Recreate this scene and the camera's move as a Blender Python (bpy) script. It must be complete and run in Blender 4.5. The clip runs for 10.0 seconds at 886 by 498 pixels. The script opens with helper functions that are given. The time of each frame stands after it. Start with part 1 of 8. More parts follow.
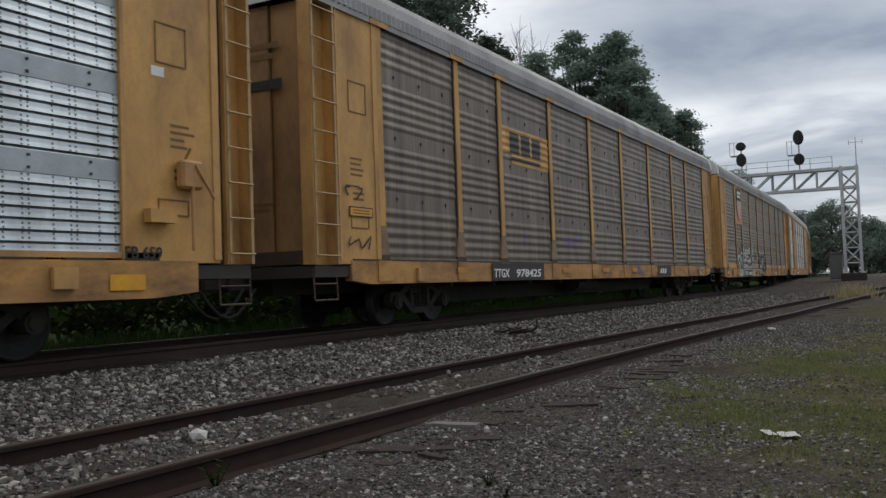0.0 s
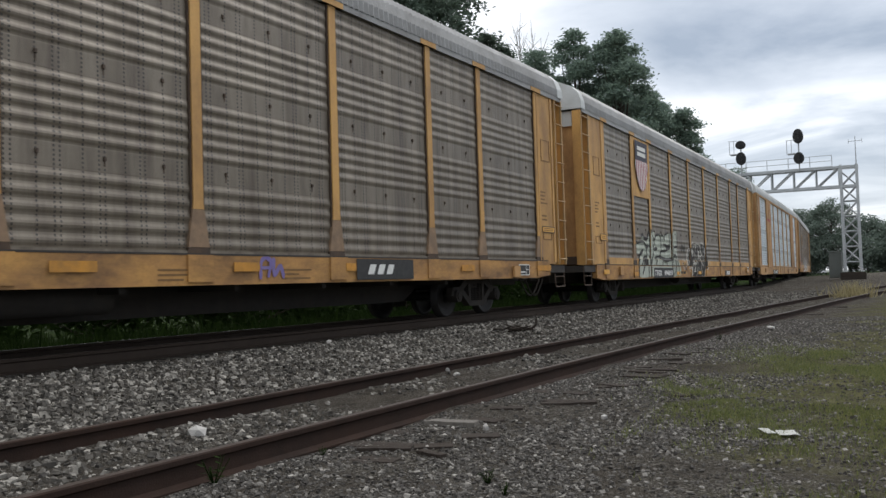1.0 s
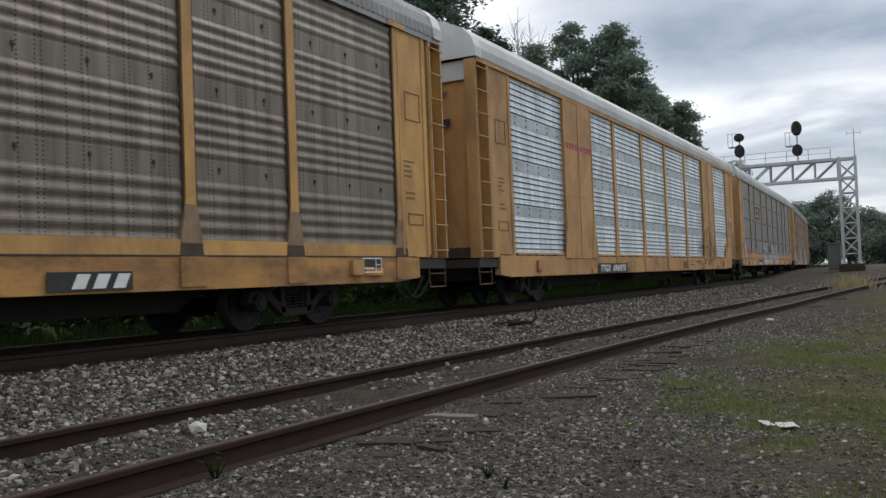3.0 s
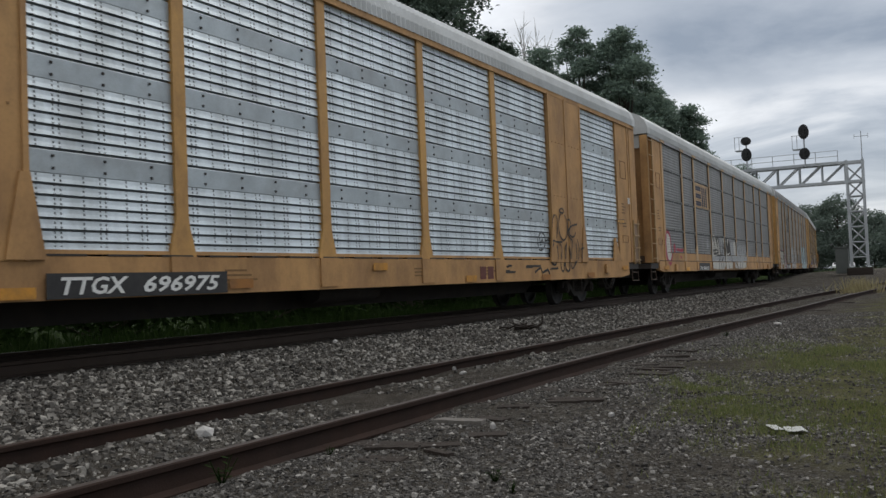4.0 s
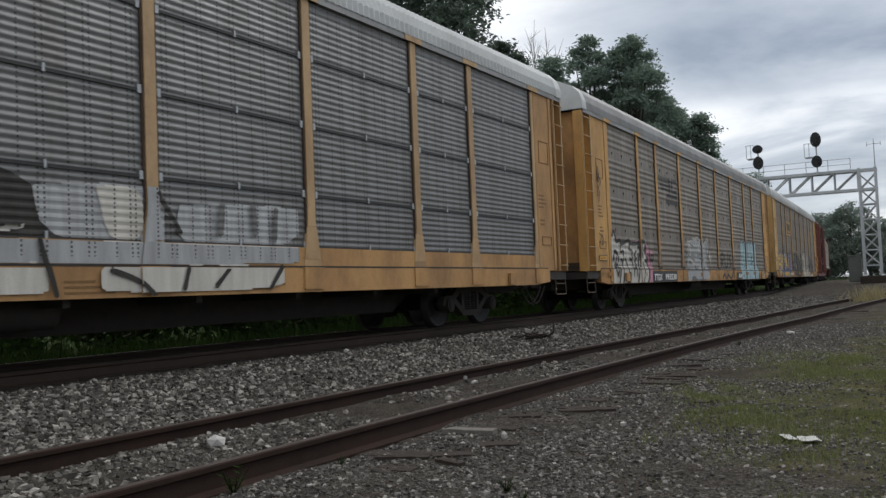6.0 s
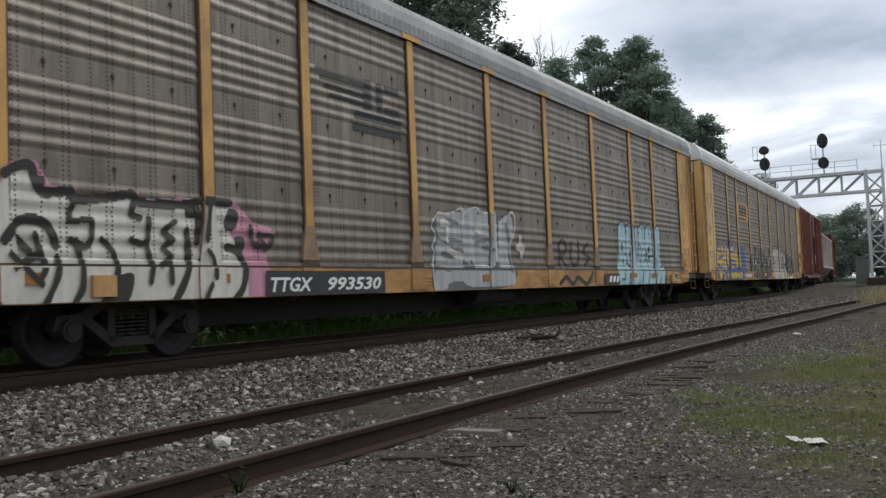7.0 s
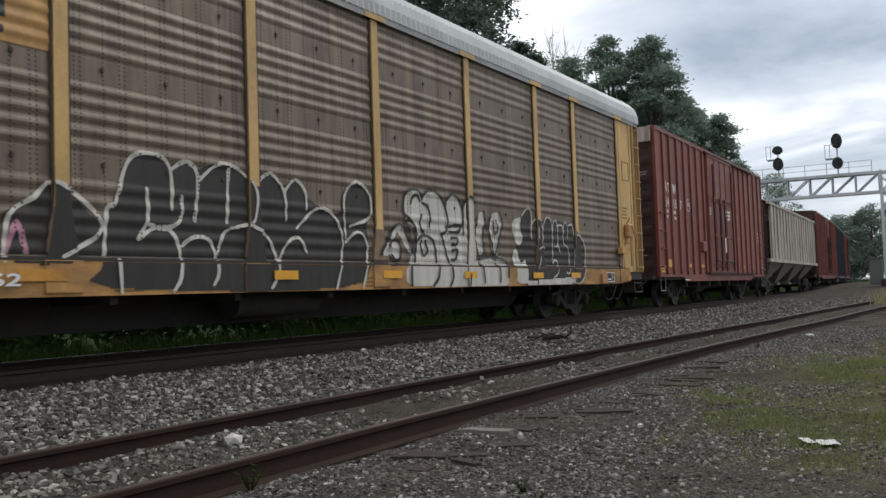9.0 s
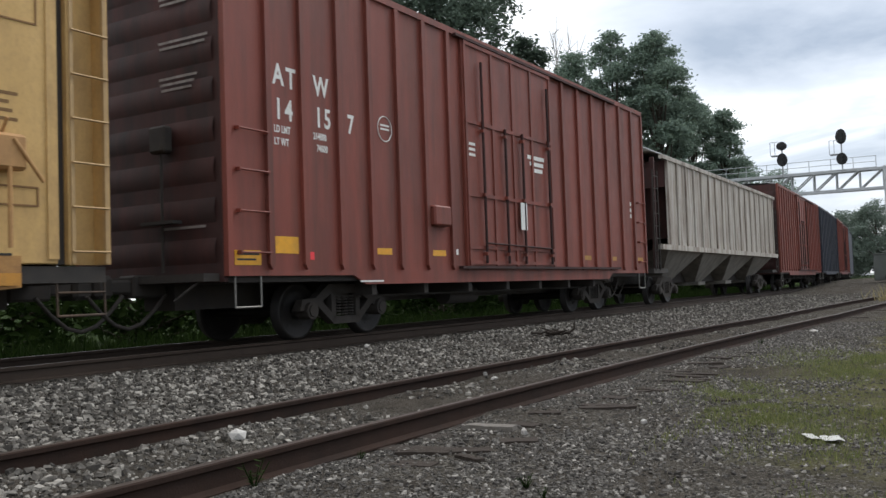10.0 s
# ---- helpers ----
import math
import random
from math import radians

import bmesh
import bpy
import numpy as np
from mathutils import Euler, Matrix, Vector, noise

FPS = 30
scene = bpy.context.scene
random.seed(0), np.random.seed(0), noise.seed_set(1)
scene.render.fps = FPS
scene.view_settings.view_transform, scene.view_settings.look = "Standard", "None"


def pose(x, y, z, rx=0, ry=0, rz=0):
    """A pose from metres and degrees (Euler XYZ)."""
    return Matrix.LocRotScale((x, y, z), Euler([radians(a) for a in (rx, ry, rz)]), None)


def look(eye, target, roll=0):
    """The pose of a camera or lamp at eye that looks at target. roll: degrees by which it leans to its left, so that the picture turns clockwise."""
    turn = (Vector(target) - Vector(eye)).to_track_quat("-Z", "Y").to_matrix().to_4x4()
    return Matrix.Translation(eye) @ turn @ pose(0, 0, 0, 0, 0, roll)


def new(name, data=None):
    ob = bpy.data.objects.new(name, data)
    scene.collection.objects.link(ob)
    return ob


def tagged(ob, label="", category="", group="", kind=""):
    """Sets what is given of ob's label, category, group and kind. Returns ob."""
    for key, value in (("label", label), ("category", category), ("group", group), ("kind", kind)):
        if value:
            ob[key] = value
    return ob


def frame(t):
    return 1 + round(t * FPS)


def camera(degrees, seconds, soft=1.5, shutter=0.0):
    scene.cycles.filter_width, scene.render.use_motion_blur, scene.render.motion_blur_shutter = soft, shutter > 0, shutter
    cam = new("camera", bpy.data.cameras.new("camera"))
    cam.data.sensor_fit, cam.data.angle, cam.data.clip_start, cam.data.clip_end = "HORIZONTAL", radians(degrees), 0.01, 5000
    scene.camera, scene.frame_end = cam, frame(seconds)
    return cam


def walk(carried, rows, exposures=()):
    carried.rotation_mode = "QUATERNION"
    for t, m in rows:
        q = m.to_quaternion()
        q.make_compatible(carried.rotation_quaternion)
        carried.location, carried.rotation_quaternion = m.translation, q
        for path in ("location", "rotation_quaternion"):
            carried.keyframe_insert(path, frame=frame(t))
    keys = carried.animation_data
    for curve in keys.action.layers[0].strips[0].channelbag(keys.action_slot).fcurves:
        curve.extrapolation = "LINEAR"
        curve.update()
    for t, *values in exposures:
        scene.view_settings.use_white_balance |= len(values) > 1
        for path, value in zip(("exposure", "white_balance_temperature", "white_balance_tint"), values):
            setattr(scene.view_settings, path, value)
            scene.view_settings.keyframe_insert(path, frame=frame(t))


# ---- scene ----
HOLD = ((0, 29.513, 2.39, 1.94), (0.5, 29.729, 2.487, 1.85), (1, 29.471, 2.238, 1.772), (1.5, 28.98, 2.015, 1.91),
        (2, 28.774, 1.75, 2.082), (2.5, 29.104, 1.787, 2.098), (3.25, 29.55, 1.95, 2.17), (4, 29.84, 2.176, 2.234), (4.5, 29.894, 2.413, 2.289),
        (5, 30.0, 2.813, 2.295), (5.5, 30.297, 2.769, 2.348), (6.25, 30.65, 2.80, 2.28), (7, 30.898, 2.852, 2.214), (7.5, 30.901, 3.023, 2.356),
        (8, 31.236, 3.074, 2.283), (8.5, 31.378, 2.952, 2.021), (9, 31.624, 2.825, 1.957), (9.5, 31.901, 2.655, 1.969),
        (10, 31.846, 2.572, 1.959))
EYE = (0.0, 0.0, 0.663)          # metres above the main line's railhead, which is z = 0
cam = camera(52.49, 10.0, soft=1.45, shutter=0.04)
LIGHT = ((0, 0.1), (0.5, 0.4), (1, 0.6), (1.5, 0.5), (2.5, 0.46), (4, 0.13), (4.5, 0.02), (5.5, 0.12), (7, 0.58), (8, 0.52), (9, 0.58), (10, 0.8))
walk(cam, [(t, pose(*EYE, 90 + pitch, roll, yaw)) for t, yaw, pitch, roll in HOLD], exposures=LIGHT)

# the main line: straight past the camera, then a wide curve to the left; trains run towards -y
CENTRE_X, BEND_Y, RADIUS = -9.66, 11.04, 839.0
SPEED, PITCH, FRONT = 17.356, 28.55, 10.70


def line_at(s):
    """Place and heading (degrees) of the main line's centre at the run s."""
    if s <= BEND_Y:
        return CENTRE_X, s, 0.0
    a = (s - BEND_Y) / RADIUS
    return CENTRE_X - RADIUS * (1 - math.cos(a)), BEND_Y + RADIUS * math.sin(a), math.degrees(a)


def siding_x(y):
    """The siding's centre line."""
    return -4.407 - 0.03449 * y + 0.001326 * y * y if y < 45 else -4.407 - 1.552 + 2.685 + 0.0848 * (y - 45)


def siding_z(y):
    """The siding's railhead."""
    return -0.2355 - 0.00387 * y if y < 25 else -0.332 + 0.006 * (y - 25)


# ---- world and light ----
world = bpy.data.worlds.new("overcast_sky")
scene.world = world
world.use_nodes = True
wn, wl = world.node_tree.nodes, world.node_tree.links
wn.clear()


def wnode(kind, **props):
    n = wn.new(kind)
    for k, v in props.items():
        if k == "sky_type":
            n.sky_type = v
        elif k == "blend_type":
            n.blend_type, n.data_type = v, "RGBA"
    return n


sky = wnode("ShaderNodeTexSky", sky_type="NISHITA")
sky.sun_disc, sky.sun_elevation, sky.sun_rotation = False, radians(48), radians(20)
coord = wn.new("ShaderNodeTexCoord")
sep = wn.new("ShaderNodeSeparateXYZ")
wl.new(coord.outputs["Generated"], sep.inputs[0])
# cloud layer on a flat sheet high above: direction divided by its height
up = wn.new("ShaderNodeMath")
up.operation, up.inputs[1].default_value = "ADD", 0.13
level = wn.new("ShaderNodeMath")
level.operation, level.inputs[1].default_value = "MAXIMUM", 0.0
wl.new(sep.outputs["Z"], level.inputs[0])
wl.new(level.outputs[0], up.inputs[0])
comb = wn.new("ShaderNodeCombineXYZ")
for axis in ("X", "Y"):
    div = wn.new("ShaderNodeMath")
    div.operation = "DIVIDE"
    wl.new(sep.outputs[axis], div.inputs[0])
    wl.new(up.outputs[0], div.inputs[1])
    wl.new(div.outputs[0], comb.inputs[axis])
big = wn.new("ShaderNodeTexNoise")
big.inputs["Scale"].default_value, big.inputs["Detail"].default_value, big.inputs["Roughness"].default_value = 1.0, 9, 0.55
big.inputs["Distortion"].default_value = 0.4
shift = wn.new("ShaderNodeMapping")
shift.inputs["Location"].default_value = (3.1, 1.7, 0.4)
wl.new(comb.outputs[0], shift.inputs["Vector"])
wl.new(shift.outputs[0], big.inputs["Vector"])
ramp = wn.new("ShaderNodeValToRGB")
ramp.color_ramp.elements[0].position, ramp.color_ramp.elements[0].color = 0.30, (0.27, 0.315, 0.385, 1)
ramp.color_ramp.elements[1].position, ramp.color_ramp.elements[1].color = 0.63, (0.76, 0.78, 0.815, 1)
mid = ramp.color_ramp.elements.new(0.5)
mid.color = (0.51, 0.55, 0.61, 1)
ramp.color_ramp.elements.new(0.85).color = (1.2, 1.23, 1.27, 1)
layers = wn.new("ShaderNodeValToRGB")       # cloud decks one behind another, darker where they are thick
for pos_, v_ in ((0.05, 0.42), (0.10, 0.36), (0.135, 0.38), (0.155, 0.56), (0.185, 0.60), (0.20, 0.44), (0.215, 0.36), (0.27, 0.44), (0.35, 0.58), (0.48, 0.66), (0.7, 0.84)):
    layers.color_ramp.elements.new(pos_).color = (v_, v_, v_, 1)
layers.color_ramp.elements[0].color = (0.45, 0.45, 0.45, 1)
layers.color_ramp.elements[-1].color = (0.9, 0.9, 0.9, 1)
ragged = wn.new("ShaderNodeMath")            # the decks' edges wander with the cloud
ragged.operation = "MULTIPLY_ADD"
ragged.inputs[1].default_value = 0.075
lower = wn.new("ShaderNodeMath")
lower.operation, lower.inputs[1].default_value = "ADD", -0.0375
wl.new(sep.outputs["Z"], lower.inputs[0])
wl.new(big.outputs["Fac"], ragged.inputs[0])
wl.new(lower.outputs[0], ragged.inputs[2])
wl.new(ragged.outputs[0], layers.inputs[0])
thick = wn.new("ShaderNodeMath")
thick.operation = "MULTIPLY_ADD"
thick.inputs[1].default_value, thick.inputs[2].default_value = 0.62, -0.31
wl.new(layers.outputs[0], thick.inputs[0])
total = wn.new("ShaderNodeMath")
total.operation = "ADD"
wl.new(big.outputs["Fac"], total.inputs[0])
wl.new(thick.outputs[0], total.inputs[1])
gap = wn.new("ShaderNodeMapRange")
gap.inputs["From Min"].default_value, gap.inputs["From Max"].default_value = -0.25, -0.44
gap.inputs["To Min"].default_value, gap.inputs["To Max"].default_value = 0.0, 0.26
wl.new(sep.outputs["X"], gap.inputs["Value"])
lit = wn.new("ShaderNodeMath")
lit.operation = "ADD"
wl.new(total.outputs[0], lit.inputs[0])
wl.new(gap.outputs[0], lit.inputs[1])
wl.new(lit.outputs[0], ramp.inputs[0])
clear = wn.new("ShaderNodeBackground")
clear.inputs["Strength"].default_value = 0.09
wl.new(sky.outputs[0], clear.inputs["Color"])
cloud = wn.new("ShaderNodeBackground")
cloud.inputs["Strength"].default_value = 1.0
wl.new(ramp.outputs[0], cloud.inputs["Color"])
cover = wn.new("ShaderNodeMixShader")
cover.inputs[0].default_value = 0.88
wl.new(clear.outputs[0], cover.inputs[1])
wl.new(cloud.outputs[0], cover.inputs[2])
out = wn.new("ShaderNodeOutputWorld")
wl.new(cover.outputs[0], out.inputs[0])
sun = new("sun", bpy.data.lights.new("sun", "SUN"))
sun.data.energy, sun.data.angle, sun.data.color = 0.9, radians(25), (1.0, 0.99, 0.97)
sun.matrix_world = look((0, 0, 60), (-20, -55, 0))

# ---- materials ----


def material(name, base, rough=0.7, metal=0.0, second=None, amount=0.5, scale=6.0, dirt=None, dirt_amount=0.4, dirt_scale=1.2,
             stretch=(1, 1, 1), fine=60.0, bump=0.15, bump_scale=80.0, spec=0.4, holes=False, random_tint=0.0):
    """A worn surface: base colour mottled with a second one at a coarse and a fine scale, dirt in streaks, and a fine relief."""
    m = bpy.data.materials.new(name)
    m.use_nodes = True
    n, l = m.node_tree.nodes, m.node_tree.links
    b = n["Principled BSDF"]
    b.inputs["Roughness"].default_value, b.inputs["Metallic"].default_value = rough, metal
    b.inputs["Specular IOR Level"].default_value = spec
    tc = n.new("ShaderNodeTexCoord")
    info = n.new("ShaderNodeObjectInfo")
    vary = n.new("ShaderNodeVectorMath")
    vary.operation = "SCALE"
    vary.inputs[0].default_value = (37.0, 61.0, 23.0)
    l.new(info.outputs["Random"], vary.inputs["Scale"])
    place = n.new("ShaderNodeVectorMath")
    place.operation = "ADD"
    l.new(tc.outputs["Object"], place.inputs[0])
    l.new(vary.outputs[0], place.inputs[1])

    def noise_of(s, detail, st=(1, 1, 1), rough_=0.6):
        mp = n.new("ShaderNodeMapping")
        mp.inputs["Scale"].default_value = st
        l.new(place.outputs[0], mp.inputs["Vector"])
        t = n.new("ShaderNodeTexNoise")
        t.inputs["Scale"].default_value, t.inputs["Detail"].default_value, t.inputs["Roughness"].default_value = s, detail, rough_
        l.new(mp.outputs[0], t.inputs["Vector"])
        return t.outputs["Fac"]

    def ranged(value, lo, hi, top):
        r = n.new("ShaderNodeMapRange")
        r.inputs["From Min"].default_value, r.inputs["From Max"].default_value = lo, hi
        r.inputs["To Min"].default_value, r.inputs["To Max"].default_value = 0.0, top
        l.new(value, r.inputs["Value"])
        return r.outputs["Result"]

    def mix(a, c, fac):
        x = n.new("ShaderNodeMix")
        x.data_type = "RGBA"
        if isinstance(a, tuple):
            x.inputs["A"].default_value = (*a, 1)
        else:
            l.new(a, x.inputs["A"])
        if isinstance(c, tuple):
            x.inputs["B"].default_value = (*c, 1)
        else:
            l.new(c, x.inputs["B"])
        l.new(fac, x.inputs["Factor"])
        return x.outputs["Result"]

    second = second or tuple(v * 0.7 for v in base)
    colour = mix(base, second, ranged(noise_of(scale, 5, stretch), 0.35, 0.65, amount))
    colour = mix(colour, tuple(v * 0.6 for v in base), ranged(noise_of(fine, 3), 0.45, 0.75, 0.5 * amount))
    if dirt:
        colour = mix(colour, dirt, ranged(noise_of(dirt_scale, 6, stretch, 0.7), 0.42, 0.68, dirt_amount))
    if holes:
        sx = n.new("ShaderNodeSeparateXYZ")
        l.new(tc.outputs["Object"], sx.inputs[0])

        def near(sock, period, half):
            w = n.new("ShaderNodeMath")
            w.operation, w.inputs[1].default_value = "PINGPONG", period / 2
            l.new(sock, w.inputs[0])
            c = n.new("ShaderNodeMath")
            c.operation, c.inputs[1].default_value = "LESS_THAN", half
            l.new(w.outputs[0], c.inputs[0])
            return c.outputs[0]
        aside = n.new("ShaderNodeMath")
        aside.operation, aside.inputs[1].default_value = "ADD", 0.075
        l.new(sx.outputs["Y"], aside.inputs[0])
        pair = n.new("ShaderNodeMath")
        pair.operation = "MAXIMUM"
        l.new(near(sx.outputs["Y"], 0.29, 0.010), pair.inputs[0])
        l.new(near(aside.outputs[0], 0.58, 0.010), pair.inputs[1])
        both = n.new("ShaderNodeMath")
        both.operation = "MULTIPLY"
        l.new(pair.outputs[0], both.inputs[0])
        l.new(near(sx.outputs["Z"], 0.05, 0.013), both.inputs[1])
        above = n.new("ShaderNodeMath")
        above.operation, above.inputs[1].default_value = "GREATER_THAN", 1.2
        l.new(sx.outputs["Z"], above.inputs[0])
        on_panel = n.new("ShaderNodeMath")
        on_panel.operation = "MULTIPLY"
        l.new(both.outputs[0], on_panel.inputs[0])
        l.new(above.outputs[0], on_panel.inputs[1])
        colour = mix(colour, (0.012, 0.011, 0.01), on_panel.outputs[0])
    l.new(colour, b.inputs["Base Color"])
    rr = n.new("ShaderNodeMapRange")
    rr.inputs["To Min"].default_value, rr.inputs["To Max"].default_value = max(0.05, rough - 0.12), min(1, rough + 0.15)
    l.new(noise_of(scale * 2.3, 4), rr.inputs["Value"])
    l.new(rr.outputs["Result"], b.inputs["Roughness"])
    if bump:
        bn = n.new("ShaderNodeBump")
        bn.inputs["Strength"].default_value, bn.inputs["Distance"].default_value = bump, 0.01
        l.new(noise_of(bump_scale, 4), bn.inputs["Height"])
        l.new(bn.outputs[0], b.inputs["Normal"])
    return m


STREAK = (3, 3, 0.35)
M = {
    "yellow": material("rail_yellow_paint", (0.60, 0.335, 0.100), 0.62, 0, (0.46, 0.255, 0.082), 0.7, 0.9, (0.20, 0.105, 0.05), 0.7, 0.7, (1.5, 1.5, 0.8), fine=25),
    "tan": material("faded_tan_paint", (0.50, 0.28, 0.105), 0.66, 0, (0.40, 0.215, 0.085), 0.7, 0.9, (0.15, 0.078, 0.036), 0.65, 0.8, (1.5, 1.5, 0.9), fine=25),
    "sill": material("grimy_yellow_sill", (0.50, 0.265, 0.075), 0.68, 0, (0.30, 0.15, 0.06), 0.8, 1.2, (0.095, 0.052, 0.03), 0.8, 0.9, (2, 1, 2.6), fine=25),
    "door_paint": material("grimy_brown_yellow_door", (0.36, 0.205, 0.078), 0.66, 0, (0.27, 0.15, 0.06), 0.7, 0.9, (0.085, 0.05, 0.028), 0.75, 0.7, (1.5, 1.5, 0.8), fine=25),
    "pale_tan": material("faded_pale_tan_paint", (0.52, 0.345, 0.18), 0.6, 0, (0.42, 0.265, 0.13), 0.7, 0.9, (0.17, 0.10, 0.05), 0.6, 0.8, (1.5, 1.5, 0.9), fine=25),
    "lemon": material("pale_yellow_paint", (0.62, 0.40, 0.155), 0.6, 0, (0.50, 0.315, 0.11), 0.7, 0.9, (0.21, 0.125, 0.055), 0.6, 0.7, (1.5, 1.5, 0.8), fine=25),
    "foot": material("rusty_post_foot", (0.29, 0.19, 0.115), 0.75, 0, (0.20, 0.135, 0.088), 0.7, 5, (0.09, 0.06, 0.04), 0.5, 3),
    "edge": material("dark_rusty_brown", (0.05, 0.035, 0.026), 0.8, 0, (0.1, 0.06, 0.035), 0.6, 5),
    # darker grey that stands in for the shade inside the panel slots
    "slot": material("slot_shade_grey", (0.22, 0.23, 0.24), 0.7, 0, (0.16, 0.165, 0.17), 0.6, 8),
    "fresh": material("reflective_yellow", (0.75, 0.36, 0.02), 0.4, 0, (0.6, 0.28, 0.02), 0.5, 8, (0.15, 0.1, 0.05), 0.3, 3),
    "rack": material("weathered_galvanised_panel", (0.21, 0.175, 0.133), 0.46, 0.35, (0.138, 0.111, 0.08), 0.85, 1.0, (0.075, 0.054, 0.037), 0.85, 1.1, (2, 3.4, 0.42), holes=True, spec=0.75),
    "umber": material("browned_galvanised_panel", (0.20, 0.148, 0.101), 0.5, 0.3, (0.132, 0.095, 0.063), 0.85, 1.0, (0.072, 0.046, 0.03), 0.85, 1.1, (2, 3.4, 0.42), holes=True, spec=0.65),
    "slate": material("dark_slate_panel", (0.172, 0.172, 0.168), 0.42, 0.35, (0.14, 0.138, 0.135), 0.7, 1.5, (0.08, 0.07, 0.06), 0.6, 0.9, (2, 2.4, 0.4), holes=True, spec=0.75),
    "silver": material("bright_galvanised_panel", (0.66, 0.72, 0.74), 0.4, 0.5, (0.52, 0.57, 0.59), 0.7, 2.0, (0.22, 0.225, 0.215), 0.5, 1.0, (2, 1.2, 0.4), holes=True),
    "silver_flat": material("dull_galvanised_strip", (0.47, 0.52, 0.54), 0.45, 0.4, (0.36, 0.40, 0.42), 0.7, 3.0, (0.2, 0.19, 0.18), 0.4, 1.2),
    "roof": material("galvanised_roof", (0.32, 0.32, 0.315), 0.5, 0.25, (0.23, 0.225, 0.22), 0.6, 0.9, (0.09, 0.082, 0.075), 0.5, 0.7),
    "roof_white": material("white_painted_roof", (0.50, 0.51, 0.50), 0.5, 0.1, (0.5, 0.52, 0.52), 0.6, 0.9, (0.26, 0.25, 0.23), 0.5, 0.7),
    "black": material("grimy_black_steel", (0.036, 0.032, 0.029), 0.85, 0.0, (0.046, 0.040, 0.035), 0.6, 4, (0.055, 0.043, 0.034), 0.4, 2.0),
    "steel": material("bare_grey_steel", (0.22, 0.215, 0.2), 0.45, 0.6, (0.15, 0.13, 0.11), 0.6, 9),
    "rail": material("rusty_rail", (0.036, 0.0235, 0.019), 0.85, 0.0, (0.023, 0.0165, 0.0137), 0.7, 5, (0.045, 0.025, 0.0175), 0.5, 1.5, bump=0.4, spec=0.1),
    "railtop": material("worn_railhead", (0.06, 0.045, 0.037), 0.55, 0.1, (0.035, 0.024, 0.019), 0.7, 6, spec=0.3),
    "mainrail": material("greasy_brown_rail", (0.052, 0.037, 0.028), 0.75, 0.0, (0.036, 0.026, 0.02), 0.6, 5, spec=0.2),
    "tie": material("weathered_tie", (0.035, 0.027, 0.022), 0.92, 0, (0.062, 0.052, 0.043), 0.6, 4, stretch=(0.5, 8, 8), bump=0.6, spec=0.15),
    "boxcar": material("oxide_red_paint", (0.225, 0.053, 0.034), 0.55, 0, (0.165, 0.04, 0.028), 0.8, 1.0, (0.07, 0.028, 0.02), 0.7, 0.8, STREAK),
    # about four times darker than the boxcar side paint, with darker streaks
    "boxend": material("dark_oxide_end", (0.058, 0.018, 0.015), 0.75, 0, (0.034, 0.013, 0.011), 0.8, 1.2, (0.013, 0.010, 0.009), 0.85, 0.9, STREAK),
    "hopper": material("dirty_light_grey_paint", (0.50, 0.47, 0.42), 0.6, 0, (0.32, 0.275, 0.225), 0.85, 1.3, (0.12, 0.075, 0.05), 0.9, 1.1, STREAK),
    "blue": material("dark_blue_paint", (0.015, 0.021, 0.038), 0.6, 0, (0.016, 0.022, 0.04), 0.6, 1.3, (0.03, 0.026, 0.022), 0.5, 0.8, STREAK),
    "white": material("white_lettering_paint", (0.72, 0.72, 0.69), 0.6, 0, (0.55, 0.54, 0.5), 0.5, 9),
    "ink": material("black_lettering_paint", (0.02, 0.02, 0.02), 0.6, 0, (0.045, 0.042, 0.04), 0.5, 9),
    "galv": material("galvanised_steel_frame", (0.42, 0.44, 0.45), 0.5, 0.4, (0.33, 0.34, 0.35), 0.5, 4),
    "signal": material("black_signal_head", (0.012, 0.012, 0.013), 0.6, 0, (0.02, 0.02, 0.02), 0.5, 5),
    "bark": material("grey_brown_bark", (0.075, 0.06, 0.048), 0.95, 0, (0.05, 0.04, 0.032), 0.7, 5, stretch=(4, 4, 0.6), bump=0.8),
    "concrete": material("weathered_concrete", (0.30, 0.29, 0.27), 0.85, 0, (0.22, 0.21, 0.19), 0.6, 3),
}


def leaf_material(name, a, c, gloss=0.25):
    m = bpy.data.materials.new(name)
    m.use_nodes = True
    n, l = m.node_tree.nodes, m.node_tree.links
    b = n["Principled BSDF"]
    b.inputs["Roughness"].default_value = 0.6
    b.inputs["Specular IOR Level"].default_value = gloss
    geo = n.new("ShaderNodeNewGeometry")
    r = n.new("ShaderNodeValToRGB")
    r.color_ramp.elements[0].color, r.color_ramp.elements[1].color = (*a, 1), (*c, 1)
    l.new(geo.outputs["Random Per Island"], r.inputs[0])
    l.new(r.outputs[0], b.inputs["Base Color"])
    t = n.new("ShaderNodeBsdfTranslucent")
    l.new(r.outputs[0], t.inputs["Color"])
    x = n.new("ShaderNodeMixShader")
    x.inputs[0].default_value = 0.34
    l.new(b.outputs[0], x.inputs[1])
    l.new(t.outputs[0], x.inputs[2])
    l.new(x.outputs[0], n["Material Output"].inputs["Surface"])
    return m


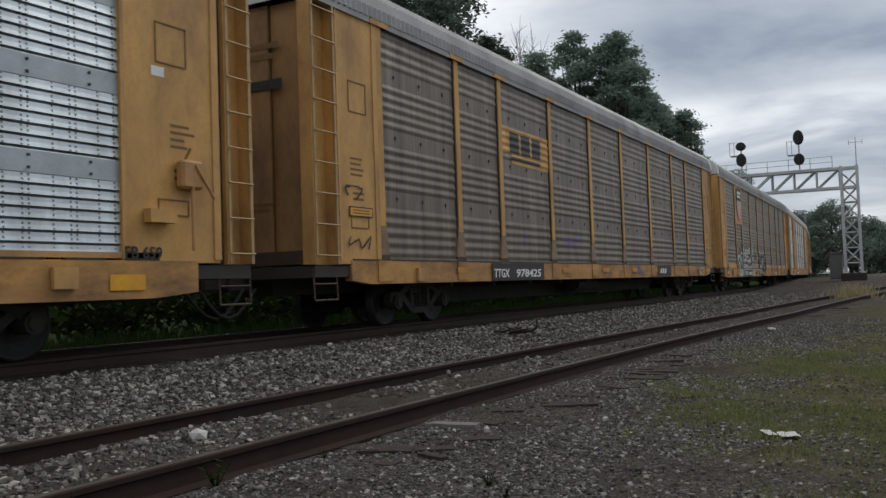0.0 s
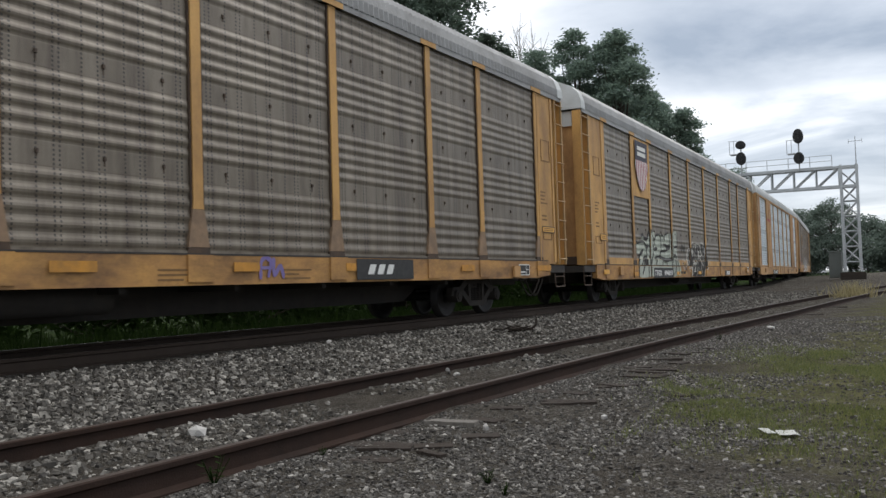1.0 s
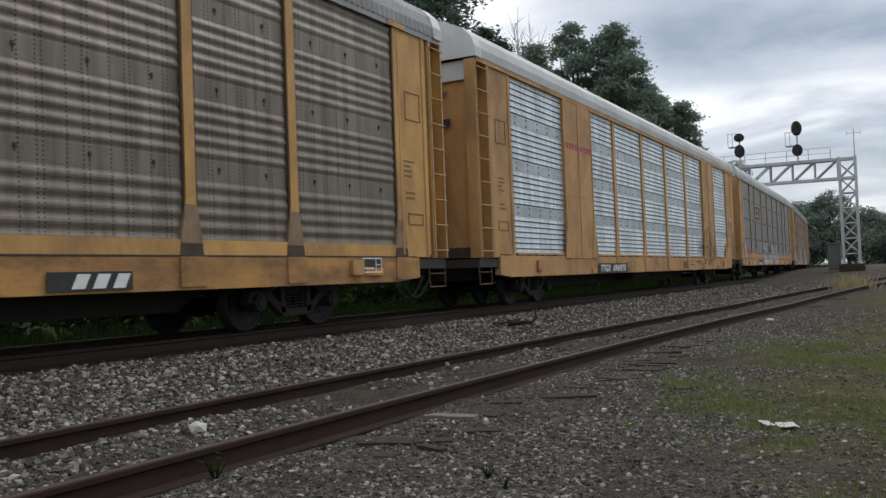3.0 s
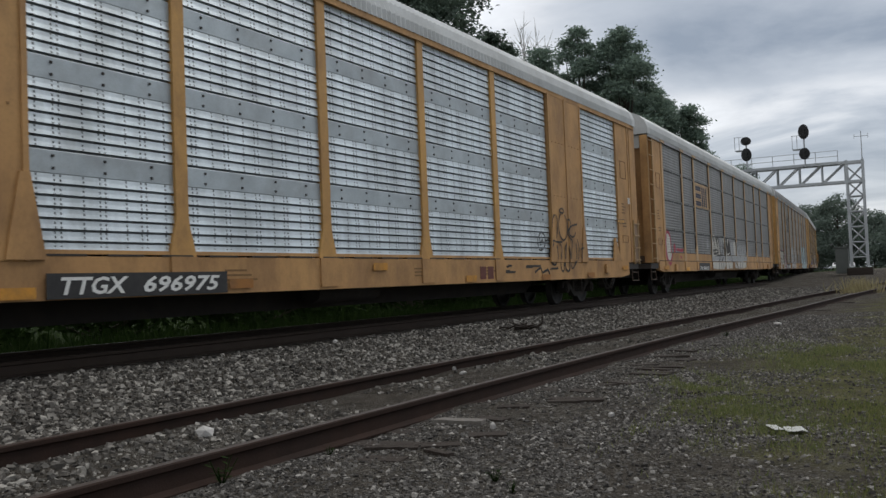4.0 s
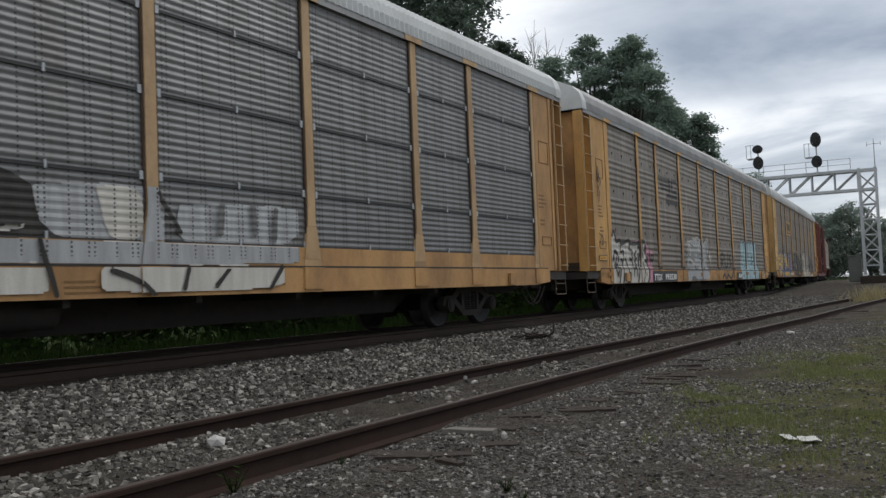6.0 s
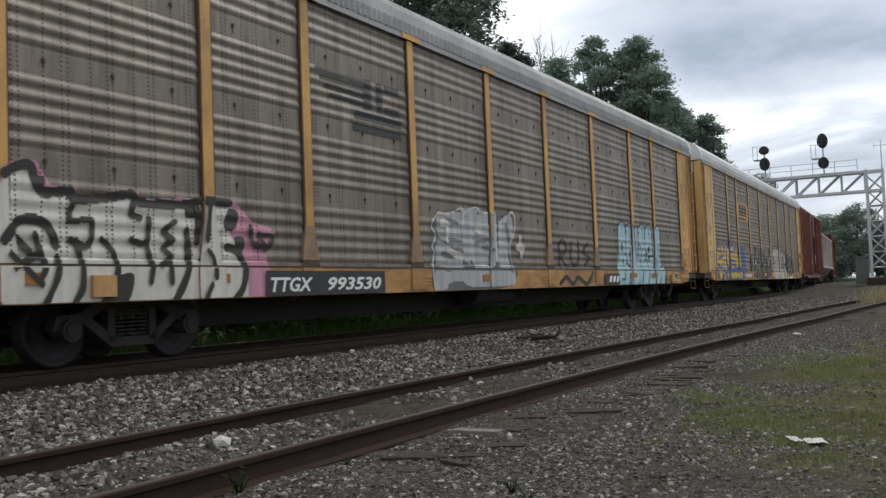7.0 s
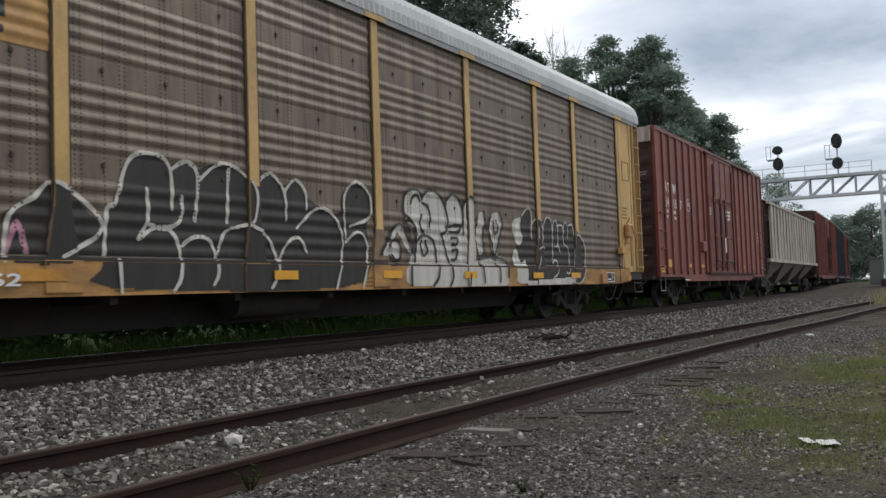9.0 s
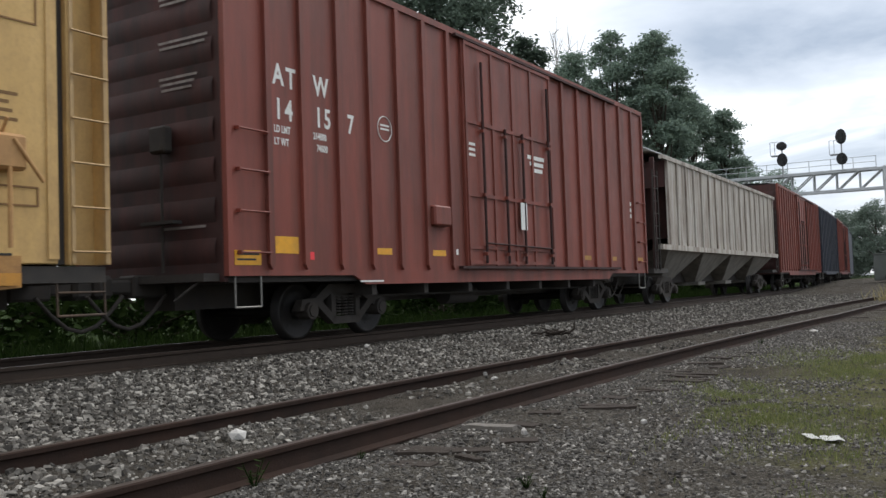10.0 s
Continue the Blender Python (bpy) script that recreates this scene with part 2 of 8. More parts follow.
# leaf and leaf_far are paler and bluer: distance haze mixed into their colour
M["leaf"] = leaf_material("hazed_green_leaves", (0.15, 0.20, 0.168), (0.21, 0.275, 0.208), 0.12)
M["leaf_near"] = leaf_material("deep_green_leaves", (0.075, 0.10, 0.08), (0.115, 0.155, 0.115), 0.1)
M["leaf_far"] = leaf_material("hazed_far_leaves", (0.105, 0.135, 0.115), (0.15, 0.19, 0.15))
M["fresh_grass"] = leaf_material("fresh_grass_green", (0.085, 0.11, 0.035), (0.21, 0.215, 0.085))
M["pale_bark"] = material("pale_dead_wood", (0.30, 0.29, 0.27), 0.9, 0, (0.22, 0.21, 0.19), 0.6, 5)
M["straw"] = leaf_material("straw", (0.20, 0.17, 0.085), (0.36, 0.31, 0.17))
# very dark green: the verge's shade behind the train is in the colour
M["weed"] = leaf_material("shaded_weed_green", (0.012, 0.024, 0.006), (0.028, 0.05, 0.012), 0.03)
M["dry"] = leaf_material("grass_and_straw", (0.08, 0.105, 0.03), (0.20, 0.20, 0.075))


def stone_material(name, a, mid_, c, rough=0.85, at=0.6):
    m = bpy.data.materials.new(name)
    m.use_nodes = True
    n, l = m.node_tree.nodes, m.node_tree.links
    b = n["Principled BSDF"]
    b.inputs["Roughness"].default_value = rough
    geo = n.new("ShaderNodeNewGeometry")
    r = n.new("ShaderNodeValToRGB")
    r.color_ramp.elements[0].color, r.color_ramp.elements[1].color = (*a, 1), (*c, 1)
    r.color_ramp.elements.new(at).color = (*mid_, 1)
    l.new(geo.outputs["Random Per Island"], r.inputs[0])
    tc = n.new("ShaderNodeTexCoord")
    t = n.new("ShaderNodeTexNoise")
    t.inputs["Scale"].default_value, t.inputs["Detail"].default_value = 70, 4
    l.new(tc.outputs["Object"], t.inputs["Vector"])
    x = n.new("ShaderNodeMix")
    x.data_type, x.blend_type = "RGBA", "MULTIPLY"
    x.inputs["Factor"].default_value = 0.6
    l.new(r.outputs[0], x.inputs["A"])
    l.new(t.outputs["Fac"], x.inputs["B"])
    l.new(x.outputs["Result"], b.inputs["Base Color"])
    bn = n.new("ShaderNodeBump")
    bn.inputs["Strength"].default_value, bn.inputs["Distance"].default_value = 0.5, 0.006
    l.new(t.outputs["Fac"], bn.inputs["Height"])
    l.new(bn.outputs[0], b.inputs["Normal"])
    return m


M["ballast"] = stone_material("grey_ballast_stone", (0.038, 0.033, 0.027), (0.138, 0.123, 0.103), (0.46, 0.43, 0.375))
M["gravel"] = stone_material("dark_gravel_stone", (0.036, 0.03, 0.025), (0.122, 0.110, 0.094), (0.42, 0.39, 0.345), at=0.76)

# ---- mesh building ----


class Build:
    """Collects corners and faces of one mesh."""

    def __init__(self):
        self.v, self.f, self.smooth = [], [], []

    def add(self, verts, faces, smooth=False):
        o = len(self.v)
        self.v.extend(verts)
        self.f.extend([tuple(i + o for i in f) for f in faces])
        self.smooth.extend([smooth] * len(faces))
        return self

    def box(self, x0, x1, y0, y1, z0, z1, bev=0.0):
        if bev <= 0:
            v = [(x, y, z) for x in (x0, x1) for y in (y0, y1) for z in (z0, z1)]
            return self.add(v, [(0, 1, 3, 2), (4, 6, 7, 5), (0, 4, 5, 1), (2, 3, 7, 6), (0, 2, 6, 4), (1, 5, 7, 3)])
        bm = bmesh.new()
        r = bmesh.ops.create_cube(bm, size=1)
        for q in r["verts"]:
            q.co = Vector(((x0 + x1) / 2 + q.co.x * (x1 - x0), (y0 + y1) / 2 + q.co.y * (y1 - y0), (z0 + z1) / 2 + q.co.z * (z1 - z0)))
        bmesh.ops.bevel(bm, geom=bm.edges[:], offset=bev, segments=1, affect="EDGES")
        return self.mesh(bm)

    def mesh(self, bm):
        bm.verts.index_update()
        self.add([tuple(q.co) for q in bm.verts], [tuple(q.index for q in f.verts) for f in bm.faces])
        bm.free()
        return self

    def rod(self, a, b, r0, r1=None, sides=6, smooth=True):
        a, b = Vector(a), Vector(b)
        r1 = r0 if r1 is None else r1
        q = (b - a).to_track_quat("Z", "Y")
        ring = [(math.cos(2 * math.pi * i / sides), math.sin(2 * math.pi * i / sides)) for i in range(sides)]
        v = [tuple(a + q @ Vector((c * r0, s * r0, 0))) for c, s in ring] + [tuple(b + q @ Vector((c * r1, s * r1, 0))) for c, s in ring]
        f = [(i, (i + 1) % sides, sides + (i + 1) % sides, sides + i) for i in range(sides)]
        self.add(v, f, smooth)
        return self.add(v, [tuple(range(sides - 1, -1, -1)), tuple(range(sides, 2 * sides))])

    def sweep(self, profile, ys, close=False, smooth=False, at=None):
        """A profile of (x, z) carried along y, or along places given by at(y) -> matrix."""
        n = len(profile)
        v = []
        for y in ys:
            for x, z in profile:
                p = Vector((x, y, z)) if at is None else at(y) @ Vector((x, 0, z))
                v.append(tuple(p))
        f = []
        m = n if close else n - 1
        for i in range(len(ys) - 1):
            for j in range(m):
                k = (j + 1) % n
                f.append((i * n + j, i * n + k, (i + 1) * n + k, (i + 1) * n + j))
        self.add(v, f, smooth)
        if close:
            self.add(v[:n] + v[-n:], [tuple(range(n)), tuple(range(2 * n - 1, n - 1, -1))])
        return self

    def prism(self, outline, x0, x1):
        """An outline of (y, z) given thickness along x."""
        n = len(outline)
        v = [(x0, y, z) for y, z in outline] + [(x1, y, z) for y, z in outline]
        f = [(i, (i + 1) % n, n + (i + 1) % n, n + i) for i in range(n)]
        return self.add(v, f + [tuple(range(n - 1, -1, -1)), tuple(range(n, 2 * n))])

    def done(self, name, mat=None):
        me = bpy.data.meshes.new(name)
        me.from_pydata([tuple(q) for q in self.v], [], self.f)
        me.polygons.foreach_set("use_smooth", self.smooth)
        if mat:
            me.materials.append(M[mat] if isinstance(mat, str) else mat)
        bm = bmesh.new()
        bm.from_mesh(me)
        bmesh.ops.recalc_face_normals(bm, faces=bm.faces[:])
        bm.to_mesh(me)
        bm.free()
        return me


def part(name, build, mat, parent, label="", at=None):
    """Links a mesh as one object under a thing or a part."""
    me = build.done(name, mat) if isinstance(build, Build) else build
    ob = new(name, me)
    ob.parent = parent
    if at is not None:
        ob.matrix_basis = at
    return tagged(ob, label)


def root(name, label, category, group="", kind="", at=None):
    ob = new(name)
    ob.empty_display_size = 0.3
    if at is not None:
        ob.matrix_basis = at
    return tagged(ob, label, category, group, kind)


def raw_mesh(name, verts, faces, mat):
    """A large mesh from arrays of corners and of equal-sided faces."""
    me = bpy.data.meshes.new(name)
    k = faces.shape[1]
    me.vertices.add(len(verts))
    me.vertices.foreach_set("co", np.ascontiguousarray(verts, dtype=np.float32).ravel())
    me.loops.add(faces.size)
    me.loops.foreach_set("vertex_index", np.ascontiguousarray(faces, dtype=np.int32).ravel())
    me.polygons.add(len(faces))
    me.polygons.foreach_set("loop_start", np.arange(0, faces.size, k, dtype=np.int32))
    me.update(calc_edges=True)
    me.polygons.foreach_set("use_smooth", [False] * len(faces))
    me.materials.append(M[mat] if isinstance(mat, str) else mat)
    return me


def lettering(text, size, mat, parent, place, name="lettering", squeeze=1.0, lean=0.0, fill=None):
    """Words on a car's near side: written along y, facing +x; place is (x, y, z) of the lower end of the first letter as seen."""
    cu = bpy.data.curves.new(name, "FONT")
    cu.body, cu.size, cu.extrude, cu.resolution_u, cu.shear = text, size, 0.002, 2, lean
    cu.offset = 0.022 * size
    tmp = bpy.data.objects.new(name, cu)
    scene.collection.objects.link(tmp)
    me = bpy.data.meshes.new_from_object(tmp.evaluated_get(bpy.context.evaluated_depsgraph_get()))
    bpy.data.objects.remove(tmp)
    me.materials.clear()
    me.materials.append(M[mat])
    if fill:
        xs, ys = [q.co.x for q in me.vertices], [q.co.y for q in me.vertices]
        me.transform(Matrix.Diagonal((fill[0] / (max(xs) - min(xs)), fill[1] / (max(ys) - min(ys)), 1, 1)) @ Matrix.Translation((-min(xs), -min(ys), 0)))
    m = Matrix(((0, 0, 1, place[0]), (squeeze, 0, 0, place[1]), (0, 1, 0, place[2]), (0, 0, 0, 1)))
    me.transform(m)
    ob = new(name, me)
    ob.parent = parent
    return ob


# ---- ground ----


def rise(y):
    t = min(1, max(0, (y - 26) / 60))
    return 0.75 * t * t * (3 - 2 * t)


def main_x(y):
    return line_at(y)[0] if y > BEND_Y else CENTRE_X


def bump_at(x, y):
    return noise.noise(Vector((x * 0.9, y * 0.9, 3.1))) * 0.03 + noise.noise(Vector((x * 3.1, y * 3.1, 7.7))) * 0.012


def ground_z(x, y):
    """Height of the bare ground: the main line's ballast bank, the flat siding, the yard, and the verge beyond."""
    d = abs(x - main_x(y))
    yard = -0.45 + rise(y)
    if x < main_x(y):
        yard = -0.62 + rise(y) * 0.6
    bank = -0.17 - max(0.0, d - 1.45) * 0.13
    if d > 3.4:
        bank = -1.0
    z = max(yard, bank) if d < 3.4 else yard
    ds = abs(x - siding_x(y))
    if ds < 1.35 and y > -20 and y < 120:
        z = siding_z(y) - (0.13 if x < siding_x(y) + 0.7 else 0.16)
    elif ds < 2.3 and y > -20 and y < 120:
        w = (2.3 - ds) / 0.95
        z = z * (1 - w) + w * (siding_z(y) - (0.165 if x > siding_x(y) else 0.12))
    return z + bump_at(x, y) * (1.0 if d > 1.8 else 0.3)


def ground_material():
    m = bpy.data.materials.new("yard_dirt_and_grass")
    m.use_nodes = True
    n, l = m.node_tree.nodes, m.node_tree.links
    b = n["Principled BSDF"]
    b.inputs["Roughness"].default_value = 1.0
    b.inputs["Specular IOR Level"].default_value = 0.02
    tc = n.new("ShaderNodeTexCoord")
    sx = n.new("ShaderNodeSeparateXYZ")
    l.new(tc.outputs["Object"], sx.inputs[0])

    def tex(scale, detail=5, rough=0.6):
        t = n.new("ShaderNodeTexNoise")
        t.inputs["Scale"].default_value, t.inputs["Detail"].default_value, t.inputs["Roughness"].default_value = scale, detail, rough
        l.new(tc.outputs["Object"], t.inputs["Vector"])
        return t.outputs["Fac"]

    def ranged(v, a, c, lo=0.0, hi=1.0):
        r = n.new("ShaderNodeMapRange")
        for k, x in (("From Min", a), ("From Max", c), ("To Min", lo), ("To Max", hi)):
            r.inputs[k].default_value = x
        l.new(v, r.inputs["Value"])
        return r.outputs["Result"]

    def mix(a, c, f):
        x = n.new("ShaderNodeMix")
        x.data_type = "RGBA"
        for k, v in (("A", a), ("B", c)):
            if isinstance(v, tuple):
                x.inputs[k].default_value = (*v, 1)
            else:
                l.new(v, x.inputs[k])
        l.new(f, x.inputs["Factor"])
        return x.outputs["Result"]

    def op(kind, a, c):
        x = n.new("ShaderNodeMath")
        x.operation = kind
        for i, v in enumerate((a, c)):
            if isinstance(v, float):
                x.inputs[i].default_value = v
            else:
                l.new(v, x.inputs[i])
        return x.outputs[0]

    def cells(scale):
        c = n.new("ShaderNodeTexVoronoi")
        c.inputs["Scale"].default_value = scale
        l.new(tc.outputs["Object"], c.inputs["Vector"])
        one = n.new("ShaderNodeSeparateColor")
        l.new(c.outputs["Color"], one.inputs[0])
        r = n.new("ShaderNodeValToRGB")
        r.color_ramp.elements[0].color, r.color_ramp.elements[1].color = (0.036, 0.031, 0.026, 1), (0.32, 0.30, 0.265, 1)
        r.color_ramp.elements.new(0.55).color = (0.104, 0.094, 0.079, 1)
        r.color_ramp.elements.new(0.85).color = (0.19, 0.174, 0.15, 1)
        l.new(one.outputs[0], r.inputs[0])
        return c.outputs["Distance"], r.outputs[0]

    near_, big_grit = cells(48)
    fine_, small_grit = cells(105)
    grit = mix(big_grit, small_grit, ranged(tex(6.0), 0.42, 0.58))
    dirt = mix((0.048, 0.040, 0.033), (0.116, 0.101, 0.083), ranged(tex(3.0), 0.35, 0.65))
    soil = mix(dirt, grit, ranged(tex(1.1), 0.36, 0.60, 0.25, 1.0))
    grass = mix((0.09, 0.092, 0.044), (0.18, 0.168, 0.08), ranged(tex(2.2), 0.35, 0.65))
    # grass on the yard's open side and beyond the main line
    along = op("ADD", sx.outputs["X"], op("MULTIPLY", op("MINIMUM", sx.outputs["Y"], 9.0), 0.42))
    yard = ranged(op("ADD", along, op("MULTIPLY", tex(0.9), 5.0)), 3.5, 5.0)
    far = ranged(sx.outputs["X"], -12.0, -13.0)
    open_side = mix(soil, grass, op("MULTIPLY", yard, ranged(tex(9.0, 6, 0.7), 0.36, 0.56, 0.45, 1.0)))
    # ground beyond the main line, darkened to hold the shade there
    shaded_meadow = mix((0.016, 0.03, 0.008), (0.034, 0.05, 0.015), ranged(tex(2.6), 0.35, 0.65))
    l.new(mix(open_side, shaded_meadow, far), b.inputs["Base Color"])
    bn = n.new("ShaderNodeBump")
    bn.inputs["Strength"].default_value, bn.inputs["Distance"].default_value = 1.0, 0.03
    l.new(op("ADD", op("ADD", near_, fine_), tex(25.0)), bn.inputs["Height"])
    l.new(bn.outputs[0], b.inputs["Normal"])
    return m


def steps(*runs):
    vals = []
    for a, c, s in runs:
        k = int(round((c - a) / s))
        vals.extend(a + (c - a) * i / k for i in range(k))
    return vals + [runs[-1][1]]


def build_ground():
    xs = steps((-1500, -100, 280), (-100, -16, 7), (-16, 4, 0.2), (4, 40, 3), (40, 1500, 292))
    ys = steps((-400, -20, 38), (-20, 1, 1.5), (1, 30, 0.2), (30, 140, 1.5), (140, 2600, 205))
    v = np.array([(x, y, ground_z(x, y)) for y in ys for x in xs])
    nx, ny = len(xs), len(ys)
    i = np.arange((ny - 1) * (nx - 1))
    a = (i // (nx - 1)) * nx + i % (nx - 1)
    ob = new("ground", raw_mesh("ground", v, np.stack([a, a + 1, a + nx + 1, a + nx], 1), ground_material()))
    ob.data.polygons.foreach_set("use_smooth", [True] * len(ob.data.polygons))
    tagged(ob, "dark gravelly rail yard ground with patchy grass", "ground", kind="structure")


build_ground()

# ---- tracks ----
RAIL = [(-0.07, -0.171), (0.07, -0.171), (0.07, -0.158), (0.012, -0.14), (0.009, -0.05), (0.034, -0.036), (0.036, -0.008), (0.028, 0.0),
        (-0.028, 0.0), (-0.036, -0.008), (-0.034, -0.036), (-0.009, -0.05), (-0.012, -0.14), (-0.07, -0.158)]


def rail_path(name, mat, parent, at, ys):
    me = Build().sweep(RAIL, ys, close=True, at=at).done(name, mat)
    me.materials.append(M["railtop"])
    for p in me.polygons:
        if p.normal.z > 0.8 and min(me.vertices[k].co.z for k in p.vertices) > -0.9 and len(p.vertices) == 4:
            top = at(me.vertices[p.vertices[0]].co.y).translation.z
            if abs(sum(me.vertices[k].co.z for k in p.vertices) / 4 - top) < 0.012:
                p.material_index = 1
    return part(name, me, None, parent)


def build_tracks():
    siding = root("siding_track", "rusty siding track half sunk in gravel", "railway track", kind="structure")
    ys = steps((-12, 60, 0.75))
    for off in (-0.75, 0.75):
        rail_path("rail", "rail", siding, lambda y, o=off: pose(siding_x(y) + o, y, siding_z(y)), ys)
    rng = random.Random(5)
    tie = Build().box(-1.3, 1.3, -0.11, 0.11, -0.17, 0.0, 0.015).done("tie", "tie")
    y = -6.0
    while y < 50:
        part("tie", tie, None, siding, at=pose(siding_x(y) + rng.uniform(-0.06, 0.06), y, siding_z(y) - 0.158 + rng.uniform(-0.05, 0.002), rng.uniform(-1.5, 1.5), rng.uniform(-1.2, 1.2), rng.uniform(-3, 3)))
        y += 0.53
    main = root("main_track", "main line track with brown rails on a ballast bank", "railway track", kind="structure")
    ys = steps((-60, 11, 8), (11, 160, 3))
    for off in (-0.75, 0.75):
        def at(y, o=off):
            x, yy, h = line_at(y)
            return pose(x, yy, 0, 0, 0, h) @ pose(o, 0, 0)
        rail_path("rail", "mainrail", main, at, ys)
    tie = Build().box(-1.3, 1.3, -0.115, 0.115, -0.34, -0.165, 0.012).done("tie", "tie")
    s = -8.0
    while s < 100:
        x, yy, h = line_at(s)
        part("tie", tie, None, main, at=pose(x, yy, 0, 0, 0, h + rng.uniform(-1, 1)))
        s += 0.55


build_tracks()

# ---- loose stone ----
def chip():
    """An angular stone: a cube's corners and facets."""
    v = np.array([(x, y, z) for x in (-1, 1) for y in (-1, 1) for z in (-1, 1)]) * 0.66
    v[1::2, :2] *= 0.72
    f = np.array([(0, 1, 3, 2), (4, 6, 7, 5), (0, 4, 5, 1), (2, 3, 7, 6), (1, 5, 7, 3)])
    return v, f


def scatter_stones(name, label, mat, count, place, size, seed, flat=0.6, thick=(0.4, 0.95)):
    """Many angular stones in one mesh; place(rng) gives x, y or None."""
    rng = np.random.default_rng(seed)
    base, faces = chip()
    pts = []
    while len(pts) < count:
        p = place(rng)
        if p is not None:
            pts.append((p[0], p[1], ground_z(*p)))
    pts = np.array(pts)
    k = len(pts)
    s = size[0] + (size[1] - size[0]) * rng.random(k) ** 2.2
    shape = base[None] * (1 + rng.uniform(-0.55, 0.45, (k, len(base), 3)))
    shape = shape * np.stack([rng.uniform(0.75, 1.6, k), rng.uniform(0.7, 1.2, k), rng.uniform(thick[0], thick[1], k)], 1)[:, None]
    a, c = rng.uniform(0, 6.283, k), rng.uniform(-0.6, 0.6, k)
    ca, sa, cc, sc = np.cos(a), np.sin(a), np.cos(c), np.sin(c)
    x, y, z = shape[..., 0], shape[..., 1], shape[..., 2]
    y, z = y * cc[:, None] - z * sc[:, None], y * sc[:, None] + z * cc[:, None]
    x, y = x * ca[:, None] - y * sa[:, None], x * sa[:, None] + y * ca[:, None]
    v = np.stack([x, y, z], 2) * s[:, None, None] + pts[:, None]
    v[..., 2] += (s * rng.uniform(-0.1, flat, k))[:, None]
    f = faces[None] + (np.arange(k) * len(base))[:, None, None]
    ob = new(name, raw_mesh(name, v.reshape(-1, 3), f.reshape(-1, 4), mat))
    return tagged(ob, label, "stones", kind="stuff")


def ballast_place(rng):
    y = 2.9 - 2.6 * rng.random() ** 3 + 45 * rng.random() ** 1.9 if rng.random() < 0.87 else 3.2 - 17 * rng.random() ** 2
    near, far_ = siding_x(y) - 0.86, main_x(y) + 0.95
    x = far_ + (near - far_) * rng.random()
    if x < main_x(y) + 1.2 or x < main_x(y) + 1.45 and rng.random() < 0.7:
        return None
    return x, y


def between_place(rng):
    y = 2.0 - 2.4 * rng.random() ** 3 + 32 * rng.random() ** 1.8 if rng.random() < 0.85 else 2.2 - 14 * rng.random() ** 2
    if noise.noise(Vector((y * 0.5, 0, 11))) + 0.55 - y * 0.02 < rng.random() * 0.8:
        return None
    return siding_x(y) + rng.uniform(-0.66, 0.66), y


def yard_place(rng):
    y = 2.3 - 2.6 * rng.random() ** 3 + 22 * rng.random() ** 1.7 if rng.random() < 0.9 else 2.6 - 10 * rng.random() ** 2
    x = siding_x(y) + 0.86 + 5.5 * rng.random() ** 1.3
    if noise.noise(Vector((x * 0.7, y * 0.5, 4))) * 0.9 + 0.6 < rng.random():
        return None
    if x < siding_x(y) + 1.7 + 0.5 * noise.noise(Vector((x, y * 0.6, 9))) and y < 13 and rng.random() < 0.6:      # bare dirt and wood along the rail
        return None
    if x > -1.4 + noise.noise(Vector((x, y, 2))) * 2 and rng.random() < 0.7:
        return None
    return x, y


scatter_stones("ballast_stones", "loose angular grey ballast stones on the bank", "ballast", 52000, ballast_place, (0.016, 0.043), 1)
scatter_stones("siding_stones", "scattered pale stones between the siding rails", "ballast", 8000, between_place, (0.006, 0.036), 2)
scatter_stones("yard_gravel", "small dark gravel scattered over the yard", "gravel", 120000, yard_place, (0.005, 0.0225), 3, 0.4, (0.3, 0.8))

# ---- trees and plants ----


def leaf_cloud(rng, lobes, count, size):
    """Leaf sprays on uneven lobes (centre, radii): two crossed quads each, with gaps between."""
    w = np.array([l[1][0] * l[1][2] for l in lobes])
    pick = rng.choice(len(lobes), count, p=w / w.sum())
    c = np.array([l[0] for l in lobes])[pick]
    r = np.array([l[1] for l in lobes])[pick]
    d = rng.normal(size=(count, 3))
    d /= np.linalg.norm(d, axis=1)[:, None]
    d[:, 2] = np.where(d[:, 2] < -0.55, -d[:, 2], d[:, 2])
    lump = np.array([noise.noise(Vector(tuple(q * 2.6 + k))) for q, k in zip(d, pick * 3.7)])
    rad = 0.66 + 0.46 * rng.random(count) ** 0.7 + 0.5 * lump
    p = c + d * r * rad[:, None]
    # shoots: most leaves gather round a few of these places
    heads = p[rng.integers(0, count, count // 32)]
    near = rng.integers(0, len(heads), count)
    gather = heads[near] + rng.normal(size=(count, 3)) * np.array([2.0, 2.0, 1.1]) * size
    p = np.where((rng.random(count) < 0.7)[:, None], gather, p)
    s = size * rng.uniform(0.6, 1.4, count)
    u = rng.normal(size=(count, 3))
    u[:, 2] *= 0.5
    u /= np.linalg.norm(u, axis=1)[:, None]
    t = np.cross(u, rng.normal(size=(count, 3)))
    t /= np.linalg.norm(t, axis=1)[:, None]
    a = p - u * s[:, None]
    b = p + u * s[:, None]
    h = t * (s * 0.42)[:, None]
    droop = np.zeros_like(p)
    droop[:, 2] = -0.25 * s
    v = np.stack([a, p - h * 1.0, b + droop, p + h], 1).reshape(-1, 3)
    return v, np.arange(count * 4).reshape(-1, 4)


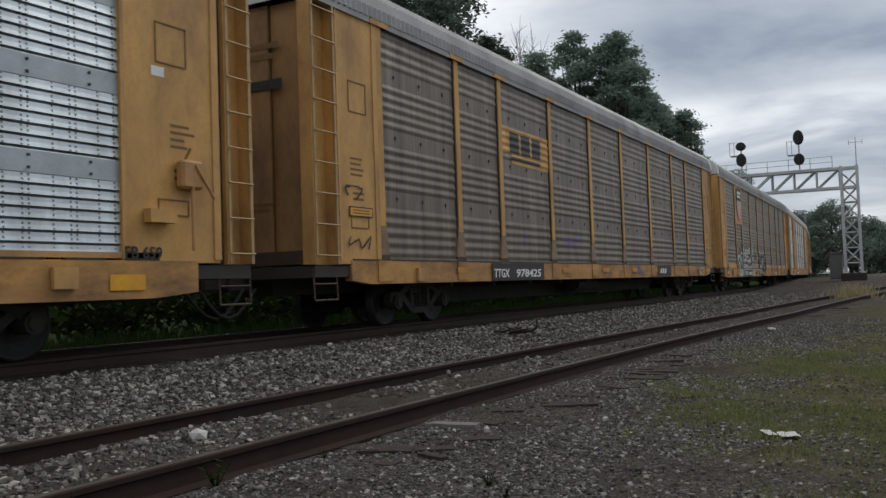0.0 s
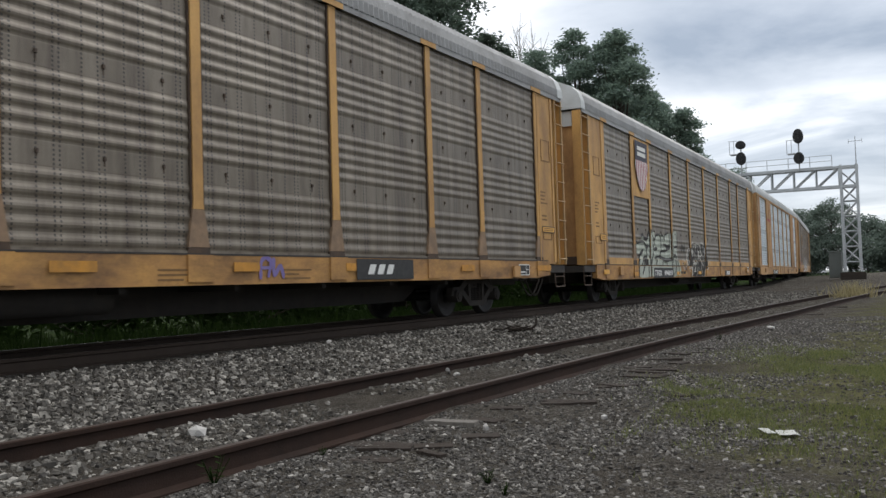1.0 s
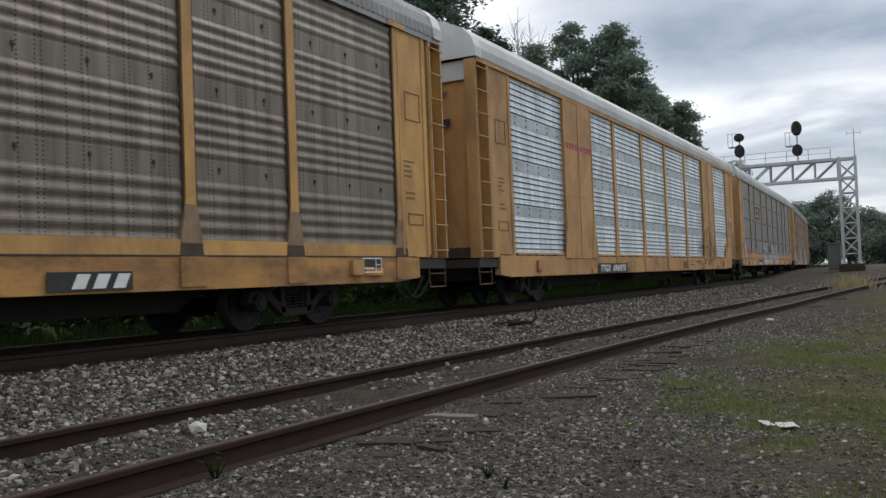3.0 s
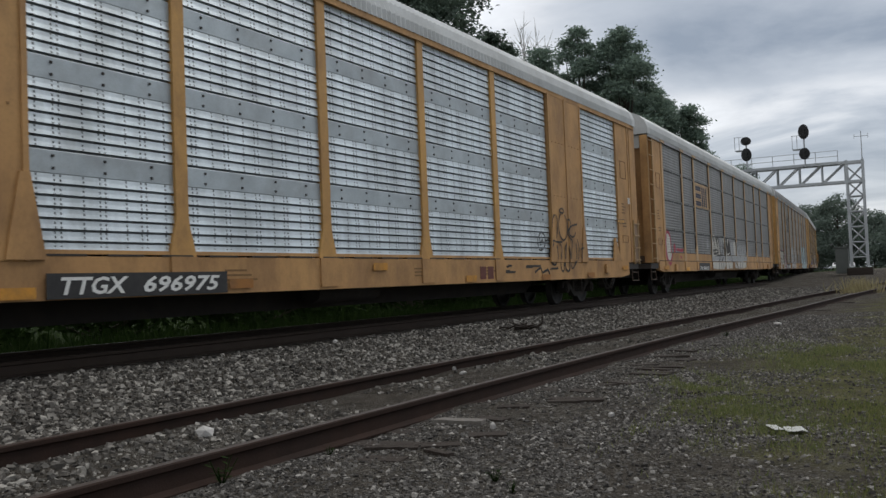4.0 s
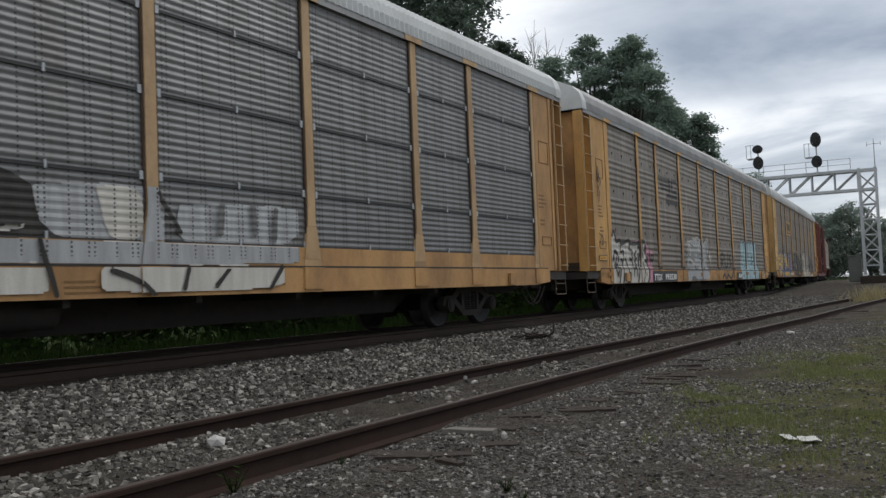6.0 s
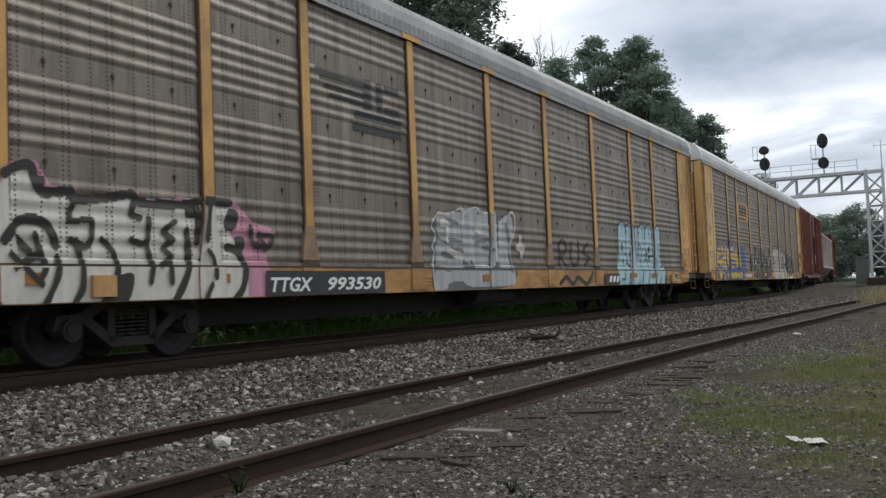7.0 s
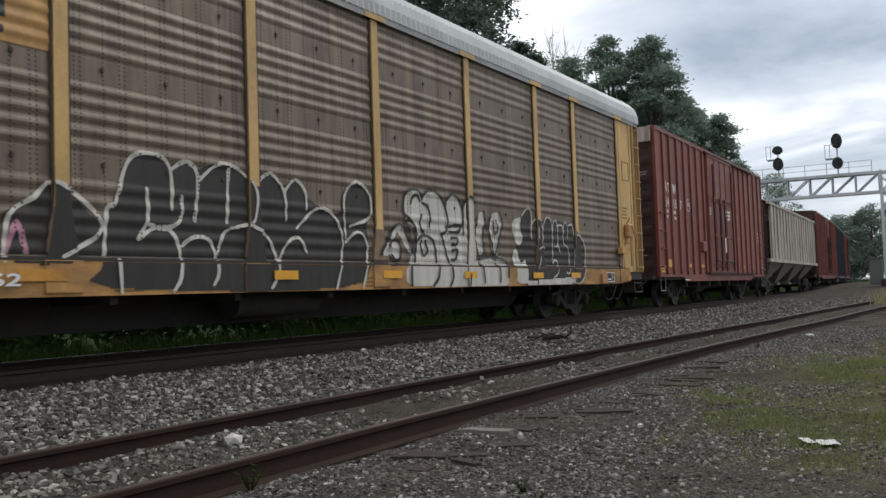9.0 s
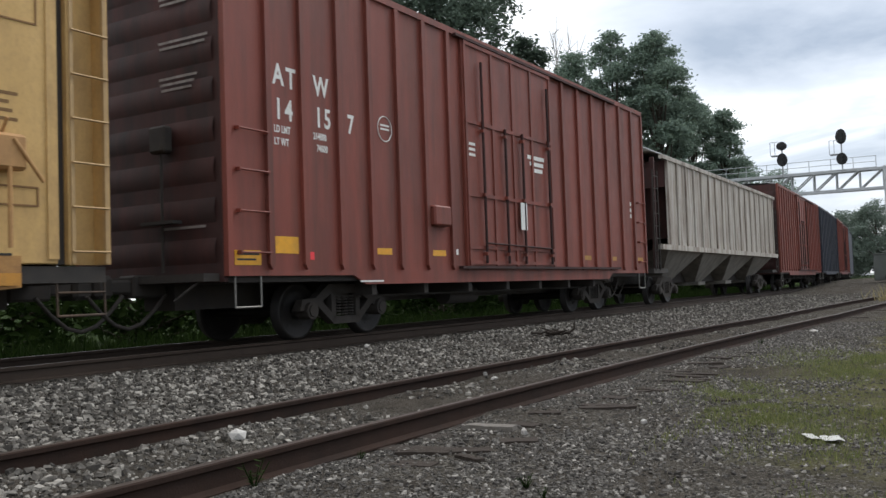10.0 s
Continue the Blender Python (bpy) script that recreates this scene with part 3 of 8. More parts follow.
def build_tree(name, label, x, y, height, spread, seed, leaves=7000, leaf=0.3, mat="leaf", bare=False, low=0.3):
    rng = np.random.default_rng(seed)
    z = ground_z(x, y)
    tree = root(name, label, "tree", at=pose(x, y, z))
    wood = Build()
    top = height * (0.8 if not bare else 0.86)
    r0 = height * (0.018 if not bare else 0.008) + 0.06
    wood.rod((0, 0, -0.3), (0.1, 0, top * 0.45), r0, r0 * 0.7, 8)
    wood.rod((0.1, 0, top * 0.45), (0.0, 0.2, top), r0 * 0.7, r0 * 0.15, 7)
    lobes = []
    n = 24 if not bare else 26
    for i in range(n):
        h = low + (0.97 - low) * (i + 0.5) / n
        ang = i * 2.4 + rng.uniform(-0.4, 0.4)
        reach = spread * math.sin(math.pi * min(1, 0.18 + 0.78 * (h - low) / (1 - low))) * rng.uniform(0.55, 1.0)
        tip = Vector((math.cos(ang) * reach, math.sin(ang) * reach, height * h))
        start = Vector((0.05, 0.05, height * max(low * 0.7, h - 0.28)))
        knee = start.lerp(tip, 0.55) + Vector((0, 0, -0.03 * height))
        wood.rod(start, knee, r0 * 0.34, r0 * 0.2, 5)
        wood.rod(knee, tip, r0 * 0.2, r0 * 0.05, 5)
        if bare:
            for k in range(12):
                q = knee.lerp(tip, 0.05 + 0.08 * k)
                wood.rod(q, q + Vector((rng.uniform(-1.2, 1.2), rng.uniform(-1.2, 1.2), rng.uniform(0.8, 2.4))), r0 * 0.13, r0 * 0.04, 4)
        rr = spread * rng.uniform(0.27, 0.47)
        lobes.append((tuple(tip - Vector((0, 0, rr * 0.25))), (rr, rr, rr * 0.78)))
    part("trunk", wood, "pale_bark" if bare else "bark", tree)
    if not bare:
        v, f = leaf_cloud(rng, lobes, leaves, leaf)
        part("crown", raw_mesh("crown", v, f, mat), None, tree)
    return tree


G = "tall broad tree with dark green leaves behind the train"
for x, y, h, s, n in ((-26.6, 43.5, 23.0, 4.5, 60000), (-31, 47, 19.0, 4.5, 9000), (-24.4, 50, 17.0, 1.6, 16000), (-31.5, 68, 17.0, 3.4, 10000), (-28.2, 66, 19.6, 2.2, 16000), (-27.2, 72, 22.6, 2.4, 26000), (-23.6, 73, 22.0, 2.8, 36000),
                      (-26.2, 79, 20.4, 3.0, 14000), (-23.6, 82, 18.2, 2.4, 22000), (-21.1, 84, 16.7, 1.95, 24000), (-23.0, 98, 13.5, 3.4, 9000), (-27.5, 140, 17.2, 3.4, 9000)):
    # trees past 55 m take the greens with haze in the colour
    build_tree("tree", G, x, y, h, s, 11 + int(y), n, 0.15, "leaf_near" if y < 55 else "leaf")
build_tree("tree", "leafless pale tree standing among green ones", -38, 86, 28.5, 3.4, 17, bare=True, low=0.5)
G = "distant dark green tree beyond the signal bridge"
for i, (x, y, h, s) in enumerate(((-23.2, 221, 16.2, 6.5), (-30, 228, 14.6, 7.5), (-15.8, 218, 12.2, 6.5), (-8.8, 214, 10.4, 6.8), (-2, 212, 9.4, 7.0), (5, 211, 9.4, 7.0), (-37, 246, 15, 9), (-48, 262, 17, 10), (14, 208, 9.5, 7.0))):
    build_tree("tree", G, x, y, h, s, 30 + i, 13000, 0.30, "leaf_far", low=0.06)


def grass_patch(name, label, count, place, height, mat, seed):
    """Blades in one mesh."""
    rng = np.random.default_rng(seed)
    pts = []
    while len(pts) < count:
        p = place(rng)
        if p is not None:
            pts.append((p[0], p[1], ground_z(*p)))
    p = np.array(pts)
    k = len(p)
    h = height * rng.uniform(0.35, 1.3, k)
    a = rng.uniform(0, 6.283, k)
    w = 0.005 + 0.05 * h
    side = np.stack([np.cos(a), np.sin(a), np.zeros(k)], 1) * w[:, None] * 0.5
    lean = np.stack([rng.normal(0, 0.35, k) * h, rng.normal(0, 0.35, k) * h, h], 1)
    v = np.stack([p - side, p + side, p + lean * 0.6 + side * 0.7, p + lean], 1).reshape(-1, 3)
    ob = new(name, raw_mesh(name, v, np.arange(4 * k).reshape(-1, 4), mat))
    return tagged(ob, label, "grass", kind="stuff")


def yard_grass(rng):
    if rng.random() < 0.4:
        y = 3.6 + 4.5 * rng.random()
        x = -2.2 + 3.6 * rng.random()
    else:
        y = 3 + 40 * rng.random() ** 1.6
        x = siding_x(y) + 1.0 + 9 * rng.random() ** 0.8
    thick = 0.5 * noise.noise(Vector((x * 0.8, y * 0.35, 1))) + 0.35 * noise.noise(Vector((x * 2.6, y * 1.6, 5)))
    edge = max(-2.4, -0.9 - 0.42 * (y - 4.7))
    if x + thick * 3.0 < edge + 0.1 + rng.random() * 2.2:
        return None
    return x, y


def green_strip(rng):
    """The thicker run of fresh grass beside the paper."""
    t = rng.random()
    x, y = -2.75 + 1.75 * t + rng.normal() * 0.2, 9.9 - 3.6 * t + rng.normal() * 0.4
    return (x, y) if 0.25 + 0.9 * noise.noise(Vector((x * 3, y * 2, 8))) > rng.random() * 0.8 else None


def grass_band(rng):
    """A broad lighter patch farther along the yard."""
    y = 11.9 + rng.normal() * 1.2
    x = -1.3 - 0.42 * (y - 11.9) + rng.normal() * 0.5
    return (x, y) if 0.4 + 0.9 * noise.noise(Vector((x * 1.5, y * 0.8, 3))) > rng.random() else None


def verge(rng):
    y = 4 + 70 * rng.random() ** 1.4
    return main_x(y) - 2.6 - 5 * rng.random(), y


grass_patch("yard_grass", "short patchy green and straw grass on the yard", 90000, yard_grass, 0.035, "dry", 5)
grass_patch("fresh_grass", "fresh green grass strip on the gravel", 4200, green_strip, 0.042, "fresh_grass", 9)


grass_patch("grass_band", "short yellow-green grass spreading over the yard", 10000, grass_band, 0.045, "fresh_grass", 12)


def straw_tuft(rng):
    return -3.5 + rng.normal() * 0.4, 40.5 + rng.normal() * 0.9


grass_patch("straw_tuft", "tall straw-coloured grass tuft by the siding", 420, straw_tuft, 0.55, "straw", 10)
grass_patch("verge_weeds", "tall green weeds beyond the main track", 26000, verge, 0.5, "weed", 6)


G = "dense green bushes along the far side of the main line"
for i in range(17):
    r = random.Random(200 + i)
    y = -8 + i * 4.6
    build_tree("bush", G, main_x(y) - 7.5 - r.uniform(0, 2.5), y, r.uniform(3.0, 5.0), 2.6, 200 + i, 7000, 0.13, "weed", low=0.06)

# ---- the train ----
HALF = 13.675            # half an autorack's body
POST = 1.484             # how far out the posts stand


def wave(z0, z1, flats, ribs, flat, depth, kind):
    """Profile (x, z) of a corrugated side panel: runs of ribs between flat strips centred at the heights given."""
    pts = []
    a = z0
    for k, mid_ in enumerate(tuple(flats) + (None,)):
        top = z1 if mid_ is None else mid_ - flat / 2
        n = max(1, round((top - a) / ribs))
        for r in range(n):
            b, p = a + (top - a) * r / n, (top - a) / n
            if kind == "sine":
                pts += [(depth * (0.5 - 0.5 * math.cos(2 * math.pi * q / 6)), b + p * q / 6) for q in range(6)]
            else:
                pts += [(0.0, b), (-depth * 2, b + 0.004), (-depth * 2, b + 0.022), (depth * 0.5, b + 0.028), (depth * 0.15, b + p * 0.6)]
        if mid_ is not None:
            lip = 0.004 if kind == "slot" else 0.0012
            pts += [(0.0, top), (lip, top + 0.01), (lip, top + flat - 0.01)]
            a = top + flat
    return pts + [(0.0, z1)]


FLATS = {"rack": (2.15, 3.19, 4.23), "silver": (2.09, 3.08, 4.08), "slate": (2.14, 3.14, 4.14)}
SKINS = {
    "rack": wave(1.16, 5.02, FLATS["rack"], 0.158, 0.27, 0.0145, "sine"),
    "slate": wave(1.38, 5.02, FLATS["slate"], 0.09, 0.08, 0.0085, "sine"),
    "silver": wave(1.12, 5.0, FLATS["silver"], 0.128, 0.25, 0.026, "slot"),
}
FLATS["umber"], SKINS["umber"] = FLATS["rack"], SKINS["rack"]
panel_cache, common = {}, {}


def panel_mesh(skin, width):
    key = (skin, round(width, 2))
    if key not in panel_cache:
        b = Build()
        w = width / 2
        prof = SKINS[skin]
        b.sweep([(x + 1.44, z) for x, z in prof], [-w, w])
        b.box(1.385, 1.398, -w, w, prof[0][1], prof[-1][1])
        me = b.done("side_panel", skin)
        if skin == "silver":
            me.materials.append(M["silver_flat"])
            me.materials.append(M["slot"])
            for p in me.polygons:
                # recessed slot faces: their inner shade is put in as a darker grey
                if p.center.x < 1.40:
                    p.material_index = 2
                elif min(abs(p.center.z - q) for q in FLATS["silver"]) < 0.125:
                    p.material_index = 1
        panel_cache[key] = me
    return panel_cache[key]


def bolts_mesh(width, skin):
    key = ("bolts", round(width, 2), skin)
    if key not in panel_cache:
        b = Build()
        rng = random.Random(round(width * 100))
        k = max(2, int(width / (0.62 if skin == "silver" else 0.8)))
        for mid_ in FLATS[skin]:
            for j in range(k):
                y = -width / 2 + width * (j + 0.5) / k
                if skin == "silver":
                    for dz in (-0.065, 0.065):
                        b.box(1.44, 1.457, y - 0.014, y + 0.014, mid_ + dz - 0.014, mid_ + dz + 0.014)
                else:
                    # a rusted clamp with the stain that runs down from it
                    drop = rng.uniform(0.03, 0.09)
                    b.box(1.44, 1.457, y - 0.018, y + 0.018, mid_ + 0.0, mid_ + 0.045)
                    b.box(1.44, 1.4425, y - 0.011, y + 0.013, mid_ - drop, mid_ - 0.001)
        panel_cache[key] = b.done("bolts", "black" if skin == "silver" else "edge")
    return panel_cache[key]


def shared(name, make, mat):
    if name not in common:
        common[name] = make().done(name, mat)
    return common[name]


def post_build(width=0.17, foot=0.33, foot_top=1.78, cap=True):
    b = Build()
    w = width / 2
    if cap:
        b.prism([(-w, 5.06), (-w, foot_top), (-w * 1.12, foot_top - 0.09), (w * 1.12, foot_top - 0.09), (w, foot_top), (w, 5.06)], 1.40, POST)
    else:
        b.prism([(-w, 5.06), (-w, foot_top), (-w * 1.15, foot_top - 0.12), (-foot / 2, 1.07), (foot / 2, 1.07), (w * 1.15, foot_top - 0.12), (w, foot_top), (w, 5.06)], 1.40, POST)
    if cap:
        b.box(1.44, 1.515, -0.27, 0.27, 5.0, 5.09)
    return b


def foot_build(width=0.17, foot=0.36, foot_top=1.78):
    w = width / 2 * 1.12
    return Build().prism([(-w, foot_top - 0.094), (-w - 0.01, foot_top - 0.12), (-foot / 2, 1.215), (foot / 2, 1.215), (w + 0.01, foot_top - 0.12), (w, foot_top - 0.094)], 1.40, POST)


def roof_build(fancy=True):
    prof = [(1.50, 5.1), (1.49, 5.28), (1.42, 5.48), (1.25, 5.66), (0.9, 5.82), (0.45, 5.92), (0, 5.95)]
    b = Build()
    v, f = [], []
    ys = steps((-HALF + 0.25, HALF - 0.25, 0.075 if fancy else 0.6))
    n = len(prof) * 2 - 1
    for i, y in enumerate(ys):
        k = 0.028 if (i % 2 and fancy) else 0.0
        for x, z in prof + [(-x, z) for x, z in prof[-2::-1]]:
            m = 1 + k / 1.5
            v.append((x * m, y, z + k * min(1, (z - 5.1) / 0.3)))
    for i in range(len(ys) - 1):
        for j in range(n - 1):
            f.append((i * n + j, i * n + j + 1, (i + 1) * n + j + 1, (i + 1) * n + j))
    return b.add(v, f)


def roof_end_build(sign):
    prof = [(1.53, 5.08), (1.52, 5.29), (1.45, 5.50), (1.27, 5.68), (0.91, 5.85), (0.45, 5.96), (0, 5.99)]
    full = prof + [(-x, z) for x, z in prof[-2::-1]]
    b = Build()
    y0, y1 = sign * (HALF - 0.32), sign * (HALF - 0.02)
    b.sweep(full, [y0, y1])
    b.add([(x, y1, z) for x, z in full], [tuple(range(len(full)))])
    return b


def ladder_build(y0, y1, z0, z1, x, rungs):
    b = Build()
    for y in (y0, y1):
        b.box(x - 0.035, x + 0.005, y - 0.022, y + 0.022, z0, z1)
    for i in range(rungs):
        z = z0 + 0.12 + (z1 - z0 - 0.24) * i / (rungs - 1)
        b.rod((x + 0.025, y0 - 0.02, z), (x + 0.025, y1 + 0.02, z), 0.013, sides=5)
    return b


def wheel_build():
    b = Build()
    prof = [(0.0, 0.10), (0.02, 0.10), (0.03, 0.16), (0.012, 0.2), (0.012, 0.34), (0.05, 0.37), (0.05, 0.415), (-0.05, 0.42), (-0.065, 0.45), (-0.085, 0.445), (-0.085, 0.36), (-0.04, 0.34), (-0.04, 0.12)]
    n = 28
    for side in (1, -1):
        v, f = [], []
        for i in range(n):
            a = 2 * math.pi * i / n
            for x, r in prof:
                v.append((side * (0.78 + x), r * math.cos(a), r * math.sin(a)))
        k = len(prof)
        for i in range(n):
            for j in range(k - 1):
                f.append((i * k + j, i * k + j + 1, ((i + 1) % n) * k + j + 1, ((i + 1) % n) * k + j))
        b.add(v, f, True)
        for i in range(5):
            a = 2 * math.pi * i / 5
            b.rod((side * 0.79, 0.25 * math.cos(a), 0.25 * math.sin(a)), (side * 0.797, 0.25 * math.cos(a), 0.25 * math.sin(a)), 0.03, sides=6)
    b.rod((-1.02, 0, 0), (1.02, 0, 0), 0.085, sides=10)
    return b


def frame_build():
    """Cast side frames, bolster and springs of a two-axle truck."""
    b = Build()
    for s in (1, -1):
        x0, x1 = s * 0.93, s * 1.07
        top = [(-1.08, 0.42), (-1.02, 0.58), (-0.72, 0.60), (-0.42, 0.80), (0.42, 0.80), (0.72, 0.60), (1.02, 0.58), (1.08, 0.42), (0.8, 0.42), (0.66, 0.50), (0.36, 0.66), (-0.36, 0.66), (-0.66, 0.50), (-0.8, 0.42)]
        b.prism(top, x0, x1)
        b.prism([(-0.7, 0.5), (-0.3, 0.2), (0.3, 0.2), (0.7, 0.5), (0.58, 0.55), (0.26, 0.31), (-0.26, 0.31), (-0.58, 0.55)], x0, x1)
        for y in (-0.3, 0.3):
            b.box(min(x0, x1), max(x0, x1), y - 0.05, y + 0.05, 0.25, 0.72)
        for y in (-0.86, 0.86):
            b.rod((s * 0.9, y, 0.42), (s * 1.13, y, 0.42), 0.13, sides=10)
            b.rod((s * 1.13, y, 0.42), (s * 1.15, y, 0.42), 0.09, sides=8)
        for y in (-0.16, 0.0, 0.16):
            for k in range(7):
                z = 0.33 + k * 0.045
                b.rod((s * 1.0, y, z), (s * 1.0, y, z + 0.022), 0.075, sides=8)
    b.box(-1.0, 1.0, -0.19, 0.19, 0.55, 0.86, 0.03)
    return b


def add_truck(car, y):
    truck = part("truck", shared("truck_frame", frame_build, "truckgrey"), None, car, "grimy cast steel truck", at=pose(0, y, 0))
    wheel = shared("wheelset", wheel_build, "wheel")
    return [part("wheelset", wheel, None, truck, at=pose(0, dy, 0.42)) for dy in (-0.86, 0.86)]


def coupler_build(sign):
    b = Build()
    b.box(-0.16, 0.16, 0, sign * 0.55, 0.68, 0.98, 0.03) if sign > 0 else b.box(-0.16, 0.16, sign * 0.55, 0, 0.68, 0.98, 0.03)
    b.box(-0.1, 0.1, min(sign * 0.5, sign * 0.95), max(sign * 0.5, sign * 0.95), 0.74, 0.92, 0.03)
    b.box(-0.2, 0.17, min(sign * 0.85, sign * 1.12), max(sign * 0.85, sign * 1.12), 0.68, 0.98, 0.05)
    pts = [Vector((0.35, sign * (0.2 + 0.2 * k), 0.72 - 0.42 * math.sin(math.pi * k / 6))) for k in range(7)]
    for p, q in zip(pts, pts[1:]):
        b.rod(p, q, 0.025, sides=6)
    return b


WHEELS, CARS = [], []


def car_root(name, label, category, s0, half_base):
    """s0: run of the car's middle at the start."""
    car = root(name, label, category, "cars of the freight train")
    CARS.append((car, s0, half_base))
    return car


def run_gear(car, base, ends, couple=True):
    for y in (-base, base):
        WHEELS.extend(add_truck(car, y))
    for s in (1, -1):
        part("coupler", shared(f"coupler_{'rear' if s > 0 else 'front'}", lambda: coupler_build(s), "black"), None, car, "black knuckle coupler with an air hose", at=pose(0, s * ends, 0))


POSTS = (1.9, 4.68, 6.63, 9.47, 12.3, 15.07, 17.97, 20.88, 22.9, 25.75)


# each car's side sill, bottom and top, and the top of the rail above it
SILL = ((0.64, 1.08, 1.17), (0.74, 1.115, 1.17), (0.64, 1.045, 1.26), (0.64, 1.10, 1.17), (0.75, 1.095, 1.38), (0.71, 1.10, 1.17), (0.76, 1.13, 1.18))


def autorack(k, label, skin="rack", paint="yellow", roof="roof", sill="sill", wide=False, ends=None):
    """A tall enclosed car carrier; k is its place in the train."""
    car = car_root("autorack_car", label, "freight car", FRONT + (k - 1) * PITCH + HALF, 9.8)
    ends = ends or paint
    Y = lambda y: y - HALF
    low, top, rail = SILL[k]
    # flat car below
    b = Build()
    b.prism([(Y(0.95), top), (Y(0.95), low + 0.06), (Y(1.5), low), (Y(25.6), low), (Y(26.3), low + 0.06), (Y(26.3), top)], 1.36, 1.49)
    b.prism([(Y(0.95), top), (Y(0.95), low + 0.06), (Y(26.3), low + 0.06), (Y(26.3), top)], -1.49, -1.36)
    for p in (POSTS if not wide else (17.85, 14.95, 12.05, 9.15)):
        b.box(1.40, 1.51, Y(p) - 0.22, Y(p) + 0.22, low + 0.04, top + 0.004)
    part("side_sill", b, sill, car)
    b = Build()
    b.box(-1.36, 1.36, Y(0.3), Y(27.05), 0.94, 1.03)
    b.box(-0.35, 0.35, Y(0.5), Y(26.9), 0.6, 0.95)
    b.prism([(Y(4.6), 0.9), (Y(5.6), 0.34), (Y(21.8), 0.34), (Y(22.8), 0.9)], -0.3, 0.3)
    for y in np.arange(4.5, 23.5, 1.9):
        b.box(-1.34, 1.34, Y(y) - 0.05, Y(y) + 0.05, 0.66, 0.95)
    b.box(-1.1, -0.5, Y(9), Y(10.8), 0.48, 0.9, 0.04)
    b.rod((0.8, Y(12.5), 0.62), (0.8, Y(14.2), 0.62), 0.2, sides=10)
    b.box(-1.45, 1.45, Y(0.05), Y(0.95), 0.86, 1.03)
    b.box(-1.45, 1.45, Y(26.3), Y(27.3), 0.86, 1.03)
    part("underframe", b, "black", car, "black flat car underframe")
    # black strips paint in the shadow gap above the sill; dashed slots if wide
    for y0_, y1_ in [(1.0 + 0.78 * i, 1.5 + 0.78 * i) for i in range(32)] if wide else ((1.0, 26.2),):
        part("sill_seam", Build().box(1.40, 1.494, Y(y0_), Y(y1_), top + 0.001, top + 0.024), "black", car)
    # rack
    b = Build()
    b.box(1.37, 1.475, Y(1.9), Y(25.7), top + 0.024, rail)
    b.box(-1.475, -1.37, Y(1.9), Y(25.7), top + 0.024, rail)
    part("bottom_rail", b, "tan" if wide else skin if k in (1, 5, 6) else paint, car)
    b = Build()
    b.box(1.40, 1.505, Y(0.1), Y(27.25), 5.0, 5.11)
    b.box(-1.505, -1.40, Y(0.1), Y(27.25), 5.0, 5.11)
    part("top_rail", b, "roof" if not wide else paint, car)
    b = Build()
    b.box(-1.46, -1.40, Y(0.1), Y(27.2), 1.17, 5.0)
    part("far_wall", b, skin, car)
    cols = []
    if wide:
        part("post", shared("post_thin", lambda: post_build(0.2, 0.46, 1.6, False), paint), None, car, at=pose(0, Y(9.15), 0))
        for y in (12.05, 14.95, 17.85):
            part("post", shared("post_thin", lambda: post_build(0.2, 0.46, 1.6, False), paint), None, car, at=pose(0, Y(y), 0))
        edges = [(1.75, 4.95), (7.05, 9.05), (9.25, 11.95), (12.15, 14.85), (15.05, 17.75), (17.95, 20.62), (22.85, 25.55 if k else 25.0)]
        if k == 0:
            edges[-1] = (22.85, 25.15)
        for y in (6.0, 21.73):
            b = Build()
            b.box(1.38, 1.50, Y(y) - 1.06, Y(y) + 1.06, 1.03, 5.06, 0.02)
            wide_ = part("wide_panel", b, paint, car, "wide flat yellow steel side panel")
            for dy, hw in ((-1.02, 0.035), (-0.02, 0.016), (1.02, 0.035)):
                part("batten", Build().box(1.49, 1.515, Y(y) + dy - hw, Y(y) + dy + hw, 1.05, 5.04), paint, wide_)
            for dy in (-1.0, 1.0):
                part("gusset", Build().prism([(Y(y) + dy - 0.06, 1.95), (Y(y) + dy - 0.23, 1.06), (Y(y) + dy + 0.23, 1.06), (Y(y) + dy + 0.06, 1.95)], 1.49, 1.522), paint, wide_)
            for q in range(2):
                for e in range(9):
                    part("rivet", shared("rivet", lambda: Build().box(1.499, 1.508, -0.013, 0.013, -0.013, 0.013), "stencil_frame"), None, wide_, at=pose(0, Y(y) - 0.84 + 0.21 * e, 2.62 + 1.28 * q))
    else:
        for p in POSTS:
            post_paint = "pale_tan" if skin == "slate" else paint
            post = part("post", shared("post_" + post_paint, post_build, post_paint), None, car, at=pose(0, Y(p), 0))
            worn = "foot" if skin in ("rack", "umber") else post_paint
            part("post_foot", shared("post_foot_" + worn, foot_build, worn), None, post, "rust-stained flared post foot" if worn == "foot" else "")
            part("foot_bracket", shared("foot_bracket_" + worn, lambda: Build().prism([(-0.18, 1.21), (-0.205, 1.04), (0.205, 1.04), (0.18, 1.21)], 1.40, POST - 0.002), "edge" if worn == "foot" else post_paint), None, post)
            # dark strip wider than the post paints the shade along its recessed sides
            part("panel_edge", shared("panel_edge", lambda: Build().box(1.42, 1.467, -0.118, 0.118, 1.175, 4.99), "edge"), None, post)
        edges = [(a + 0.09, c - 0.09) for a, c in zip(POSTS, POSTS[1:])]
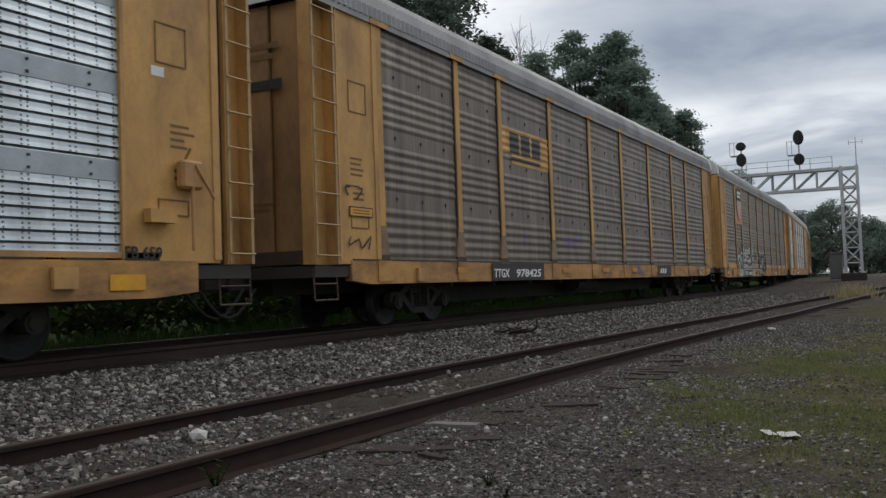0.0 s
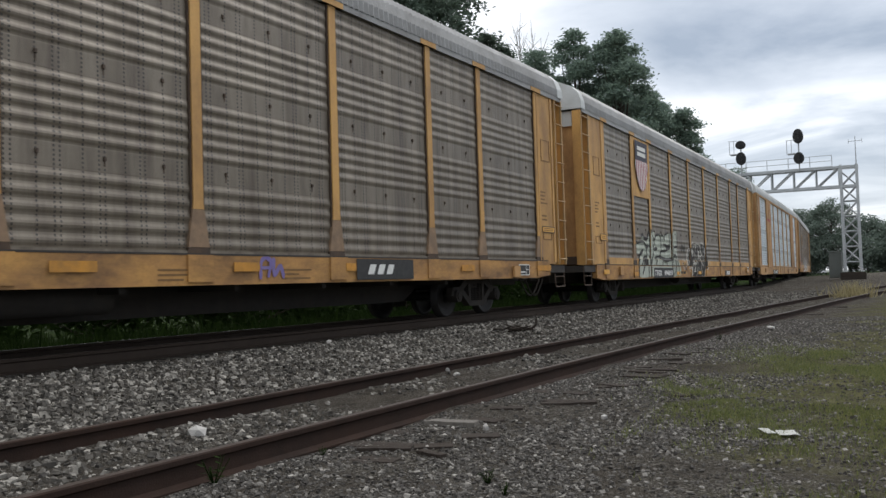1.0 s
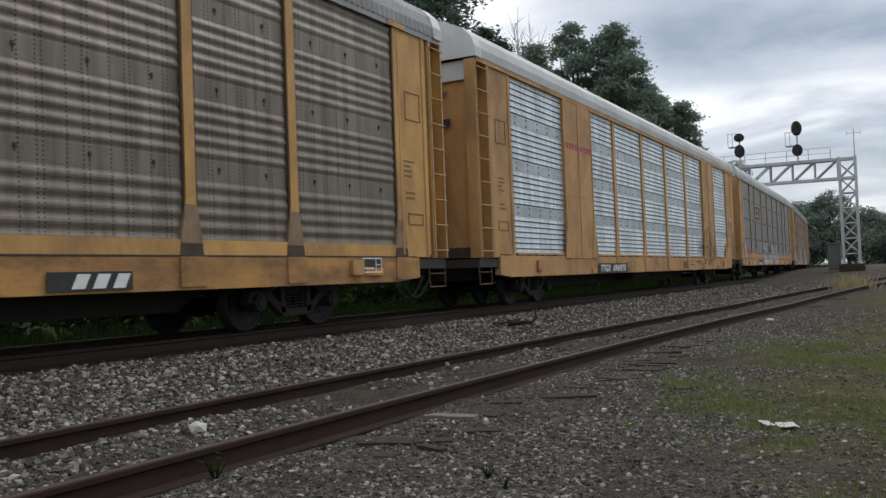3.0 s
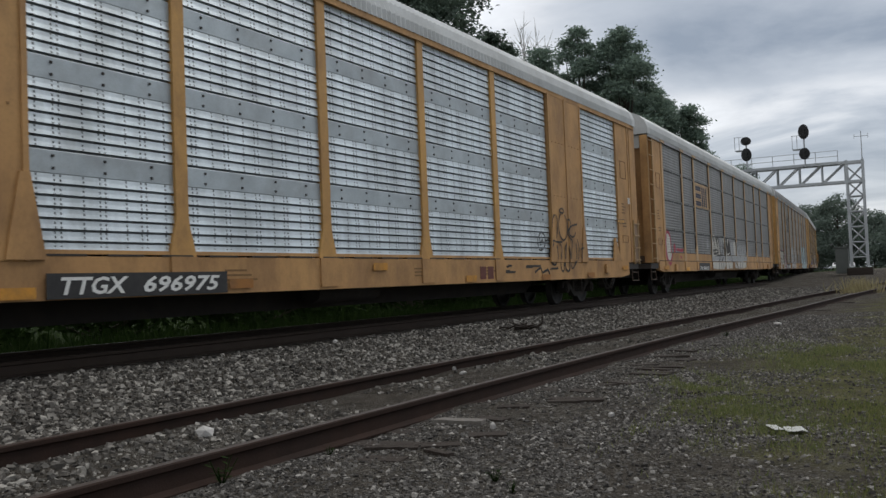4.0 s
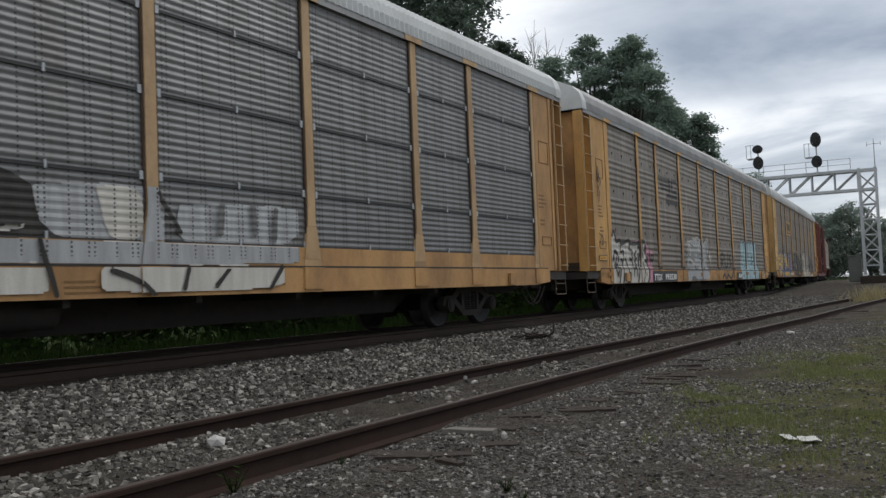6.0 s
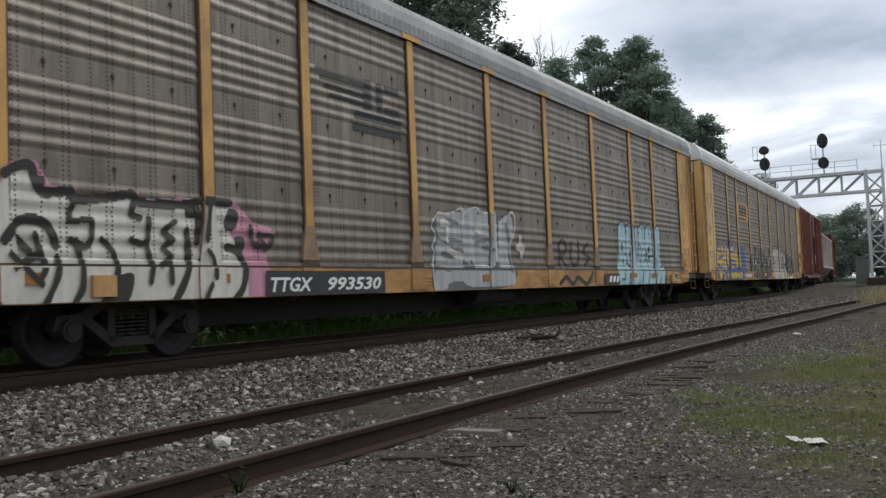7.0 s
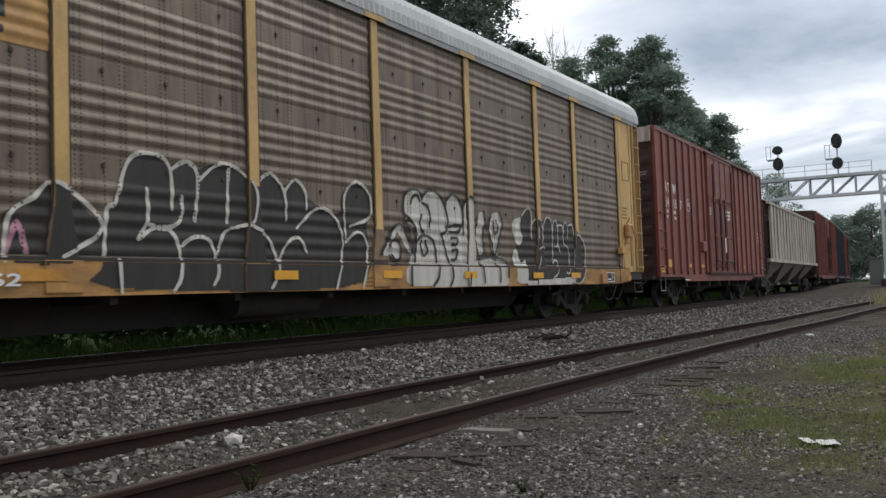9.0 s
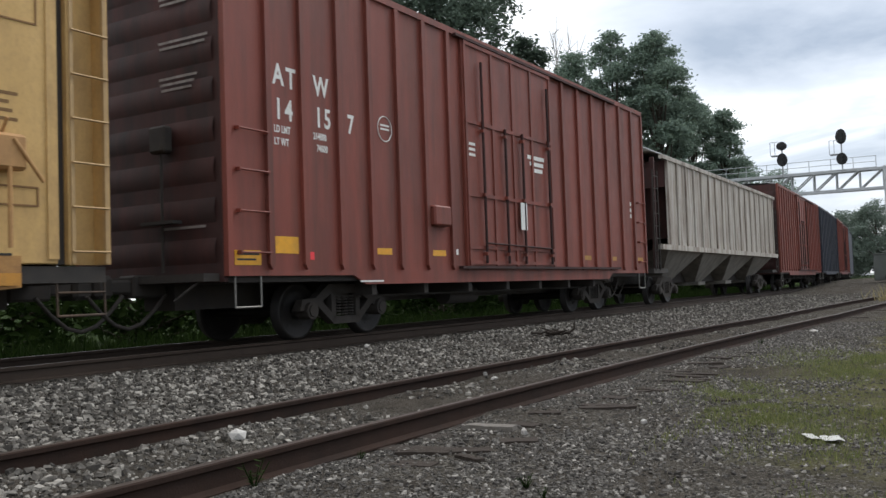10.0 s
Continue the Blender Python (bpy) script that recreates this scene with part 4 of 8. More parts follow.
    for a, c in edges:
        at = pose(0, Y((a + c) / 2), 0)
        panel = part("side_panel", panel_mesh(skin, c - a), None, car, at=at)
        if skin != "slate":
            part("bolts", bolts_mesh(c - a, skin), None, panel)["kind"] = "stuff"
        else:
            b = Build()
            for z in (1.385,) + FLATS["slate"]:
                b.box(1.43, 1.464, -(c - a) / 2, (c - a) / 2, z - 0.022, z + 0.016)
            part("seam", b, "ink", panel)
            b = Build()
            for z in (1.40,) + FLATS["slate"]:
                b.box(1.45, 1.468, -0.016, 0.016, z - 0.03, z + 0.06)
                for y in (-(c - a) / 2 + 0.05, (c - a) / 2 - 0.05):
                    b.box(1.45, 1.466, y - 0.03, y + 0.03, z - 0.04, z + 0.06)
            part("clip", b, "galv", panel, "pale metal clips")["kind"] = "stuff"
    # ends: panel, ladder bay, doors
    first, last = (1.81, 25.79) if not wide else (1.75, 25.55 if k else 25.15)
    for y0, y1, name in ((0.66, first, "front"), (last, 26.72, "rear")):
        b = Build()
        b.box(1.36, 1.475, Y(y0), Y(y1), 1.05, 5.02, 0.012)
        m = (y0 + y1) / 2
        plate_ = part("end_panel", b, ends, car)
        part("trim", Build().box(1.47, 1.49, Y(y0), Y(y0) + 0.05, 1.1, 5.0), ends, plate_)
        part("trim", Build().box(1.47, 1.49, Y(y1) - 0.12, Y(y1), 1.1, 5.0), ends, plate_)
        for z0, z1 in ((3.45, 3.95), (1.62, 1.82)):
            ring = [(m - 0.25, z0), (m + 0.25, z0), (m + 0.25, z1), (m - 0.25, z1)]
            inner = [(m - 0.233, z0 + 0.017), (m + 0.233, z0 + 0.017), (m + 0.233, z1 - 0.017), (m - 0.233, z1 - 0.017)]
            v = [(x, Y(yy), zz) for x, q in ((1.484, ring), (1.484, inner), (1.474, ring), (1.474, inner)) for yy, zz in q]
            f = []
            for e in range(4):
                n = (e + 1) % 4
                f += [(e, n, 4 + n, 4 + e), (e, 8 + e, 8 + n, n), (4 + e, 4 + n, 12 + n, 12 + e)]
            part("hatch_frame", Build().add(v, f), "stencil_frame", plate_)
    for y0, y1 in ((0.03, 0.62), (26.85, 27.32)):
        a, c = Y(y0), Y(y1)
        plan = [(1.28, a - 0.02), (1.49, a - 0.02), (1.49, a + 0.045), (1.31, a + 0.045), (1.31, c - 0.045), (1.49, c - 0.045), (1.49, c + 0.02), (1.28, c + 0.02)]
        b = Build().add([(x, y, z) for z in (1.05, 5.04) for x, y in plan], [(i, (i + 1) % 8, 8 + (i + 1) % 8, 8 + i) for i in range(8)])
        if k == 3 and y0 > 20:
            part("ladder_bay", Build().box(1.30, 1.478, a - 0.02, c + 0.02, 1.05, 5.04, 0.01), ends, car)
            part("rust_patch", Build().box(1.478, 1.482, a + 0.03, c - 0.02, 1.06, 2.2), "foot", car, "rust-brown primer patch")
            part("ladder", ladder_build(a + 0.03, c - 0.03, 1.0, 2.3, 1.50, 4), "steelpaint", car, "short steel ladder")
            part("gusset", Build().prism([(Y(25.22), 1.72), (Y(25.1), 1.72), (Y(24.98), top), (Y(25.62), top)], 1.475, 1.50), ends, car)
            continue
        part("ladder_bay", b, ends, car)
        part("ladder", ladder_build(Y(y0) + 0.03, Y(y1) - 0.03, 1.06, 5.0, 1.50, 9), "steelpaint", car, "steel ladder")
    part("door_slot", Build().box(1.2, 1.42, Y(26.72), Y(26.85), 1.05, 5.0), "black", car)
    part("door_slot", Build().box(1.2, 1.44, Y(0.62), Y(0.66), 1.05, 5.0), "black", car)
    for s in (-1, 1):
        b = Build()
        y = s * (HALF - 0.22)
        for x0, x1, dy in ((-1.3, -0.66, 0.0), (-0.66, 0.0, 0.05), (0.0, 0.66, 0.05), (0.66, 1.3, 0.0)):
            leaf = part("door_leaf", Build().box(x0 + 0.006, x1 - 0.006, y + s * dy - 0.04, y + s * dy + 0.04, 1.06, 5.06, 0.015), "tan" if k in (2, 3, 5) else "door_paint", car, "tall folding end door leaf")
        part("door_sign", Build().box(0.1, 0.9, y + s * 0.095, y + s * 0.105, 3.75, 3.9), "ink", car)
        if k in (2, 3, 4, 6):
            part("door_top", Build().box(-1.24, 1.24, y + s * 0.094, y + s * 0.104, 4.66, 5.05), "roof_white", car, "pale painted band above the end door")
        # dark brown strip over the lowest 20 cm of the door leaves
        part("door_kick", Build().box(-1.28, 1.28, y + s * 0.094, y + s * 0.100, 1.07, 1.27), "edge", car, "dark brown strip across the foot of the end door")
        for q in range(2):
            part("stencil_bar", Build().box(0.25, 0.85 - 0.12 * q, y + s * 0.0935, y + s * 0.096, 4.38 - 0.16 * q, 4.47 - 0.16 * q), "stencil", car)
            part("stencil_bar", Build().box(0.3, 0.7 - 0.1 * q, y + s * 0.0935, y + s * 0.096, 1.98 - 0.08 * q, 2.02 - 0.08 * q), "stencil", car)
        part("roof_end", shared(f"roof_end_{'r' if s > 0 else 'f'}_{roof}", lambda: roof_end_build(s), "roof_white"), None, car, "pale curved roof end")
        # steps below the ladder
        b = Build()
        ya, yb = sorted((s * (HALF - 0.05), s * (HALF - 0.62)))
        for yy in (ya, yb):
            b.rod((1.42, yy, 1.0), (1.44, yy, 0.52), 0.014, sides=5)
        b.rod((1.44, ya, 0.52), (1.44, yb, 0.52), 0.016, sides=5)
        b.rod((1.44, ya, 0.76), (1.44, yb, 0.76), 0.014, sides=5)
        part("step", b, "edge", car)
    part("roof", shared("roof_" + roof, roof_build, roof), None, car)
    run_gear(car, 9.8, HALF - 0.3)
    return car


M["stencil"] = material("faded_stencil", (0.16, 0.085, 0.03), 0.7, 0, (0.22, 0.12, 0.04), 0.7, 20)
M["stencil_frame"] = material("rusty_hatch_frame", (0.24, 0.125, 0.045), 0.7, 0, (0.15, 0.08, 0.035), 0.6, 8)
M["truckgrey"] = material("grimy_cast_steel", (0.052, 0.046, 0.041), 0.85, 0.0, (0.038, 0.033, 0.030), 0.6, 6, (0.055, 0.044, 0.034), 0.4, 2.5, spec=0.2)
M["wheel"] = material("dark_wheel_steel", (0.022, 0.019, 0.017), 0.6, 0.2, (0.015, 0.013, 0.012), 0.6, 6)
M["steelpaint"] = material("worn_painted_ladder", (0.42, 0.28, 0.13), 0.5, 0.2, (0.3, 0.2, 0.1), 0.6, 9)

RACK = "tall car-carrier wagon with weathered ribbed panels"
CARRIERS = [
    autorack(0, "tall car-carrier wagon with bright galvanised panels and yellow ends", "silver", "yellow", "roof_white", wide=True),
    autorack(1, RACK + " and yellow posts", ends="yellow"),
    autorack(2, RACK + " and pale spray paint"),
    autorack(3, "tall car-carrier wagon with bright galvanised panels between wide yellow ones", "silver", "tan", "roof_white", "tan", wide=True),
    autorack(4, "tall car-carrier wagon with dark slate panels and tan posts", "slate", "tan", "roof_white", "tan"),
    autorack(5, RACK + " and spray paint"),
    autorack(6, RACK + " spray-painted yellow, blue and white", "umber", "lemon", roof="roof_white"),
]


PACE = ((0, -0.27), (0.5, -0.28), (1, -0.18), (1.5, -0.41), (2, -0.06), (2.5, 0.03), (3, 0.06), (3.5, 0.08), (4, 0.35), (4.5, 0.1), (5, 0.08), (5.5, -0.04), (6, -0.05), (6.5, -0.05),
        (7, -0.07), (7.5, -0.72), (8, -0.35), (8.5, -0.25), (9, -0.92), (9.5, -0.97), (10, -0.92))


def slowing(t):
    """How far the train is from an even pace, in metres."""
    return float(np.interp(t, [p[0] for p in PACE], [p[1] for p in PACE]))


def motions():
    """Every car follows the line at the train's speed; its wheels roll."""
    times = [0.5 * i for i in range(21)]
    for car, s0, base in CARS:
        rows = []
        for t in times:
            s = s0 - SPEED * t + slowing(t)
            a, c = line_at(s - base), line_at(s + base)
            rows.append((t, pose((a[0] + c[0]) / 2, (a[1] + c[1]) / 2, 0, 0, 0, math.degrees(math.atan2(a[0] - c[0], c[1] - a[1])))))
        walk(car, rows)
    turn = 360 * SPEED / 30 / (2 * math.pi * 0.42)
    for n, wheel in enumerate(WHEELS):
        at = wheel.matrix_basis.translation.copy()
        walk(wheel, [(i / 30, pose(*at, (n * 37 + turn * i) % 360, 0, 0)) for i in range(301)])

# ---- boxcars and the hopper behind the carriers ----
BOX_END = 7.95 + SPEED * 10 + 1.05      # run of the red boxcar's leading end at the start


def boxcar(s_front, length, top, label, paint, end_paint, door=None, ribs=(), name="boxcar"):
    car = car_root(name, label, "freight car", s_front + length / 2, length / 2 - 2.9)
    h = length / 2
    Y = lambda y: y - h
    b = Build()
    b.box(1.42, 1.46, Y(0), Y(length), 0.92, top - 0.06)
    b.prism([(Y(0), 0.92), (Y(0), 0.99), (Y(length), 0.99), (Y(length), 0.92), (Y(length - 2.6), 0.92), (Y(length - 2.9), 0.78), (Y(2.9), 0.78), (Y(2.6), 0.92)], 1.43, 1.475)
    b.box(1.40, 1.50, Y(0), Y(length), top - 0.14, top - 0.03)
    b.box(1.40, 1.50, Y(0), Y(0.09), 0.92, top - 0.05)
    b.box(1.40, 1.50, Y(length - 0.09), Y(length), 0.92, top - 0.05)
    part("side_wall", b, paint, car)
    b = Build()
    b.box(-1.46, -1.42, Y(0), Y(length), 0.92, top - 0.06)
    part("far_wall", b, paint, car)
    rib = Build().prism([(-0.05, 1.08), (0.0, 1.0), (0.05, 1.08), (0.05, top - 0.15), (-0.05, top - 0.15)], 1.455, 1.515).done("rib", paint)
    for y in ribs:
        part("rib", rib, None, car, at=pose(0, Y(y), 0))
    for s in (-1, 1):
        b = Build()
        y = s * h
        ribs_ = []
        b.box(-1.42, 1.42, min(y, y - s * 0.06), max(y, y - s * 0.06), 0.85, top - 0.05)
        for i in range(8):
            z = 1.25 + i * (top - 1.8) / 7
            prof = [(0.0, -0.16), (0.02, -0.10), (0.034, 0.0), (0.02, 0.10), (0.0, 0.16)]
            v = [(x, y + s * d, z + e) for x in (-1.3, 1.3) for d, e in prof]
            ribs_.append(Build().add(v, [(j, j + 1, j + 6, j + 5) for j in range(4)], True))
        wall_ = part("end_wall", b, end_paint, car, "dark ribbed end wall")
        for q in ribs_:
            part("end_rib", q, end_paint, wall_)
    b = Build()
    n = 7
    prof = [(1.48, top - 0.06), (0.9, top + 0.02), (0, top + 0.06), (-0.9, top + 0.02), (-1.48, top - 0.06)]
    b.sweep(prof, [Y(0), Y(length)])
    for y in np.arange(0.6, length, 1.1):
        b.box(-1.3, 1.3, Y(y) - 0.03, Y(y) + 0.03, top - 0.02, top + 0.07)
    part("roof", b, "roof", car)
    b = Build()
    b.box(-1.4, 1.4, Y(0.1), Y(length - 0.1), 0.84, 0.93)
    b.box(-0.3, 0.3, Y(0.2), Y(length - 0.2), 0.5, 0.86)
    for y in np.arange(3.2, length - 3, 1.5):
        b.box(-1.4, 1.4, Y(y) - 0.06, Y(y) + 0.06, 0.62, 0.86)
    b.rod((0.7, Y(length * 0.4), 0.55), (0.7, Y(length * 0.4 + 1.1), 0.55), 0.17, sides=10)
    b.rod((1.0, Y(3.0), 0.6), (1.0, Y(length - 3.0), 0.6), 0.02, sides=5)
    part("underframe", b, "black", car)
    if door:
        a, c = door
        d = Build()
        d.box(1.47, 1.515, Y(a), Y(c), 1.06, top - 0.16, 0.015)
        m = (a + c) / 2
        leaf = part("door", d, paint, car, "sliding plug door")
        for z in (1.1, 1.38, 2.35, 3.7, top - 0.25):
            part("door_rail", Build().box(1.51, 1.545, Y(a), Y(c), z, z + 0.07), paint, leaf)
        for y in (a, m - 0.85, m, m + 0.85, c - 0.08):
            part("door_stile", Build().box(1.51, 1.54, Y(y), Y(y) + 0.08, 1.06, top - 0.16), paint, leaf)
        for y in (m - 1.3, m - 0.4, m + 0.35, m + 1.6):
            part("lock_bar", Build().rod((1.575, Y(y), 1.12), (1.575, Y(y), top - 0.5 if abs(y - m) > 1 else 3.75), 0.03, sides=6), end_paint, leaf)
            for z in (1.3, 2.4, 3.6):
                part("bar_guide", Build().box(1.53, 1.61, Y(y) - 0.05, Y(y) + 0.05, z - 0.03, z + 0.03), paint, leaf)
        part("lock_bar", Build().rod((1.575, Y(m - 1.3), 1.5), (1.575, Y(m + 1.6), 1.45), 0.018, sides=5), end_paint, leaf)
        for z in (1.02, top - 0.17):
            part("door_track", Build().box(1.47, 1.56, Y(a - 0.3), Y(min(length - 0.3, c + 3.9)), z, z + 0.05), end_paint, car)
    for y0, y1 in ((0.12, 0.74), (length - 0.74, length - 0.12)):
        for z in (1.22, 1.75, 2.28, 2.81):
            rung = Build().rod((1.535, Y(y0) + 0.08, z), (1.535, Y(y1), z), 0.014, sides=5)
            for y in (Y(y0) + 0.085, Y(y1) - 0.005):
                rung.box(1.45, 1.54, y - 0.02, y + 0.02, z - 0.025, z + 0.025)
            part("rung", rung, paint, car)
    for s in (-1, 1):
        b = Build()
        for yy in (s * (h - 0.15), s * (h - 0.62)):
            b.rod((1.45, yy, 0.95), (1.45, yy, 0.52), 0.014, sides=5)
        b.rod((1.45, s * (h - 0.15), 0.52), (1.45, s * (h - 0.62), 0.52), 0.016, sides=5)
        part("step", b, "steel", car)
    run_gear(car, length / 2 - 2.9, h - 0.2)
    return car


M["bay"] = material("grimy_hopper_bay", (0.26, 0.24, 0.21), 0.7, 0, (0.17, 0.15, 0.13), 0.7, 1.3, (0.04, 0.033, 0.028), 0.5, 0.8, STREAK)


def hopper(s_front, length, label):
    car = car_root("covered_hopper_car", label, "freight car", s_front + length / 2, length / 2 - 2.4)
    h = length / 2
    Y = lambda y: y - h
    b = Build()
    a, c = 1.6, length - 0.9
    b.box(1.40, 1.45, Y(a), Y(c), 1.76, 4.30)
    part("side_wall", b, "hopper", car)
    part("far_wall", Build().box(-1.45, -1.40, Y(a), Y(c), 1.72, 4.35), "hopper", car)
    part("top_chord", Build().box(1.38, 1.50, Y(a - 0.5), Y(c + 0.5), 4.30, 4.42), "hopper", car)
    part("side_sill", Build().box(1.38, 1.52, Y(a - 0.9), Y(c + 0.6), 1.60, 1.76), "hopper", car)
    rib = Build().box(1.445, 1.50, -0.055, 0.055, 1.74, 4.32, 0.015).done("rib", "hopper")
    for i in range(18):
        part("rib", rib, None, car, at=pose(0, Y(a + 0.05 + (c - a - 0.1) * i / 17), 0))
    for s, y in ((-1, a), (1, c)):
        e = Y(y)
        b = Build().add([(-1.4, e, 4.3), (1.4, e, 4.3), (1.4, e - s * 0.9, 2.0), (-1.4, e - s * 0.9, 2.0)], [(0, 1, 2, 3)])
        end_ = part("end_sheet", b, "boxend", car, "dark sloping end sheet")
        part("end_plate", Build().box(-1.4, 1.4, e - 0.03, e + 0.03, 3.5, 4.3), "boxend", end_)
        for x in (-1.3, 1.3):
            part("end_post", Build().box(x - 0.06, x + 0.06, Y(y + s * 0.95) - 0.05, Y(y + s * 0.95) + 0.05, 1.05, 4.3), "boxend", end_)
    w = (c - a) / 4
    for i in range(4):
        m = a + w * (i + 0.5)
        b = Build()
        v = []
        for sy, sx, z in ((w * 0.48, 1.38, 1.62), (0.42, 0.6, 0.62)):
            v += [(-sx, Y(m - sy), z), (sx, Y(m - sy), z), (sx, Y(m + sy), z), (-sx, Y(m + sy), z)]
        b.add(v, [(0, 1, 5, 4), (1, 2, 6, 5), (2, 3, 7, 6), (3, 0, 4, 7), (4, 5, 6, 7)])
        b.box(-0.75, 0.75, Y(m - 0.5), Y(m + 0.5), 0.5, 0.63, 0.02)
        part("hopper_bay", b, "bay", car, "grimy hopper bay")
    b = Build()
    b.sweep([(1.48, 4.4), (1.1, 4.55), (0, 4.66), (-1.1, 4.55), (-1.48, 4.4)], [Y(a - 0.5), Y(c + 0.5)])
    b.box(-0.35, 0.35, Y(a), Y(c), 4.62, 4.76)
    part("roof", b, "hopper", car)
    for i in range(9):
        part("hatch", Build().box(-0.55, 0.55, Y(a + 0.9 + i * (c - a - 1.8) / 8) - 0.42, Y(a + 0.9 + i * (c - a - 1.8) / 8) + 0.42, 4.60, 4.74, 0.03), "hopper", car)
    for x in (-0.75, 0.75):
        part("running_board", Build().box(x - 0.14, x + 0.14, Y(a - 0.5), Y(c + 0.5), 4.70, 4.73), "galv", car)
    b = Build()
    b.box(-1.4, 1.4, Y(0.1), Y(1.5), 0.92, 1.05)
    b.box(-1.4, 1.4, Y(length - 1.2), Y(length - 0.1), 0.92, 1.05)
    b.box(-0.3, 0.3, Y(0.1), Y(length - 0.1), 0.62, 0.95)
    for y in (0.25, length - 0.3):
        for x in (1.42,):
            b.rod((x, Y(y), 1.0), (x, Y(y), 3.9), 0.02, sides=5)
            b.rod((x, Y(y + 0.45), 1.0), (x, Y(y + 0.45), 3.9), 0.02, sides=5)
        for k in range(8):
            b.rod((1.42, Y(y), 1.2 + 0.36 * k), (1.42, Y(y + 0.45), 1.2 + 0.36 * k), 0.014, sides=5)
    part("underframe", b, "black", car)
    run_gear(car, length / 2 - 2.4, h - 0.2)
    return car


RIBS = (0.79, 1.5, 2.32, 3.1, 3.88, 4.68, 5.49, 6.0, 10.47, 11.35, 12.22, 13.15, 14.1, 15.0)
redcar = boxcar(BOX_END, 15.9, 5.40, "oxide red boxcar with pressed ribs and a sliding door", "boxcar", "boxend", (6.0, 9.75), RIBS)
grain = hopper(BOX_END + 16.6, 19.3, "dirty light grey covered hopper with dark end sheets")
boxcar(BOX_END + 36.5, 16.2, 5.2, "faded red boxcar with close ribs", "boxcar", "boxend", (6.3, 9.5), [0.5 + 0.75 * i for i in range(21) if not 6.2 < 0.5 + 0.75 * i < 9.6])
boxcar(BOX_END + 53.6, 13.4, 5.2, "dark blue freight car", "blue", "black", None, [0.5 + 1.1 * i for i in range(12)])
boxcar(BOX_END + 68.0, 15.9, 5.2, "far red boxcar at the end of view", "boxcar", "boxend", (6.0, 9.0), [0.5 + 0.8 * i for i in range(19) if not 5.9 < 0.5 + 0.8 * i < 9.1])
boxcar(BOX_END + 84.8, 15.9, 5.2, "far dark boxcar behind the others", "blue", "black")

# ---- signal bridge ----


